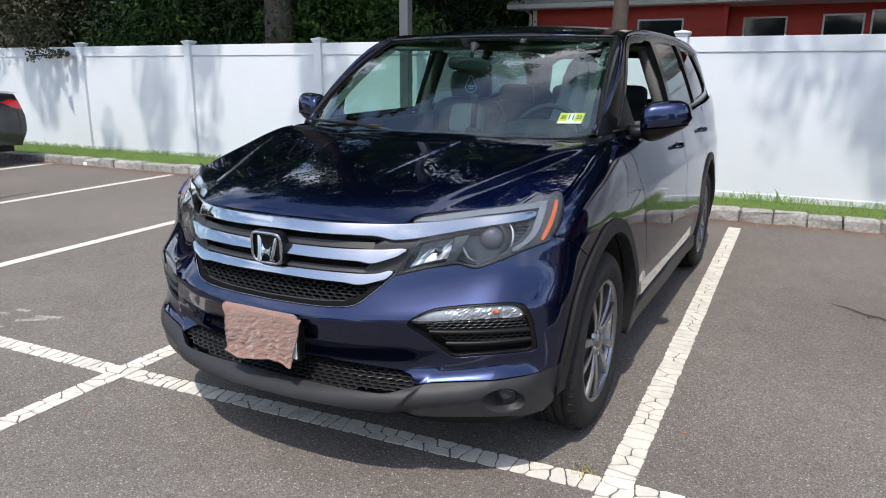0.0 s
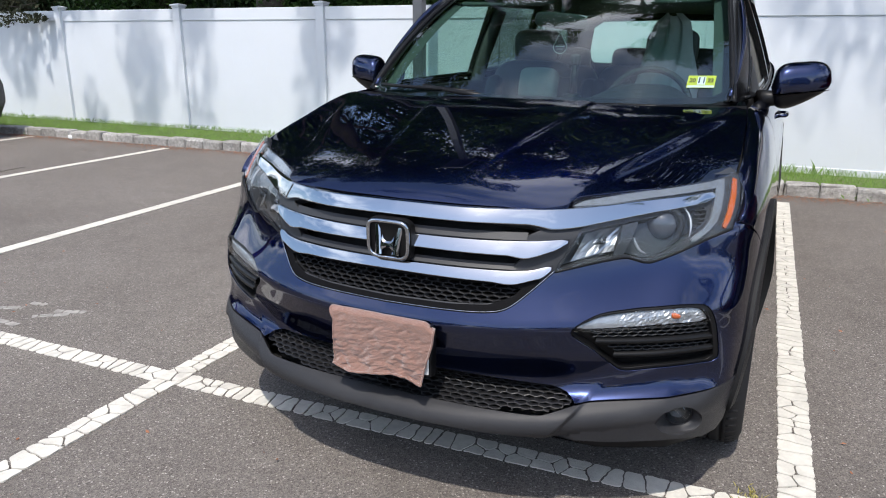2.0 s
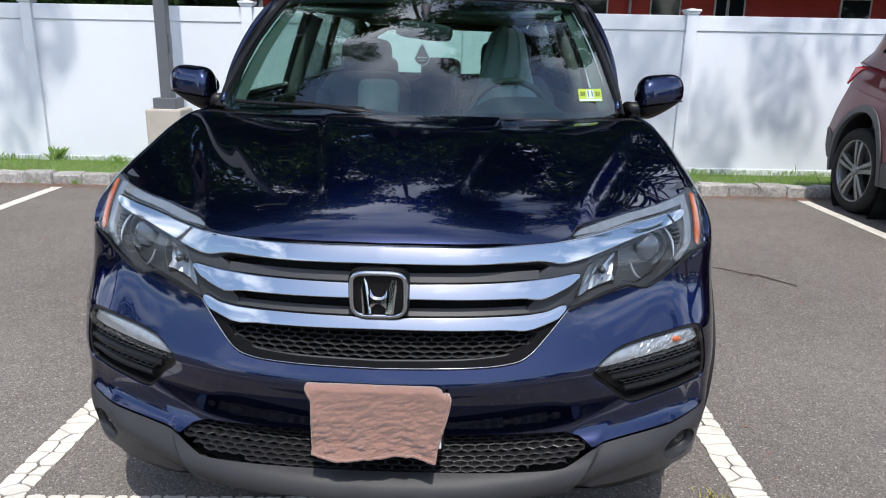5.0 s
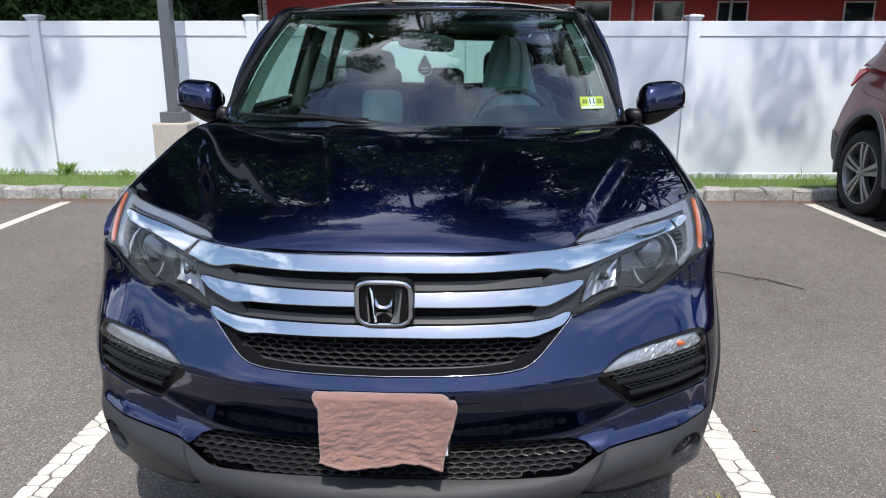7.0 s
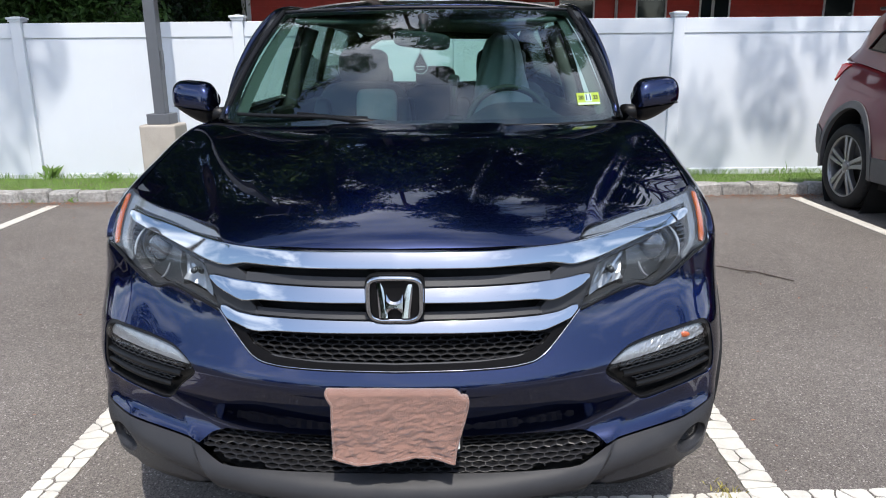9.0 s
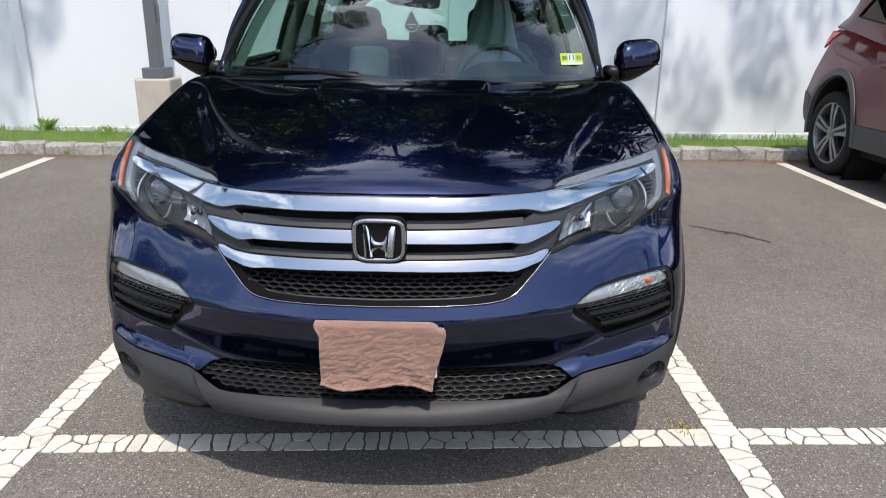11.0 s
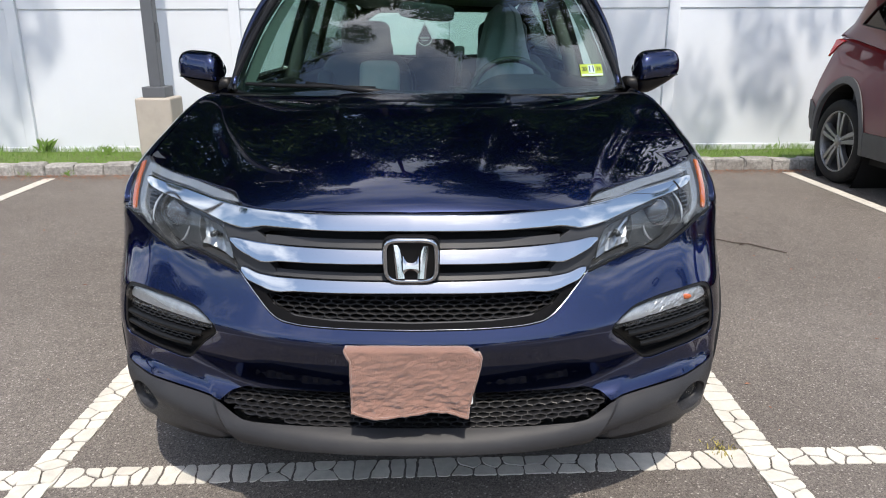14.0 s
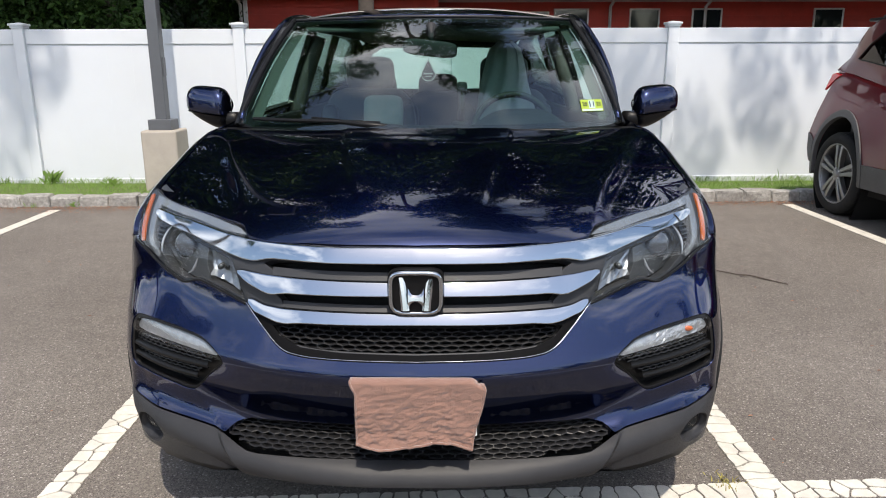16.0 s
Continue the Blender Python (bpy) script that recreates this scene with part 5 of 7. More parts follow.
    ob = hex_mesh("corner_honeycomb", fr(rounded([(.590, .576), (.868, .576), (.874, .552), (.610, .548)], True, 0.02, soft=False)), side_form, 0.026, 0.0135, 0.0045, 0.012, MESH_BLACK, corner, -0.02)
    tagged(ob, "black honeycomb mesh", kind="stuff")

# grille
grille = new("grille")
grille.parent = car
surround = fr(rounded([(0, .931), (.40, .928), (.47, .915), (.508, .880), (.454, .768)], False, 0.014, soft=False)[:-1]) + fr(grille_low[::-1])
mesh_hole = both(fr(rounded([(0, .733), (.34, .732), (.378, .723), (.358, .702), (.30, .679), (.194, .671), (0, .668)], False, 0.012, soft=False)))
slot_up = both(fr(rounded([(0, .894), (.30, .893), (.385, .890), (.409, .880), (.385, .866), (.366, .847), (0, .850)], False, 0.012, soft=False)))
slot_low = both(fr(rounded([(0, .811), (.30, .810), (.350, .808), (.373, .801), (.356, .786), (.348, .769), (0, .771)], False, 0.012, soft=False)))
panel("grille_surround", both(surround), [mesh_hole, slot_up, slot_low], fascia, 0.022, GRILLE_GREY, grille, 0.03, -0.010, label="dark grey plastic grille panel")
# near-black sheet in place of the shaded depth behind the grille
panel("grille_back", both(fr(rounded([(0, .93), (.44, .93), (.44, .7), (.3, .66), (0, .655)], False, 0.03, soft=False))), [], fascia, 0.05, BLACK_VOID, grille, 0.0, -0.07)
wide_hole = both(fr(rounded([(0, .746), (.35, .745), (.400, .730), (.378, .694), (.31, .666), (.2, .657), (0, .654)], False, 0.012, soft=False)))
hex_mesh("upper_honeycomb", wide_hole, fascia, 0.0325, 0.0148, 0.0043, 0.014, MESH_BLACK, grille, -0.022)


def lip_line(pts, mat, name, r, off):
    bm = bmesh.new()
    line = [fascia(u, z) for u, z in pts]
    tube(bm, [(x, y - off, z) for x, y, z in line], r, 6)
    return part(name, bm, mat, grille, "", True)


low_edge = fr(grille_low)
lip_line([(-u, z + 0.004) for u, z in low_edge[::-1]] + [(u, z + 0.004) for u, z in low_edge[1:]], CHROME, "bright_edge", 0.0013, 0.001)
inner_edge = fr(rounded([(0, .666), (.2, .669), (.29, .675), (.335, .686), (.378, .711)], False, 0.012))
lip_line([(-u, z) for u, z in inner_edge[::-1]] + [(u, z) for u, z in inner_edge[1:]], GRILLE_GREY, "mesh_lip", 0.004, -0.010)


def ledge(name, z_back, z_front, reach):
    """The sloping grey floor of a slot, from its back up front to its lower edge."""
    def form(a, c):
        z = mix(z_back, z_front, c)
        x, y, _ = fascia(fu(mix(-reach, reach, a), z_front), z_front)
        return (x, y + mix(0.020, 0.008, c), z)
    return grid_mesh(name, 41, 6, form, GRILLE_GREY, grille, "", flip=False)


ledge("upper_ledge", .868, .849, .376)
ledge("lower_ledge", .784, .769, .355)


def chrome_bar(name, top, low, roll, off, tilt):
    """A rolled bar between an upper and a lower line from the middle to its tip."""
    t, b = fr(top), fr(low)
    tu, tz, bu, bz = [p[0] for p in t], [p[1] for p in t], [p[0] for p in b], [p[1] for p in b]
    reach = tu[-1]

    def form(a, c):
        u = mix(-reach, reach, a)
        au = abs(u)
        zt, zb = sum(np.interp(au + d, tu, tz) for d in (-.008, 0, .008)) / 3, sum(np.interp(au + d, bu, bz) for d in (-.008, 0, .008)) / 3
        m, h = (zt + zb) / 2, max(0.0015, (zt - zb) / 2)
        s = mix(-1.25, 1.25, c)
        e = max(-1.0, min(1.0, s))
        x, y, _ = fascia(u, m)
        back = 0.02 * max(0.0, abs(s) - 1.0) / 0.25
        k = min(1.0, h / 0.017)
        lean = tilt + 0.28 * max(0.0, min(1.0, (au - fu(.42, .92)) / 0.25)) * (reach > 0.6)
        return (x, y - off - roll * k * (1 - e * e) + lean * h * e + back, m + h * e)
    return grid_mesh(name, 161, 21, form, CHROME, grille, "polished chrome grille bar")


chrome_bar("top_chrome_bar", [(0, .932), (.293, .930), (.40, .928), (.462, .929), (.553, .934), (.665, .944), (.76, .953), (.800, .957), (.810, .953)],
           [(0, .896), (.295, .894), (.380, .891), (.408, .885), (.434, .878), (.47, .879), (.506, .883), (.553, .892), (.663, .911), (.79, .931), (.804, .936), (.810, .944)], 0.0011, 0.007, 0.50)
chrome_bar("middle_chrome_bar", [(0, .846), (.30, .847), (.40, .849), (.470, .854), (.479, .850)], [(0, .8155), (.338, .811), (.379, .804), (.40, .808), (.457, .829), (.470, .839), (.479, .847)], 0.0006, 0.006, 0.54)
chrome_bar("lower_chrome_bar", [(0, .768), (.35, .768), (.40, .772), (.437, .784), (.446, .781)], [(0, .743), (.297, .739), (.34, .734), (.365, .736), (.435, .757), (.446, .778)], 0.0006, 0.006, 0.54)
lower_frame = fr(rounded([(0, .740), (.34, .738), (.38, .744), (.420, .746)], False, 0.014, soft=False)) + fr([p for p in grille_low[::-1] if p[0] < .425])
panel("mesh_frame", both(lower_frame), [mesh_hole], fascia, 0.022, MATTE_BLACK, grille, 0.01, -0.005, label="matt black frame round the mesh")

# badge: a ring with two slanting posts and a bridge
badge = new("grille_badge")
badge.parent = car
tagged(badge, "chrome badge in a rounded square ring")
BY, BZ = 0.042, 0.828
bm = bmesh.new()
ring = []
for k in range(64):
    a = 2 * math.pi * k / 64
    c, s = math.cos(a), math.sin(a)
    ring.append((0.0625 * math.copysign(abs(c) ** 0.42, c) * (1 + 0.04 * s), BY + 0.012 * s * -0.3, BZ + 0.053 * math.copysign(abs(s) ** 0.42, s)))
tube(bm, ring, 0.0062, 8, True)
part("ring", bm, CHROME, badge, "", True)
bm = bmesh.new()
vs = [bm.verts.new((x * 0.98, y + 0.012, BZ + (z - BZ) * 0.98)) for x, y, z in ring]
bm.faces.new(vs)
part("backing", bm, ALLOY_GREY, badge, "grey metal ground behind the posts")
for s in (1, -1):
    bm = bmesh.new()
    rows = []
    for i in range(9):
        t = i / 8
        z = BZ + mix(-0.0415, 0.0445, t)
        xc = s * (mix(0.0250, 0.0375, t) + 0.001 * abs(2 * t - 1) ** 2)
        hw = mix(0.0108, 0.0092, t) + 0.0008 * abs(2 * t - 1) ** 3
        rows.append([bm.verts.new((xc + k * hw, BY + d + 0.22 * (z - BZ), z)) for k, d in ((-1, 0.012), (-0.9, -0.001), (-0.45, -0.0045), (0.45, -0.0045), (0.9, -0.001), (1, 0.012))])
    for p, q in zip(rows, rows[1:]):
        for j in range(5):
            bm.faces.new((p[j], p[j + 1], q[j + 1], q[j]))
    bm.faces.new(rows[0][::-1])
    bm.faces.new(rows[-1])
    part("post", bm, CHROME, badge)
# the bridge dips between the posts and is arched below
bm = bmesh.new()
rows = []
for i in range(13):
    x = mix(-0.0195, 0.0195, i / 12)
    e = abs(x / 0.0195)
    zt, zb = BZ - 0.004 + 0.018 * e ** 3, BZ - 0.023 - 0.014 * e ** 3
    rows.append([bm.verts.new((x, BY + d + 0.22 * (z - BZ), z)) for z, d in ((zb, 0.012), (zb + 0.0008, 0.0), (mix(zb, zt, 0.3), -0.0042), (mix(zb, zt, 0.7), -0.0042), (zt - 0.0008, 0.0), (zt, 0.012))])
for p, q in zip(rows, rows[1:]):
    for j in range(5):
        bm.faces.new((p[j], q[j], q[j + 1], p[j + 1]))
part("bridge", bm, CHROME, badge)
bm = bmesh.new()
vs = [bm.verts.new((x * 1.13, y + 0.006, BZ + (z - BZ) * 1.14)) for x, y, z in ring]
vb = [bm.verts.new((x * 1.13, y + 0.030, BZ + (z - BZ) * 1.14)) for x, y, z in ring]
bm.faces.new(vs)
for i in range(64):
    bm.faces.new((vs[i], vb[i], vb[(i + 1) % 64], vs[(i + 1) % 64]))
part("backing_rim", bm, BLACK_PLASTIC, badge, "black rim behind the ring")

# headlamps
head_top = [(.468, .936), (.495, .949), (.56, .958), (.628, .966), (.72, .976), (.791, .985), (.835, .999), (.852, 1.008)]
head_side = [(.868, .999), (.878, .970), (.882, .939), (.882, .915), (.879, .890), (.873, .870)]
head_line = fr(rounded(head_top, False, 0.012)) + fr(rounded(head_side, False, 0.012)) + fr(head_low[::-1]) + fr([(.470, .803), (.488, .840), (.506, .880), (.49, .905), (.474, .925)])
for s in (1, -1):
    lamp = new("headlamp")
    lamp.parent = car
    tagged(lamp, "clear headlamp with dark housing and amber corner")
    side_form = (lambda u, z, s=s: fascia(s * u, z))
    panel("housing", head_line, [], (lambda u, z, s=s: tuple(Vector(fascia(s * u, z)) + Vector((-s * 0.020, 0.046, 0)))), 0.025, LAMP_HOUSING, lamp, 0.0, 0.0, flip=s < 0, label="dark grey lamp housing")
    main = fr(rounded([(.512, .874), (.553, .884), (.663, .903), (.792, .924), (.802, .915), (.800, .890), (.76, .838), (.721, .807), (.676, .791), (.648, .797), (.621, .806), (.529, .793), (.466, .777)], True, 0.012, soft=False))
    panel("dark_bezel", head_line, [main], side_form, 0.02, GRILLE_GREY, lamp, 0.03, -0.012, flip=s < 0)
    strip = fr(rounded([(.470, .935), (.495, .947), (.56, .956), (.628, .964), (.72, .974), (.791, .983), (.815, .988), (.812, .968), (.80, .966), (.665, .951), (.554, .937)], True, 0.012, soft=False))
    panel("light_guide", strip, [], side_form, 0.012, LENS_GREY, lamp, 0.006, -0.006, flip=s < 0, label="pale grey translucent running light strip")
    guide = fr(rounded([(.813, .986), (.828, .990), (.834, .955), (.834, .915), (.830, .886), (.812, .860), (.786, .838), (.772, .836), (.776, .848), (.800, .868), (.812, .892), (.814, .925), (.812, .960)], True, 0.012, soft=False))
    panel("light_guide", guide, [], side_form, 0.012, LENS_GREY, lamp, 0.006, -0.005, flip=s < 0, label="pale grey hooked light guide")
    amber = fr(rounded([(.850, .991), (.861, .986), (.866, .952), (.866, .915), (.860, .885), (.852, .866), (.845, .872), (.852, .915), (.854, .952)], True, 0.01, soft=False))
    panel("corner_marker", amber, [], side_form, 0.012, AMBER, lamp, 0.006, -0.004, flip=s < 0, label="amber side marker")
    divider = fr(rounded([(.604, .890), (.640, .897), (.632, .845), (.618, .807), (.592, .804), (.606, .845)], True, 0.012, soft=False))
    panel("divider", divider, [], side_form, 0.02, LAMP_HOUSING, lamp, 0.02, -0.018, flip=s < 0, label="grey web between the two lamps")
    # rubber seal along the lower edge of the lens
    bm = bmesh.new()
    tube(bm, [fascia(s * fu(x, z), z) for x, z in head_low], 0.0036, 6)
    part("seal", bm, BLACK_PLASTIC, lamp, "black rubber seal", True)
    # ribs between projector and light guide
    for k in range(5):
        z = .868 + 0.0105 * k
        x0, x1 = .768 - 0.001 * k, float(np.interp(z, [.86, .885, .92, .94], [.786, .800, .804, .804]))
        bm = bmesh.new()
        tube(bm, [Vector(fascia(s * fu(mix(x0, x1, t), z), z)) + Vector((0, 0.022, 0)) for t in (0, 0.33, 0.66, 1)], 0.0028, 5)
        part("rib", bm, GRILLE_GREY, lamp)
    # projector: dark bulged glass in a dark ring
    p = Vector(fascia(s * fu(.700, .868), .868)) + Vector((-s * 0.012, 0.040, 0))
    m = look(p, p + Vector((s * 0.25, -1, 0.03))) @ pose(0, 0, 0, 180, 0, 0)
    bm = bmesh.new()
    lathe(bm, [(0.066, -0.03), (0.060, -0.006), (0.054, 0.0), (0.048, -0.006), (0.044, -0.014)], 40, "z")
    bmesh.ops.transform(bm, matrix=m, verts=bm.verts)
    part("projector", bm, LAMP_HOUSING, lamp, "", True)
    bm = bmesh.new()
    lathe(bm, [(0.045, -0.014), (0.039, 0.002), (0.028, 0.012), (0.014, 0.017), (0.0001, 0.018)], 36, "z")
    bmesh.ops.transform(bm, matrix=m, verts=bm.verts)
    part("projector_lens", bm, LENS_DARK, lamp, "", True)
    # bright crescents beside the projector
    for arc_pts in (((.738, .920), (.754, .900), (.763, .876), (.763, .846)), ((.628, .850), (.636, .830), (.647, .814), (.662, .805))):
        bm = bmesh.new()
        pts = rounded(arc_pts, False, 0.004)
        n = len(pts)
        tube(bm, [Vector(fascia(s * fu(x, z), z)) + Vector((0, 0.014, 0)) for x, z in pts], [0.0008 + 0.0028 * math.sin(math.pi * k / (n - 1)) for k in range(n)], 8)
        part("crescent", bm, SIGNAL_WHITE, lamp, "", True)
    # faceted reflector of the inner lamp
    rf = random.Random(9)
    verts, faces = [], []
    for j in range(6):
        for i in range(11):
            u, v = mix(-1, 1, i / 10), mix(-1, 1, j / 5)
            z = .836 + 0.036 * v + 0.012 * u
            x = .546 + 0.050 * u + 0.014 * v
            bowl = 0.050 * (1 - 0.7 * (u * u + v * v) / 2) + rf.uniform(-.003, .003)
            q = Vector(fascia(s * fu(x, z), z))
            verts.append((q.x, q.y + 0.012 + bowl, q.z))
    for j in range(5):
        for i in range(10):
            k = j * 11 + i
            f = (k, k + 1, k + 12, k + 11)
            faces.append(f if s > 0 else f[::-1])
    part_mesh("reflector_facets", mesh_of("reflector_facets", verts, faces), REFLECTOR, lamp, "faceted silver reflector")
    bm = bmesh.new()
    q = Vector(fascia(s * fu(.55, .838), .838))
    tube(bm, [q + Vector((0, 0.055, 0)), q + Vector((0, 0.030, 0))], 0.008, 12)
    part("bulb", bm, LAMP_HOUSING, lamp, "", True)
    panel("lens", head_line, [], side_form, 0.02, HEAD_LENS, lamp, 0.012, 0.001, flip=s < 0, label="clear polycarbonate lens")

# hood
hood_right = rounded([(0, .124), (.2, .132), (.36, .160), (.43, .190), (.458, .214)], False, 0.012) + rounded([(x, fascia(fu(x, z), z)[1] + 0.004) for x, z in ((.474, .940), (.495, .949), (.56, .958), (.628, .966), (.72, .976), (.791, .985), (.835, .997))], False, 0.012) + rounded([(.850, .64), (.853, .75), (.846, 1.0), (.836, 1.17)], False, 0.02) + rounded([(.80, 1.19), (.66, 1.14), (.45, 1.085), (.22, 1.055), (0, 1.045)], False, 0.02)
folds = []
for fold, off in ((hood_ridge, -0.006), (hood_ridge, 0.022), (hood_rib, -0.009), (hood_rib, 0.005), (hood_rib, 0.020)):
    line = [(fold(y) + off, float(y)) for y in np.linspace(0.20, 1.02, 60)]
    folds += [line, [(-x, y) for x, y in line]]
panel("hood", both(hood_right), [], hood_form, 0.0105, PAINT, car, 0.03, label="dark blue hood with raised ridges", flip=False, creases=folds)
panel("engine_bay", both([(0, .11), (.3, .13), (.46, .17), (.6, .28), (.8, .47), (.87, .6), (.86, 1.2), (0, 1.1)]), [], hood_form, 0.06, BLACK_VOID, car, 0.0, -0.045)
cowl = panel("cowl", both(rounded([(0, 1.03), (.22, 1.04), (.45, 1.07), (.66, 1.125), (.835, 1.18), (.83, 1.32), (.70, 1.27), (.45, 1.14), (0, 1.06)], False, 0.02, soft=False)), [], lambda x, y: (x, y, 1.128 + 0.01 * abs(x)), 0.05, BLACK_PLASTIC, car, 0.02, label="black plastic cowl under the windscreen")

# flanks
for s in (1, -1):
    skin = flank(s)
    fl = s < 0
    top = lambda y0, y1, n=14: [(mix(y0, y1, i / n), shoulder(mix(y0, y1, i / n))) for i in range(n + 1)]
    fender = [(.474, .872)] + [(fascia(fu(x, z), z)[1] + 0.005, z) for x, z in head_side[::-1]] + top(.65, 1.24) + rounded([(1.27, 1.13), (1.34, 1.07), (1.42, .99), (1.50, .86), (1.545, .70), (1.55, .5), (1.53, .33)], False, 0.02) + arch(WHEEL_Y, 0.452, -3, 119) + [(.65, .788), (.58, .832), (.52, .860)]
    panel("front_fender", fender, [], skin, 0.014, PAINT, car, 0.025, flip=fl)
    door1 = rounded([(1.278, 1.135), (1.348, 1.073), (1.428, .99), (1.508, .86), (1.553, .70), (1.558, .5), (1.538, .33)], False, 0.02) + [(2.62, .33)] + rounded([(2.62, .34), (2.66, .7), (2.63, 1.1)], False, 0.03) + top(2.62, 1.285, 20)
    panel("front_door", door1, [], skin, 0.03, PAINT, car, 0.025, flip=fl)
    door2 = [(2.628, .33), (3.22, .33)] + arch(REAR_Y, 0.475, 176, 125, 14) + rounded([(3.49, .80), (3.60, .95), (3.64, 1.1)], False, 0.03) + top(3.62, 2.628, 14) + rounded([(2.638, 1.1), (2.668, .7), (2.628, .34)], False, 0.03)
    panel("rear_door", door2, [], skin, 0.03, PAINT, car, 0.025, flip=fl)
    quarter = arch(REAR_Y, 0.452, 118, 0, 22) + [(4.25, .36), (4.60, .38), (4.82, .5), (4.83, .8), (4.82, 1.05)] + top(4.80, 3.628, 14) + rounded([(3.648, 1.1), (3.608, .95), (3.50, .80)], False, 0.03)
    panel("rear_quarter", quarter, [], skin, 0.03, PAINT, car, 0.025, flip=fl)
    for cy, a0, a1 in ((WHEEL_Y, -14, 186), (REAR_Y, -8, 194)):
        panel("arch_cladding", arch(cy, 0.460, a0, a1, 40) + arch(cy, 0.408, a1, a0, 40), [], skin, 0.02, ARCH_PLASTIC, car, 0.05, 0.012, flip=fl, label="dark grey wheel arch trim")
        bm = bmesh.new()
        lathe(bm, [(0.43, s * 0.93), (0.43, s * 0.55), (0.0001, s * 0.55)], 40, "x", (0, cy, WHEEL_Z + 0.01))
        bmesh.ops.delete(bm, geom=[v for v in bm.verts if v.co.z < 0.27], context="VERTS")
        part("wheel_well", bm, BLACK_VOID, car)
    panel("sill_cladding", rounded([(1.36, .255), (1.40, .345), (2.4, .36), (3.20, .345), (3.28, .255), (2.4, .245)], True, 0.04, soft=False), [], skin, 0.03, GREY_PLASTIC, car, 0.05, 0.010, flip=fl, label="dark grey sill trim")
    for y, zc in ((2.42, 1.02), (3.40, 1.045)):
        handle = new("door_handle")
        handle.parent = car
        p = Vector(skin(y, zc))
        bm = bmesh.new()
        tube(bm, [p + Vector((s * d, o, h)) for o, d, h in ((-.10, .0, -.002), (-.085, .028, 0), (-.03, .036, .002), (.04, .036, .003), (.085, .028, .003), (.10, .0, .002))], [0.007, .009, .010, .010, .009, .007], 10)
        part("grip", bm, PAINT, handle, "", True)
        bm = bmesh.new()
        bmesh.ops.create_uvsphere(bm, u_segments=16, v_segments=8, radius=0.034, matrix=Matrix.Translation(p) @ Matrix.Diagonal((0.12, 1.0, 0.62, 1)))
        part("recess", bm, BLACK_PLASTIC, handle, "", True)
    # cabin side with its window openings
    cab = cabin_side(s)
    front_win = rounded([(1.53, 1.168), (1.67, 1.31), (1.87, 1.472), (2.02, 1.553), (2.18, 1.585), (2.50, 1.600), (2.575, 1.590), (2.60, 1.40), (2.60, 1.185)], True, 0.02, soft=False)
    rear_win = rounded([(2.70, 1.19), (2.69, 1.592), (3.05, 1.607), (3.42, 1.60), (3.50, 1.40), (3.55, 1.222)], True, 0.02, soft=False)
    quart_win = rounded([(3.64, 1.235), (3.58, 1.42), (3.53, 1.592), (3.90, 1.585), (4.22, 1.555), (4.45, 1.40), (4.52, 1.30), (4.40, 1.275)], True, 0.02, soft=False)
    outline = rounded([(1.27, 1.150), (1.62, 1.400), (1.90, 1.575), (2.05, 1.618), (2.35, 1.645), (2.9, 1.658), (3.5, 1.655), (4.2, 1.625), (4.6, 1.56), (4.72, 1.45), (4.80, 1.272)], False, 0.03, soft=False) + [(y, belt_z(y) + 0.004) for y in np.linspace(4.78, 1.3, 40)]
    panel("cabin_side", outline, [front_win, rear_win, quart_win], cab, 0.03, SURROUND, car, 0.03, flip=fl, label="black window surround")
    if s < 0:
        panel("front_side_window", front_win, [], cab, 0.05, SIDE_GLASS, car, 0.0, -0.012, flip=fl)
    else:
        panel("lowered_side_window", [(1.70, 1.172), (1.74, 1.19), (2.59, 1.205), (2.60, 1.186)], [], cab, 0.05, SIDE_GLASS, car, 0.0, -0.012, flip=fl, label="side window wound down to a sliver")
    panel("rear_side_window", rear_win, [], cab, 0.05, PRIVACY_GLASS, car, 0.0, -0.012, flip=fl, label="tinted rear window")
    panel("quarter_window", quart_win, [], cab, 0.05, PRIVACY_GLASS, car, 0.0, -0.012, flip=fl, label="tinted quarter window")
    bm = bmesh.new()
    tube(bm, [cab(y, belt_z(y) + 0.012) for y in np.linspace(1.45, 4.5, 40)], 0.008, 6)
    part("belt_moulding", bm, BLACK_PLASTIC, car, "black belt moulding", True)
    bm = bmesh.new()
    tube(bm, [cab(y, z + 0.012) for y, z in rounded([(1.50, 1.165), (1.66, 1.322), (1.86, 1.487), (2.01, 1.568), (2.18, 1.598), (2.6, 1.613), (3.05, 1.62), (3.5, 1.61), (4.22, 1.57), (4.5, 1.4), (4.56, 1.30)], False, 0.04)], 0.0045, 6)
    part("window_moulding", bm, SURROUND, car, "", True)
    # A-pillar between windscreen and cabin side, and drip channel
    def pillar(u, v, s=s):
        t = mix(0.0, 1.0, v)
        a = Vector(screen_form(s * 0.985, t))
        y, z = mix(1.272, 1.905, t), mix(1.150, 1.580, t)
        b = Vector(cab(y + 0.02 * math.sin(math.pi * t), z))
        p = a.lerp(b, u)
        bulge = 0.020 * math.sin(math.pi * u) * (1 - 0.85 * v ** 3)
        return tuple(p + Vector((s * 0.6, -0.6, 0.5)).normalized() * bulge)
    # body-colour pillar; the black stands in for the dark trees it mirrors
    grid_mesh("a_pillar", 10, 24, pillar, SURROUND, car, "body-colour pillar drawn black for its dark reflections", flip=s > 0)
    bm = bmesh.new()
    tube(bm, [Vector(screen_form(s * 1.0, t)) + Vector((0, -0.003, 0.003)) for t in np.linspace(0, 1, 24)], 0.011, 6)
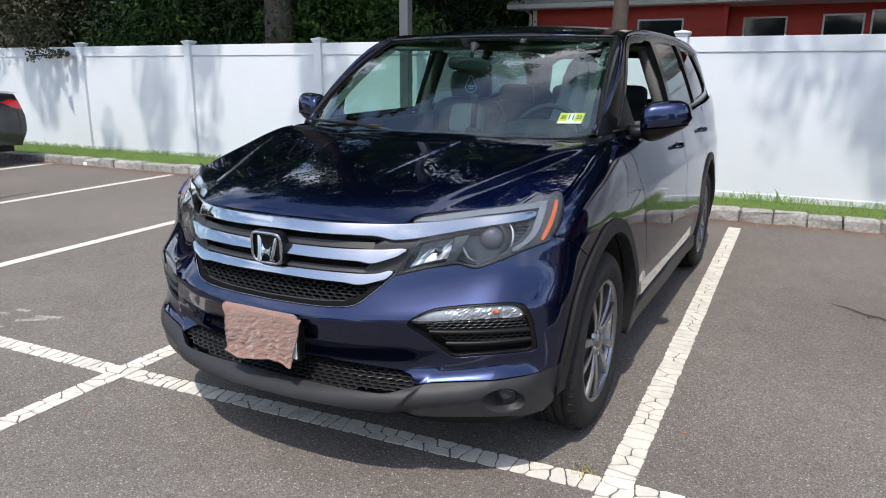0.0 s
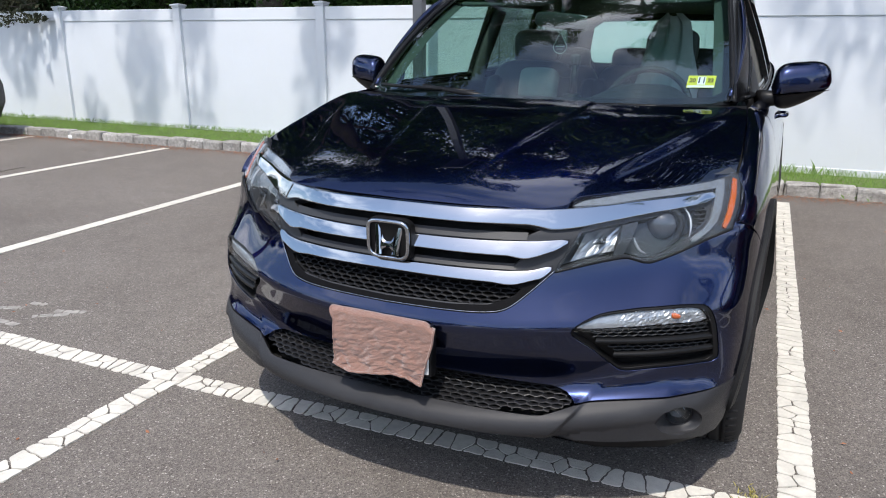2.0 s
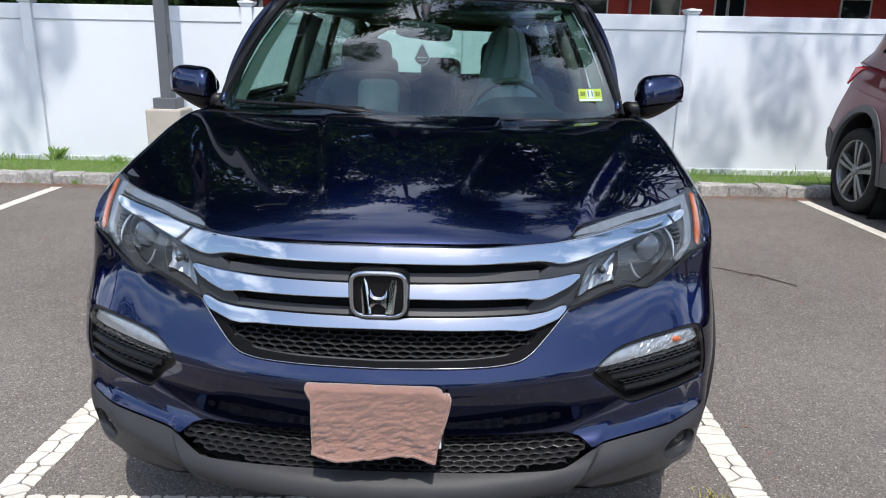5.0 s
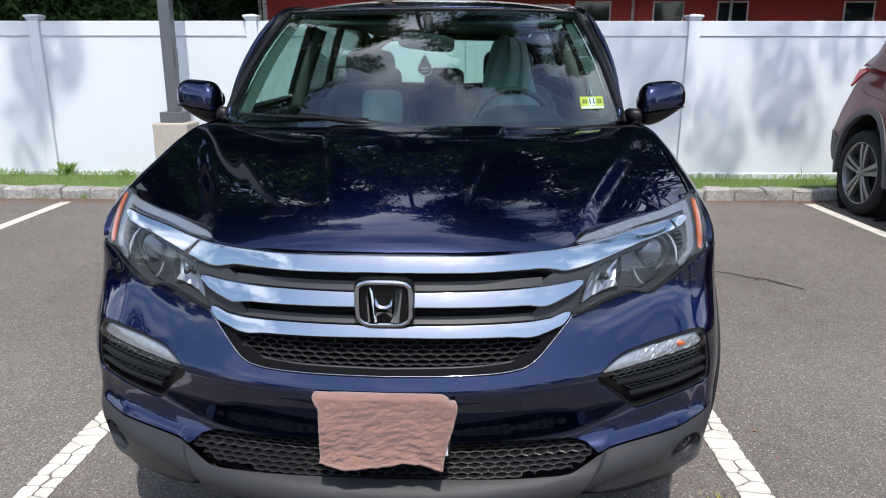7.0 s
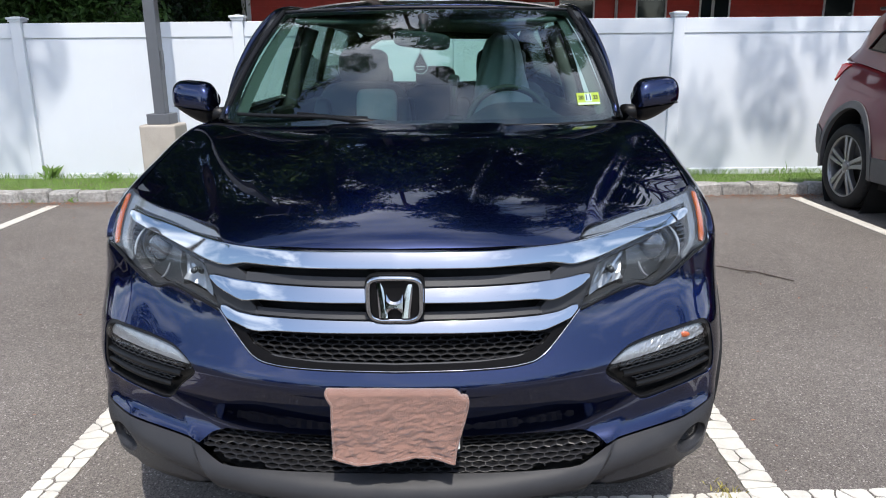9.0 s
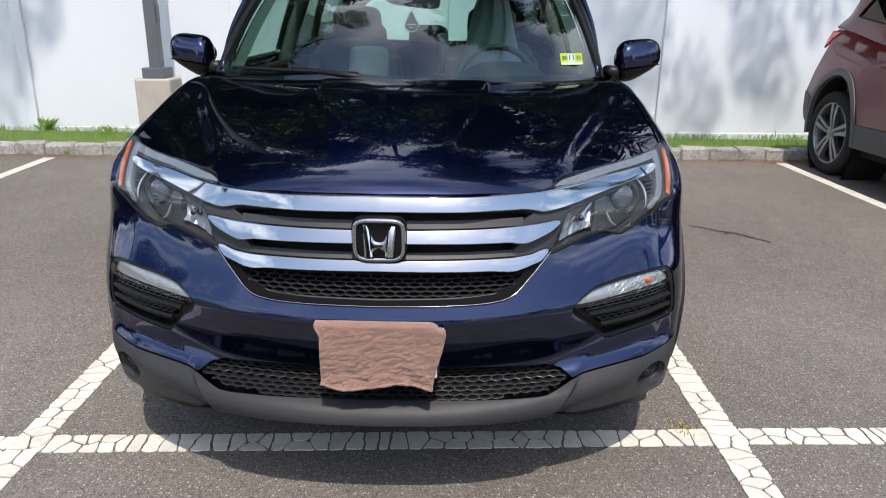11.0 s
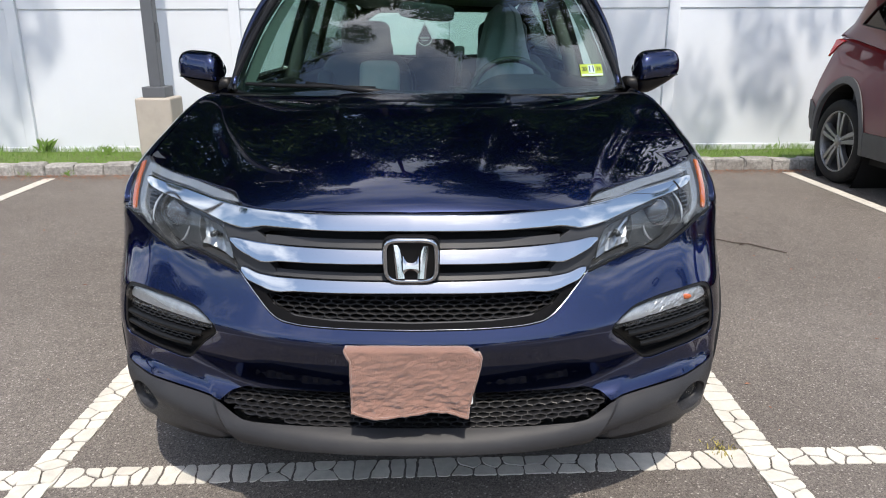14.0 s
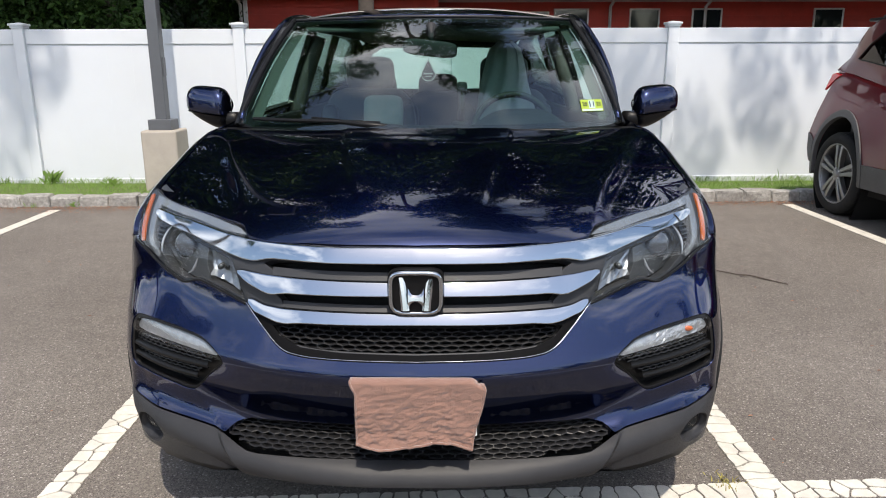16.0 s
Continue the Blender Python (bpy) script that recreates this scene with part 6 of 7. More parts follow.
    part("windscreen_moulding", bm, BLACK_PLASTIC, car, "", True)
    bm = bmesh.new()
    rail = [cab(y, z - 0.006) for y, z in rounded([(1.30, 1.175), (1.45, 1.285), (1.62, 1.400), (1.77, 1.502), (1.90, 1.573), (2.05, 1.616), (2.35, 1.642), (2.9, 1.654), (3.5, 1.650), (4.2, 1.620), (4.55, 1.57)], False, 0.05)]
    tube(bm, rail, [mix(0.008, 0.012, smooth(0, 12, i)) for i in range(len(rail))], 12)
    part("cant_rail", bm, PAINT, car, "dark blue rail beside the roof", True)
    # door mirror
    mir = new("door_mirror")
    mir.parent = car
    mc = Vector((s * 1.010, 1.645, 1.205))

    def shell(u, v, lo, hi):
        a = 2 * math.pi * u
        t = mix(-1, 1, v)
        taper = math.sqrt(max(0.0, 1 - abs(t) ** (5.0 if t < 0 else 3.6)))
        h = 0.090 * (1.0 - 0.04 * t) * taper
        dp = 0.085 * (1.0 - 0.15 * t) * taper
        c, sn = math.cos(a), math.sin(a)
        x = t * 0.110
        y = dp * math.copysign(abs(c) ** 0.8, c)
        if y > 0:
            y *= 0.55
        z = h * math.copysign(abs(sn) ** 0.6, sn)
        if sn < 0:
            z *= 1.0 - 0.50 * smooth(-0.5, 1.0, t)
        z = min(hi, max(lo, z))
        return (mc.x + s * x, mc.y + y + 0.03 * t, mc.z + z + 0.012 * t)
    grid_mesh("cap", 40, 22, lambda u, v: shell(u, v, -0.026, 1), PAINT, mir, "dark blue upper mirror cap", True, flip=s < 0)
    grid_mesh("lower_shell", 40, 22, lambda u, v: tuple(Vector(shell(u, v, -1, -0.0305)) * 1.0), BLACK_PLASTIC, mir, "black lower mirror shell", True, flip=s < 0)
    bm = bmesh.new()
    tube(bm, [(s * 0.86, 1.56, 1.150), (s * 0.92, 1.60, 1.150), (s * 0.98, 1.63, 1.165), (s * 1.02, 1.645, 1.175)], [0.035, 0.03, 0.028, 0.03], 12)
    bmesh.ops.scale(bm, vec=(1, 1, 1), verts=bm.verts)
    part("arm", bm, BLACK_PLASTIC, mir, "", True)
    bm = bmesh.new()
    bmesh.ops.create_circle(bm, cap_ends=True, segments=32, radius=1.0, matrix=Matrix.Translation(mc + Vector((0, 0.048, 0.004))) @ pose(0, 0, 0, -90, 0, 0) @ Matrix.Diagonal((0.095, 0.065, 1, 1)))
    part("mirror_glass", bm, MIRROR, mir)
    panel("mirror_sail", [(1.50, 1.160), (1.545, 1.20), (1.665, 1.31), (1.70, 1.166)], [], cab, 0.03, BLACK_PLASTIC, mir, 0.02, 0.004, flip=fl)

# glass, roof, tail
panel("windscreen", both(rounded([(0, 1.0), (.99, 1.0), (1.0, .5), (1.0, .03), (.9, 0), (0, 0)], False, 0.04, soft=False)), [], screen_form, 0.06, WINDSCREEN, car, label="green-tinted windscreen")
band_out, band_in = both(rounded([(0, 1.0), (.995, 1.0), (1.0, .5), (1.0, 0), (0, 0)], False, 0.03, soft=False)), both(rounded([(0, .955), (.9, .95), (.955, .93), (.965, .5), (.955, .08), (.90, .045), (0, .05)], False, 0.03, soft=False))
panel("screen_border", band_out, [band_in], screen_form, 0.04, BLACK_PLASTIC, car, 0.0, -0.006, label="black ceramic border of the windscreen")
roof_edge = rounded([(0, 1.86), (.35, 1.888), (.60, 1.955), (.662, 1.982), (.70, 2.06), (.701, 2.5), (.701, 3.4), (.68, 4.2), (.655, 4.72), (.4, 4.80), (0, 4.82)], False, 0.03, soft=False)
panel("roof", both(roof_edge), [], roof_form, 0.035, PAINT, car, 0.02, label="dark blue roof")
panel("headliner", both([(0, 1.90), (.60, 1.99), (.66, 2.1), (.66, 4.2), (.60, 4.6), (0, 4.65)]), [], roof_form, 0.1, HEADLINER, car, 0.0, -0.05)
bm = bmesh.new()
tube(bm, [Vector(screen_form(x, 1.0)) + Vector((0, 0.0, 0.004)) for x in np.linspace(-1, 1, 30)], 0.005, 6)
part("windscreen_top_moulding", bm, GRILLE_GREY, car, "", True)


def tail_form(x, z):
    y = 4.84 - 0.10 * abs(x / 0.9) ** 2.5 - 0.20 * smooth(1.15, 1.75, z) - 0.03 * smooth(0.6, 0.3, z)
    return (x, y, z)


rear_glass = both(rounded([(0, 1.56), (.50, 1.55), (.585, 1.50), (.64, 1.26), (.60, 1.20), (0, 1.19)], False, 0.03, soft=False))
panel("tailgate", both(rounded([(0, 1.64), (.60, 1.62), (.66, 1.56), (.78, 1.25), (.85, 1.1), (.88, .8), (.88, .40), (.7, .32), (0, .30)], False, 0.04, soft=False)), [rear_glass], tail_form, 0.05, PAINT, car, 0.03, flip=True)
panel("rear_window", rear_glass, [], tail_form, 0.08, SIDE_GLASS, car, 0.0, -0.01, flip=True)
for s in (1, -1):
    panel("tail_lamp", [(s * .62, .98), (s * .86, .98), (s * .80, 1.18), (s * .68, 1.18)][::s], [], tail_form, 0.06, RED_LENS, car, 0.02, 0.012, flip=True, label="red tail lamp")
bm = bmesh.new()
box(bm, -.80, .80, .50, 4.7, .25, .33, 0.02)
part("underbody", bm, BLACK_VOID, car)
grid_mesh("splash_shield", 41, 5, lambda u, v: (lambda p: (p[0] * 0.97, mix(p[1] + 0.03, 0.75, v), mix(0.318, 0.29, v)))(fascia(mix(-fu(.86, .33), fu(.86, .33), u), 0.33, 0.0)), BLACK_VOID, car)
bm = bmesh.new()
box(bm, -.56, .56, .40, .44, .26, .84, 0.0)
part("radiator_support", bm, BLACK_VOID, car)

# wheels
w0 = make_wheel("wheel", car)
w0.matrix_basis = pose(0.838, WHEEL_Y, WHEEL_Z)
for x, y in ((0.838, REAR_Y), (-0.838, WHEEL_Y), (-0.838, REAR_Y)):
    copy_thing(w0, pose(x, y, WHEEL_Z, 0 if x > 0 else 37, 0, 0 if x > 0 else 180))

# wipers
for pts in ([(-.70, 1.235, 1.176), (-.55, 1.165, 1.174), (-.36, 1.115, 1.172), (-.18, 1.085, 1.168)], [(-.02, 1.055, 1.130), (.20, 1.060, 1.132), (.42, 1.106, 1.134), (.62, 1.170, 1.137)]):
    wiper = new("wiper")
    wiper.parent = car
    bm = bmesh.new()
    tube(bm, pts, 0.008, 6)
    part("blade", bm, BLACK_PLASTIC, wiper, "", True)
    bm = bmesh.new()
    x0 = pts[-1]
    tube(bm, [(x0[0] + 0.08, x0[1] - 0.015, x0[2] - 0.02), (x0[0] - 0.05, x0[1] - 0.01, x0[2] - 0.006), (pts[1][0] + 0.1, pts[1][1] - 0.012, pts[1][2] + 0.008)], [0.014, 0.011, 0.007], 8)
    part("arm", bm, BLACK_PLASTIC, wiper, "", True)


# ---- inside the SUV ----
def rounded_block(bm, centre, size, power=0.35, segs=20, rings=12, m=None):
    """A cushion: a box with very soft edges."""
    first = len(bm.verts)
    verts = []
    for j in range(rings + 1):
        b = math.pi * (j / rings - 0.5)
        row = []
        for i in range(segs):
            a = 2 * math.pi * i / segs
            def sp(v):
                return math.copysign(abs(v) ** power, v)
            p = Vector((sp(math.cos(b)) * sp(math.cos(a)) * size[0] / 2, sp(math.cos(b)) * sp(math.sin(a)) * size[1] / 2, sp(math.sin(b)) * size[2] / 2))
            row.append(bm.verts.new((m @ p if m else p) + Vector(centre)))
        verts.append(row)
    for p, q in zip(verts, verts[1:]):
        for i in range(segs):
            bm.faces.new((p[i], p[(i + 1) % segs], q[(i + 1) % segs], q[i]))
    bm.faces.new(verts[0][::-1])
    bm.faces.new(verts[-1])
    return bm


def dash(u, v):
    x = mix(-0.80, 0.80, u)
    y0 = 1.05 + 0.265 * (x / 0.78) ** 2
    hump = 0.085 * math.exp(-((x - 0.40) / 0.19) ** 4)
    prof = [(0.0, 1.115), (0.18, 1.118), (0.36, 1.118 + hump * 0.7), (0.52, 1.108 + hump), (0.58, 1.08 + hump), (0.60, 1.02), (0.60, 0.75), (0.56, 0.5)]
    t = v * (len(prof) - 1)
    i = min(len(prof) - 2, int(t))
    f = t - i
    return (x, y0 + mix(prof[i][0], prof[i + 1][0], f) * (1 - 0.35 * (x / 0.8) ** 2), mix(prof[i][1], prof[i + 1][1], f))


grid_mesh("dashboard", 60, 29, dash, INTERIOR, car, "black soft plastic dashboard")
wheel_in = new("steering_wheel")
wheel_in.parent = car
m = Matrix.Translation((0.385, 1.77, 1.075)) @ Matrix.Rotation(radians(-24), 4, "X")
bm = bmesh.new()
tube(bm, [m @ Vector((0.188 * math.cos(a), 0, 0.188 * math.sin(a))) for a in np.linspace(0, 2 * math.pi, 49)[:-1]], 0.0155, 10, True)
part("rim", bm, INTERIOR, wheel_in, "black leather steering wheel rim", True)
bm = bmesh.new()
rounded_block(bm, m @ Vector((0, 0, -0.01)), (0.18, 0.06, 0.14), 0.5)
for a in (0, 180, 270):
    c, s = math.cos(radians(a)), math.sin(radians(a))
    tube(bm, [m @ Vector((0.06 * c, 0, 0.06 * s)), m @ Vector((0.18 * c, 0, 0.18 * s))], 0.02, 8)
part("hub", bm, INTERIOR, wheel_in, "", True)


def seat(x, y, cover, top, name="front_seat", width=0.50, rest=True):
    root = new(name)
    root.parent = car
    bm = bmesh.new()
    rounded_block(bm, (x, y - 0.22, 0.66), (width, 0.54, 0.18), 0.45)
    part("cushion", bm, cover, root, "", True)
    bm = bmesh.new()
    tilt = Matrix.Rotation(radians(-16), 4, "X")
    rounded_block(bm, (x, y + 0.05, 0.98), (width, 0.16, top - 0.66), 0.45, m=tilt)
    rounded_block(bm, (x - width * 0.42, y - 0.01, 0.95), (0.10, 0.20, top - 0.78), 0.5, m=tilt)
    rounded_block(bm, (x + width * 0.42, y - 0.01, 0.95), (0.10, 0.20, top - 0.78), 0.5, m=tilt)
    part("backrest", bm, cover, root, "", True)
    if rest:
        bm = bmesh.new()
        rounded_block(bm, (x, y + 0.14, top + 0.10), (0.27, 0.12, 0.19), 0.5)
        part("headrest", bm, LEATHER, root, "black headrest", True)
        bm = bmesh.new()
        for d in (-0.06, 0.06):
            tube(bm, [(x + d, y + 0.13, top - 0.08), (x + d, y + 0.14, top + 0.04)], 0.007, 6)
        part("headrest_posts", bm, SATIN, root)
    return root


seat(-0.36, 2.30, LEATHER, 1.24)
drv = seat(0.385, 2.30, LEATHER, 1.24)
# loose pale cover drawn over the driver's seat


def cover_form(u, v):
    z = mix(0.72, 1.503, v)
    hw = float(np.interp(z, [.72, 1.0, 1.16, 1.37, 1.46, 1.503], [.26, .21, .155, .108, .085, .035]))
    a = mix(-0.95, 0.95, u) * math.pi / 2
    fold = 0.010 * math.sin(u * 26 + 3 * math.sin(v * 5)) * (0.4 + v)
    yb = mix(2.14, 2.385, v)
    return (0.385 + hw * math.sin(a) * 1.02 + fold * 0.5, yb - 0.09 * math.cos(a) + 0.06 * (1 - math.cos(a)) + fold, z + 0.01 * math.sin(u * 9))


grid_mesh("seat_cover", 60, 40, cover_form, SEAT_COVER, car, "loose pale grey cloth over the driver's seat")
for x in (-0.42, 0.0, 0.42):
    seat(x, 3.25, LEATHER, 1.14, "rear_seat", 0.42)
bm = bmesh.new()
rounded_block(bm, (-0.268, 2.19, 1.14), (0.21, 0.10, 0.18), 0.4, m=Matrix.Rotation(radians(-16), 4, "X"))
part("seat_pad", bm, SEAT_COVER, car, "pale grey pad on the passenger seat", True)
# rear-view mirror, sun visors, console
rv = new("rear_view_mirror")
rv.parent = car
bm = bmesh.new()
rounded_block(bm, (-0.005, 1.66, 1.455), (0.245, 0.045, 0.072), 0.5, m=Matrix.Rotation(radians(6), 4, "Y"))
part("housing", bm, INTERIOR, rv, "", True)
bm = bmesh.new()
tube(bm, [(0, 1.665, 1.48), (0, 1.69, 1.53), (0, 1.71, 1.555)], [0.012, 0.012, 0.025], 8)
part("stalk", bm, INTERIOR, rv, "", True)
for x in (-0.36, 0.36):
    bm = bmesh.new()
    rounded_block(bm, (x, 1.97, 1.565), (0.50, 0.20, 0.02), 0.3, m=Matrix.Rotation(radians(14), 4, "X"))
    part("sun_visor", bm, HEADLINER, car, "", True)
bm = bmesh.new()
box(bm, -0.06, 0.06, 1.98, 2.2, 1.575, 1.615, 0.01)
part("overhead_console", bm, HEADLINER, car)
# hanging air freshener: a black drop with plain light bars
fresh = new("air_freshener")
fresh.parent = car
DROP_AT = Vector((-0.015, 1.70, 1.345))
bm = bmesh.new()
outline = []
for k in range(36):
    a = 2 * math.pi * k / 36
    r = 0.034
    x, z = r * math.sin(a) * (1 - 0.45 * max(0, math.cos(a))), r * math.cos(a) * (1.0 + 0.75 * max(0, math.cos(a)) ** 2)
    outline.append((x, z))
lo = [bm.verts.new((DROP_AT.x + x, DROP_AT.y, DROP_AT.z + z)) for x, z in outline]
hi = [bm.verts.new((DROP_AT.x + x, DROP_AT.y + 0.003, DROP_AT.z + z)) for x, z in outline]
bm.faces.new(lo)
bm.faces.new(hi[::-1])
for i in range(36):
    bm.faces.new((lo[i], hi[i], hi[(i + 1) % 36], lo[(i + 1) % 36]))
part("drop_tag", bm, INTERIOR, fresh, "black drop-shaped tag")
bm = bmesh.new()
tube(bm, [(DROP_AT.x + x * 0.94, DROP_AT.y - 0.001, DROP_AT.z + z * 0.94) for x, z in outline], 0.0016, 5, True)
tube(bm, [DROP_AT + Vector((-.02, -.0012, 0.0)), DROP_AT + Vector((.02, -.0012, 0.0))], 0.003, 5)
tube(bm, [DROP_AT + Vector((-.014, -.0012, -0.012)), DROP_AT + Vector((.014, -.0012, -0.012))], 0.0015, 5)
part("printed_bars", bm, STICKER_W, fresh)
bm = bmesh.new()
tube(bm, [DROP_AT + Vector((0, 0, 0.058)), (0, 1.67, 1.46)], 0.001, 4)
part("string", bm, INTERIOR, fresh)
# phone holder on the dash
holder = new("phone_holder")
holder.parent = car
bm = bmesh.new()
lathe(bm, [(0.001, 0.015), (0.035, 0.012), (0.042, 0.0), (0.042, -0.02)], 24, "z", (0.13, 1.42, 1.14))
part("suction_base", bm, BLACK_PLASTIC, holder, "", True)
bm = bmesh.new()
tube(bm, [(0.13, 1.42, 1.15), (0.132, 1.425, 1.20), (0.135, 1.43, 1.27)], [0.018, 0.014, 0.016], 10)
part("arm", bm, BLACK_PLASTIC, holder, "", True)
bm = bmesh.new()
rounded_block(bm, (0.135, 1.425, 1.292), (0.045, 0.03, 0.045), 0.6)
part("clamp", bm, INTERIOR, holder, "", True)
# pillar trims and floor
for s in (1, -1):
    grid_mesh("pillar_trim", 6, 16, lambda u, v, s=s: tuple(Vector(screen_form(s * mix(0.965, 0.90, u), mix(0.03, 0.97, v))) + Vector((0, 0.03 + 0.05 * u, -0.012))), HEADLINER, car, "pale grey inner pillar trim")
    bm = bmesh.new()
    tube(bm, [Vector(cabin_side(s)(2.64, z)) - Vector((s * 0.06, 0, 0)) for z in (0.6, 1.1, 1.3, 1.55)], 0.045, 8)
    part("pillar_trim", bm, HEADLINER, car, "pale grey door pillar trim", True)
    bm = bmesh.new()
    box(bm, -0.02, 0.02, 1.55, 4.5, 0.35, 1.14, 0.02, Matrix.Translation((s * 0.80, 0, 0)))
    part("door_lining", bm, INTERIOR, car)
bm = bmesh.new()
box(bm, -.80, .80, 1.3, 4.7, 0.40, 0.46)
part("cabin_floor", bm, INTERIOR, car)
bm = bmesh.new()
box(bm, -.80, .80, 1.25, 1.32, 0.40, 1.12)
part("bulkhead", bm, INTERIOR, car)
bm = bmesh.new()
rounded_block(bm, (0, 2.0, 0.72), (0.26, 0.9, 0.45), 0.35)
part("centre_console", bm, INTERIOR, car, "", True)

# inspection sticker on the windscreen
def screen_at(x, z, lift=0.004):
    t = (z - 1.138) / 0.464
    for _ in range(12):
        s = x / mix(0.785, 0.672, t)
        t += (z - screen_form(s, t)[2]) / 0.464
    p = Vector(screen_form(s, t))
    return p + Vector((0.12, -0.5, 0.85)).normalized() * lift


sticker = new("inspection_sticker")
sticker.parent = car


def sticker_patch(name, x0, x1, z0, z1, lift, mat, label=""):
    return grid_mesh(name, 8, 5, lambda u, v: tuple(screen_at(mix(x0, x1, u) , mix(z0, z1, v), lift)), mat, sticker, label)


SX, SZ = 0.612, 1.197
sticker_patch("yellow_field", SX, SX + .096, SZ, SZ + .043, 0.003, STICKER_Y, "yellow-green printed sticker")
sticker_patch("white_field", SX + .034, SX + .062, SZ + .011, SZ + .039, 0.0036, STICKER_W)
sticker_patch("white_strip", SX + .002, SX + .094, SZ + .001, SZ + .008, 0.0036, STICKER_W)


def text_mesh(body, size):
    cu = bpy.data.curves.new("text", "FONT")
    cu.body, cu.size, cu.align_x, cu.align_y, cu.offset = body, size, "CENTER", "CENTER", 0.0007
    ob = new("text", cu)
    me = bpy.data.meshes.new_from_object(ob.evaluated_get(bpy.context.evaluated_depsgraph_get()))
    bpy.data.objects.remove(ob)
    return me


for body, dx, size, mat in (("20", .017, 0.021, INK_DARK), ("11", .048, 0.032, INK_BLUE), ("23", .079, 0.021, INK_DARK)):
    me = text_mesh(body, size)
    for v in me.vertices:
        v.co = screen_at(SX + dx + v.co.x, SZ + 0.0245 + v.co.y * 0.9, 0.0046)
    part_mesh("numeral", me, mat, sticker)

# ---- plate, and the cloth hung over it ----
plate = thing("licence_plate", "pale licence plate in a black frame, mostly covered", "plate")
plate.matrix_basis = CAR_POSE
bm = bmesh.new()
box(bm, -0.152, 0.153, -0.012, -0.006, 0.466, 0.606, 0.003)
part("plate", bm, PLATE, plate)
bm = bmesh.new()
box(bm, -0.158, 0.159, -0.006, 0.030, 0.458, 0.612, 0.004)
part("frame", bm, BLACK_PLASTIC, plate)


def cloth(u, v):
    # v = 0 at the folded top, 1 at the hanging hem
    w0, w1 = -0.166, 0.172
    x = mix(mix(w0, -0.150, smooth(0, .25, v)), mix(w1, 0.140, smooth(0, 1, v)), u)
    hem = 0.010 * math.sin(u * 5.2 + 0.6) + 0.012 * smooth(.72, .95, u) - 0.010 * smooth(0.12, 0.0, u)
    z = 0.622 - (0.176 + hem) * v - 0.016 * smooth(.9, 1, u) * (1 - v)
    n = Vector((x * 16, z * 22, 0.3))
    wr = 0.0055 * noise.noise(n) + 0.005 * noise.noise(Vector((x * 38 - z * 26, z * 70, 1.7))) + 0.003 * noise.noise(Vector((x * 75 - z * 70, z * 150, 5.0)))
    diag = 0.004 * max(0.0, math.sin(42 * (x * 0.62 + z * 0.8) + 5 * noise.noise(Vector((x * 9, z * 9, 2))))) * smooth(.25, .8, v)
    y = -0.019 - 0.006 * v - wr * (0.35 + 0.9 * v) - diag
    if v < 0.07:
        y += 0.016 * (1 - v / 0.07) ** 2
        x *= 1 - 0.03 * (1 - v / 0.07) ** 3
    if v > 0.93:
        y -= 0.006 * (v - 0.93) / 0.07
    return (x, y, z)


towel = thing("cloth", "crumpled brown microfibre cloth hanging over the licence plate", "cloth")
towel.matrix_basis = CAR_POSE
nu, nv = 150, 90
verts, faces = [], []
for j in range(nv):
    for i in range(nu):
        verts.append(cloth(i / (nu - 1), j / (nv - 1)))
back = len(verts)
for j in range(nv):
    for i in range(nu):
        x, y, z = verts[j * nu + i]
        verts.append((x * 0.995, y + 0.005, z + 0.001 * (j == nv - 1)))
for j in range(nv - 1):
    for i in range(nu - 1):
        k = j * nu + i
        faces.append((k, k + nu, k + nu + 1, k + 1))
        k += back
        faces.append((k, k + 1, k + nu + 1, k + nu))
edge = [i for i in range(nu)] + [j * nu + nu - 1 for j in range(1, nv)] + [(nv - 1) * nu + i for i in range(nu - 2, -1, -1)] + [j * nu for j in range(nv - 2, 0, -1)]
for a, b in zip(edge, edge[1:] + edge[:1]):
    faces.append((a, b, back + b, back + a))
part_mesh("cloth_sheet", mesh_of("cloth_sheet", verts, faces, True), TOWEL, towel)
bm = bmesh.new()
hem_pts = [cloth(i / 60, 0.985) for i in range(61)] + [cloth(1.0, 1 - j / 40) for j in range(1, 41)]
tube(bm, [Vector(p) + Vector((0, -0.001, 0)) for p in hem_pts], 0.0032, 6)
tube(bm, [Vector(cloth(0.0, j / 40)) for j in range(41)], 0.0028, 6)
part("stitched_hem", bm, TOWEL, towel, "", True)


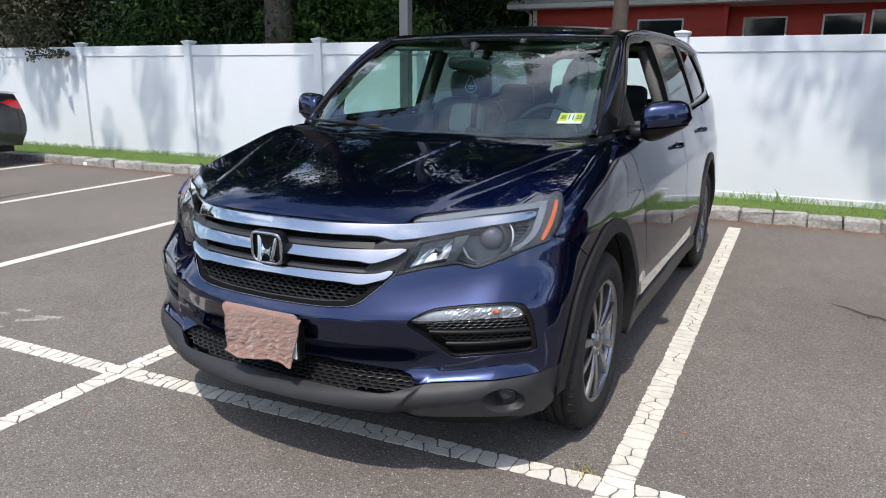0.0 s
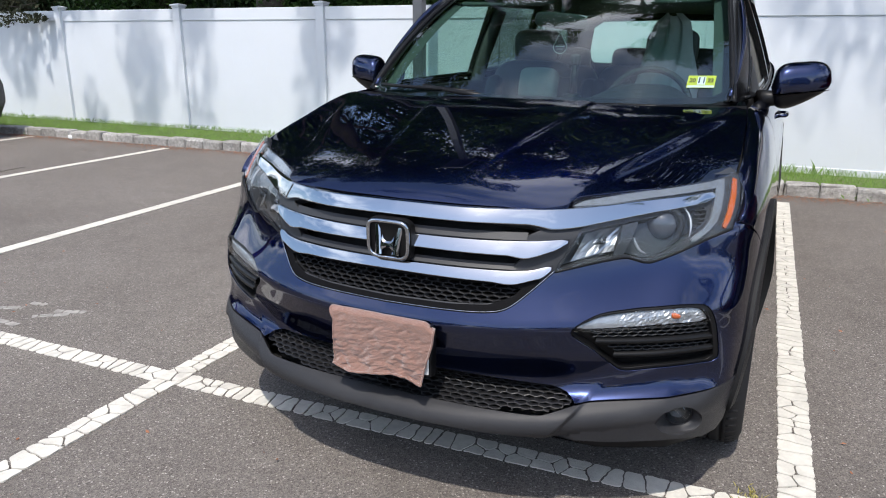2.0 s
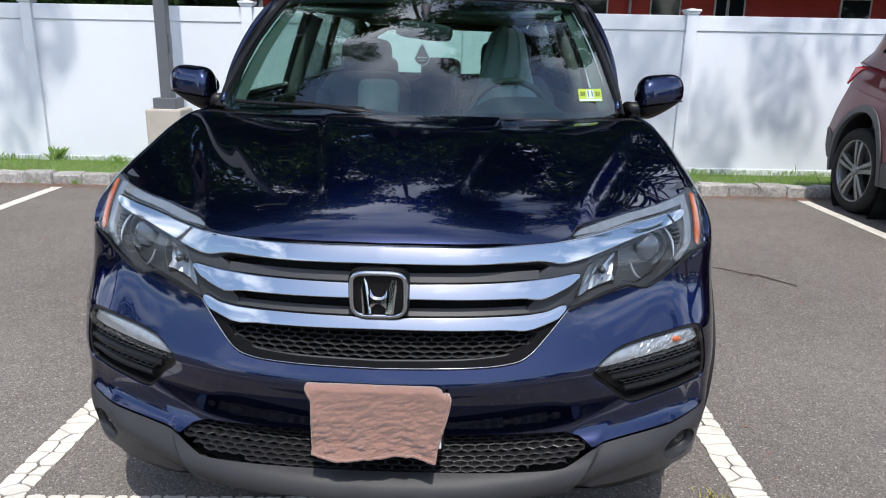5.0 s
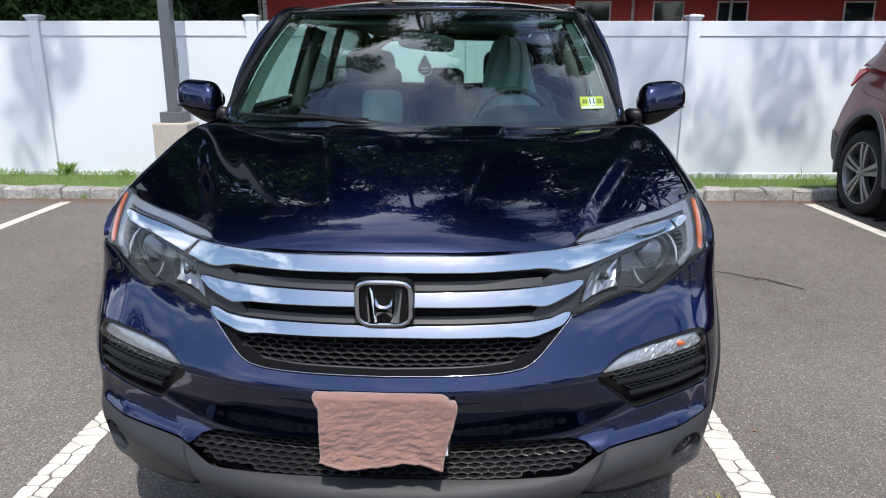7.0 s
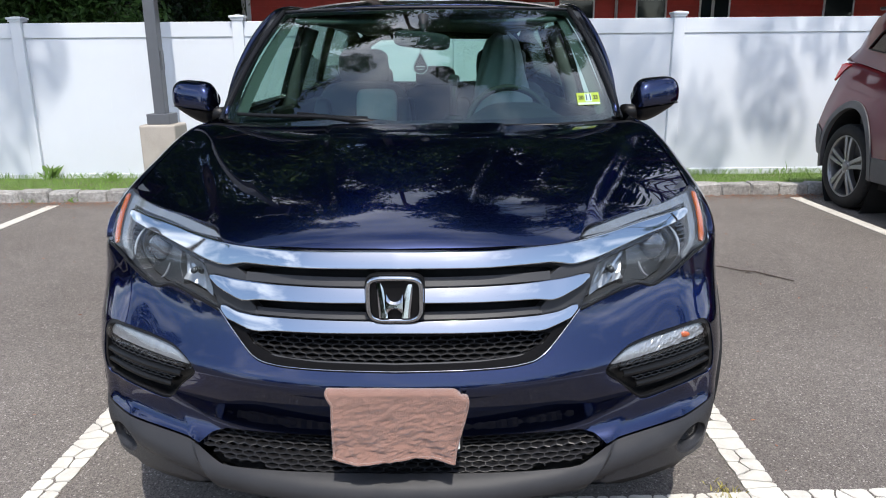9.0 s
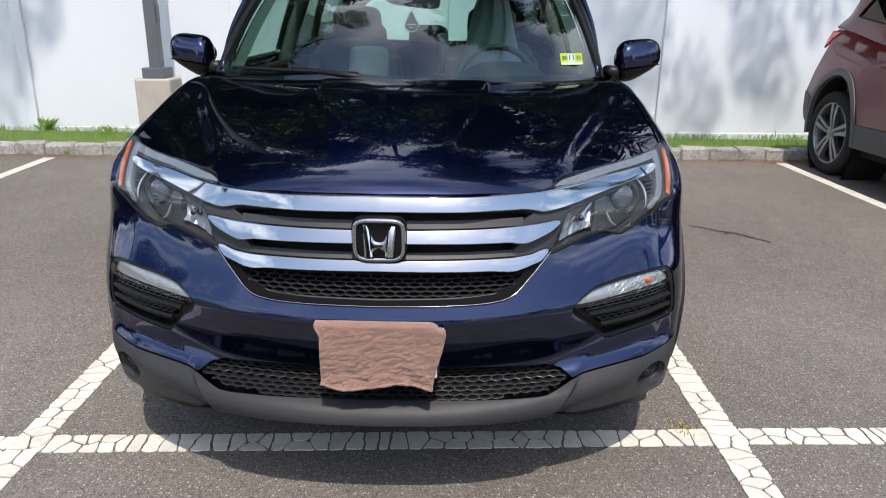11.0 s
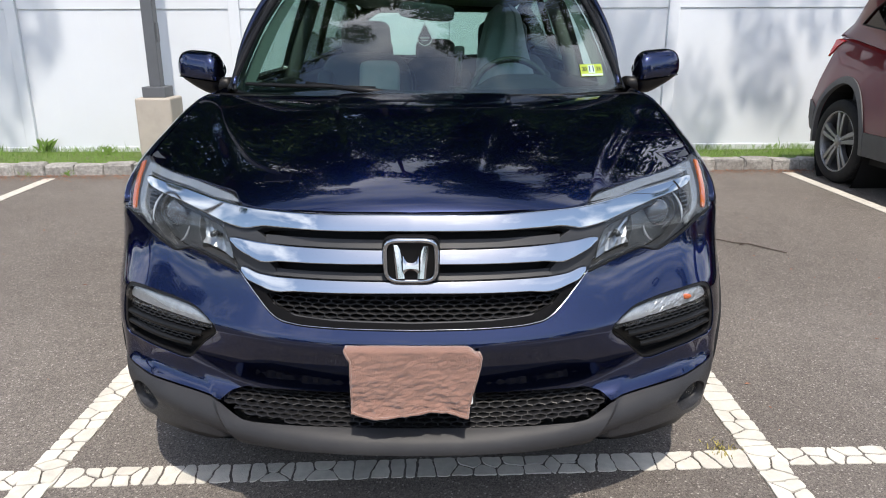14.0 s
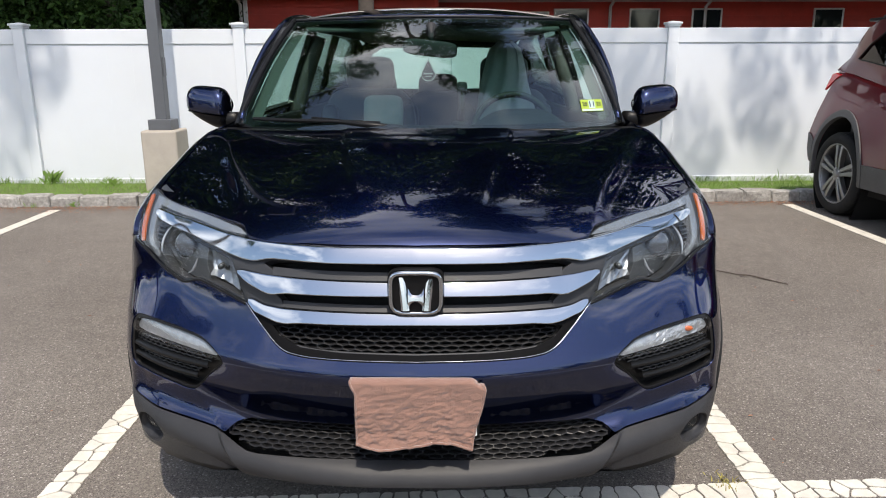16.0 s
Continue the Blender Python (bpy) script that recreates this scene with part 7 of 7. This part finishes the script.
# ---- other parked cars ----
def simple_car(name, label, at, turn, length, width, height, belt, paint, sections, wheels, wheel_r, lower):
    """A car along +y from its tail at y = 0: sections of (y, half width, roof half width, deck height, roof height)."""
    root = thing(name, label, "car", at, turn)
    ys = [s[0] for s in sections]
    hw, rw = Curve(ys, [s[1] for s in sections]), Curve(ys, [s[2] for s in sections])
    deck, top = Curve(ys, [s[3] for s in sections]), Curve(ys, [s[4] for s in sections])

    def skin(side):
        def form(y, q):
            d = deck(y)
            w = hw(y)
            if q <= d - 0.08:
                return (side * w * (1.0 - (0.11 if q > 0.62 else 0.05) * ((q - 0.62) / 0.5) ** 2), y, q)
            t = min(1.0, (q - d + 0.08) / 0.10)
            b = w * (1.0 - 0.11 * ((d - 0.08 - 0.62) / 0.5) ** 2)
            return (side * (b - 0.045 * t * t), y, d - 0.08 + 0.10 * t * (1 - 0.25 * t))
        return form

    def cabin(side):
        def form(y, z):
            f = (z - deck(y)) / max(0.05, top(y) - deck(y))
            return (side * mix(hw(y) * (1.0 - 0.11 * ((deck(y) - 0.70) / 0.5) ** 2) - 0.045, rw(y), f), y, z)
        return form
    return root, skin, cabin, hw, rw, deck, top


def arc(cy, cz, r, a0, a1, n=24, rise=1.0):
    return [(cy + r * math.cos(radians(mix(a0, a1, i / n))), cz + rise * r * math.sin(radians(mix(a0, a1, i / n)))) for i in range(n + 1)]


def fill_car(root, skin, cabin, hw, rw, deck, top, paint, y_end, wheels, wr, clad, windows, cab_outline, tail_z, lamp_pts, floor_z):
    opening, rise = (0.43, 1.26) if clad else (wr + 0.085, 1.0)
    for s in (1, -1):
        sk, cb, fl = skin(s), cabin(s), s > 0
        y0 = 0.10
        body = [(y0 + 0.10, 0.45 if clad else floor_z + 0.12), (y0 + 0.03, 0.48), (y0, 0.58), (y0, 0.75), (y0 + 0.05, 0.92), (y0 + 0.09, deck(y0) + 0.015)] + [(y, deck(y) + 0.015) for y in np.linspace(y0 + 0.1, y_end - 0.1, 40)] + [(y_end - 0.06, 0.6), (y_end - 0.08, floor_z + 0.08)]
        for wy in sorted(wheels, reverse=True):
            body += arc(wy, wr, opening, 0, 180, 24, rise)
        body += [(y0 + 0.1, 0.44 if clad else floor_z + 0.08)]
        panel("side_panel", body, [], sk, 0.06, paint, root, 0.03, flip=not fl)
        for wy in wheels:
            if clad:
                panel("arch_cladding", arc(wy, wr, opening + 0.042, -6, 186, 36, rise) + arc(wy, wr, opening - 0.008, 186, -6, 36, rise), [], sk, 0.03, CLADDING, root, 0.04, 0.012, flip=not fl, label="grey wheel arch trim")
            bm = bmesh.new()
            lathe(bm, [(opening - 0.01, s * (hw(wy) - 0.05)), (opening - 0.01, s * 0.5), (0.0001, s * 0.5)], 32, "x", (0, wy, wr))
            bmesh.ops.scale(bm, vec=(1, 1, rise), space=Matrix.Translation((0, -wy, -wr)), verts=bm.verts)
            part("wheel_well", bm, BLACK_VOID, root)
        if clad:
            panel("sill_cladding", [(wheels[0] + 0.48, 0.33), (wheels[0] + 0.475, 0.53), (wheels[1] - 0.475, 0.53), (wheels[1] - 0.48, 0.33)], [], sk, 0.05, CLADDING, root, 0.05, 0.012, flip=not fl, label="grey sill trim")
            panel("bumper_cladding", [(y0 + 0.09, 0.45), (y0 + 0.02, 0.56), (y0, 0.73), (y0 + 0.06, 0.705), (wheels[0] - 0.45, 0.66), (wheels[0] - 0.475, 0.45)], [], sk, 0.05, CLADDING, root, 0.05, 0.012, flip=not fl)
        panel("cabin_side", cab_outline, windows, cb, 0.06, paint, root, 0.02, flip=not fl)
        for w in windows:
            panel("side_window", w, [], cb, 0.08, PRIVACY_GLASS, root, 0.0, -0.01, flip=not fl, label="dark tinted window")
            bm = bmesh.new()
            tube(bm, [cb(*q) for q in w], 0.007, 5, True)
            part("window_moulding", bm, BLACK_PLASTIC, root, "", True)
        me = panel("tail_lamp", lamp_pts, [], sk, 0.03, RED_LENS, root, 0.02, 0.008, flip=not fl, label="red tail lamp")
        bm = bmesh.new()
        p = Vector(sk(wheels[0] + 1.05, deck(wheels[0] + 1.05) - 0.14))
        tube(bm, [p + Vector((s * d, o, 0)) for o, d in ((-.1, 0), (-.08, .03), (.08, .03), (.1, 0))], 0.012, 8)
        part("door_handle", bm, CHROME, root, "", True)
    # top skins
    grid_mesh("deck", 12, 60, lambda u, v: (mix(-1, 1, u) * (hw(mix(.10, y_end - .06, v)) * (1.0 - 0.11 * ((deck(mix(.10, y_end - .06, v)) - 0.70) / 0.5) ** 2) - 0.05), mix(.10, y_end - .06, v), deck(mix(.10, y_end - .06, v)) + 0.01 + 0.03 * (1 - (2 * u - 1) ** 2)), paint, root)
    c0, c1 = cab_outline[0][0], max(p[0] for p in cab_outline)
    grid_mesh("roof", 14, 50, lambda u, v: (mix(-1, 1, u) * rw(mix(c0, c1, v)), mix(c0, c1, v), top(mix(c0, c1, v)) + 0.035 * (1 - abs(2 * u - 1) ** 2.5)), paint, root)

    def tail(u, v):
        x = mix(-1, 1, u)
        z = mix(0.45 if clad else floor_z + 0.1, tail_z, v)
        return (x * hw(0.1) * (1.0 - (0.11 if z > 0.62 else 0.05) * ((z - 0.62) / 0.5) ** 2), 0.10 * abs(x) ** 3 + 0.10 * smooth(0.7, 1.1, z) + 0.09 * smooth(0.55, 0.3, z), z)
    grid_mesh("tail", 20, 16, tail, paint, root)
    grid_mesh("nose", 20, 12, lambda u, v: (mix(-1, 1, u) * hw(y_end - .1) * 0.97, y_end - 0.10 * abs(2 * u - 1) ** 3, mix(floor_z + 0.1, deck(y_end - .1) + 0.01, v)), paint, root)
    bm = bmesh.new()
    box(bm, -hw(2) * 0.86, hw(2) * 0.86, 0.3, y_end - 0.3, floor_z, floor_z + 0.12)
    part("underbody", bm, BLACK_VOID, root)
    bm = bmesh.new()
    box(bm, -hw(2) * 0.8, hw(2) * 0.8, c0 + 0.5, c1 - 0.6, floor_z + 0.1, deck(2) - 0.05)
    part("cabin_block", bm, INTERIOR, root)
    model = make_wheel("wheel", root, wr, 0.235, 0.278, (0.0185, 0.022), (0.0145, 0.0215), -0.05, ALLOY_GREY) if clad else None
    for wy in wheels:
        for s in (1, -1):
            at = pose(s * (hw(wy) - 0.135), wy, wr, 0 if clad else 20 * wy, 0, 0 if s > 0 else 180)
            if clad and (wy, s) == (wheels[0], 1):
                model.matrix_basis = at
                continue
            w = copy_thing(model or w0, at)
            w.parent = root
            if not clad:
                w.scale = (0.92, wr / 0.363, wr / 0.363)


# maroon SUV, backed up to the kerb
SUV_TAIL = (4.75, 5.70, 0)
args = simple_car("suv", "maroon SUV with grey lower trim, backed up to the kerb", SUV_TAIL, 180, 4.8, 1.86, 1.80, 1.1, MAROON,
                  [(0.0, .86, .60, 1.345, 1.365), (.10, .872, .60, 1.342, 1.375), (.20, .886, .60, 1.335, 1.465), (.35, .905, .605, 1.325, 1.64), (.52, .912, .61, 1.30, 1.755), (.9, .925, .625, 1.24, 1.80), (1.8, .93, .64, 1.13, 1.80), (2.6, .93, .63, 1.09, 1.71), (3.4, .92, .60, 1.04, 1.25), (4.1, .89, .55, .96, .99), (4.8, .80, .5, .84, .86)], None, None, None)
fill_car(*args, MAROON, 4.8, (0.69, 3.42), 0.388, True,
         [rounded([(.47, 1.44), (.60, 1.57), (.78, 1.67), (.97, 1.70), (1.02, 1.37)], True, 0.04, soft=False), rounded([(1.08, 1.36), (1.05, 1.69), (1.75, 1.72), (1.78, 1.25)], True, 0.04, soft=False), rounded([(1.86, 1.24), (1.84, 1.71), (2.3, 1.67), (2.85, 1.2)], True, 0.04, soft=False)],
         [(.10, 1.345), (.20, 1.455), (.31, 1.585), (.42, 1.715), (.62, 1.785), (1.2, 1.80), (1.9, 1.795), (2.5, 1.72), (3.1, 1.38), (3.3, 1.12)] + [(y, 1.13) for y in (2.8, 2.2, 1.6)] + [(1.0, 1.22), (.5, 1.30)], 1.345,
         rounded([(.115, 1.15), (.105, 1.24), (.115, 1.305), (.20, 1.318), (.32, 1.305), (.21, 1.245)], True, 0.03, soft=False), 0.24)
suv_b = args[0]
bm = bmesh.new()
box(bm, -.56, .56, .34, .66, 1.785, 1.815, 0.012)
part("roof_spoiler", bm, BLACK_PLASTIC, suv_b, "dark roof spoiler")
for s in (1, -1):
    bm = bmesh.new()
    tube(bm, [(s * .58, .62, 1.81), (s * .60, .76, 1.855), (s * .61, 1.5, 1.87), (s * .60, 2.3, 1.83), (s * .58, 2.42, 1.78)], 0.016, 8)
    part("roof_rail", bm, BLACK_PLASTIC, suv_b, "", True)
grid_mesh("rear_window", 12, 8, lambda u, v: (mix(-.60, .60, u) * (1 - 0.12 * v), 0.10 + 0.28 * v + 0.06 * abs(2 * u - 1) ** 2, mix(1.36, 1.76, v)), PRIVACY_GLASS, suv_b)

# black sedan, backed up to the kerb
args = simple_car("sedan", "glossy black sedan with red tail lamps, backed up to the kerb", (-9.85, 5.38, 0), 180, 4.8, 1.82, 1.45, 1.0, BLACK_PAINT,
                  [(0.0, .84, .5, 1.07, 1.08), (.5, .895, .5, 1.07, 1.10), (1.0, .905, .53, 1.04, 1.24), (1.6, .91, .56, 1.0, 1.43), (2.4, .91, .57, .97, 1.46), (3.1, .905, .55, .96, 1.30), (3.7, .89, .5, .94, .97), (4.8, .78, .45, .72, .74)], None, None, None)
fill_car(*args, BLACK_PAINT, 4.8, (1.02, 3.80), 0.335, False,
         [rounded([(1.15, 1.10), (1.45, 1.32), (1.85, 1.39), (1.88, 1.04)], True, 0.04, soft=False), rounded([(1.96, 1.03), (1.94, 1.40), (2.5, 1.38), (3.1, 1.03)], True, 0.04, soft=False)],
         [(.75, 1.08), (1.1, 1.26), (1.5, 1.40), (2.0, 1.455), (2.5, 1.45), (3.0, 1.33), (3.5, 1.05), (3.6, .97)] + [(3.0, .98), (2.2, .99), (1.4, 1.03)], 1.07,
         rounded([(.15, .84), (.17, .97), (.30, .99), (.46, .95), (.26, .86)], True, 0.03, soft=False), 0.22)
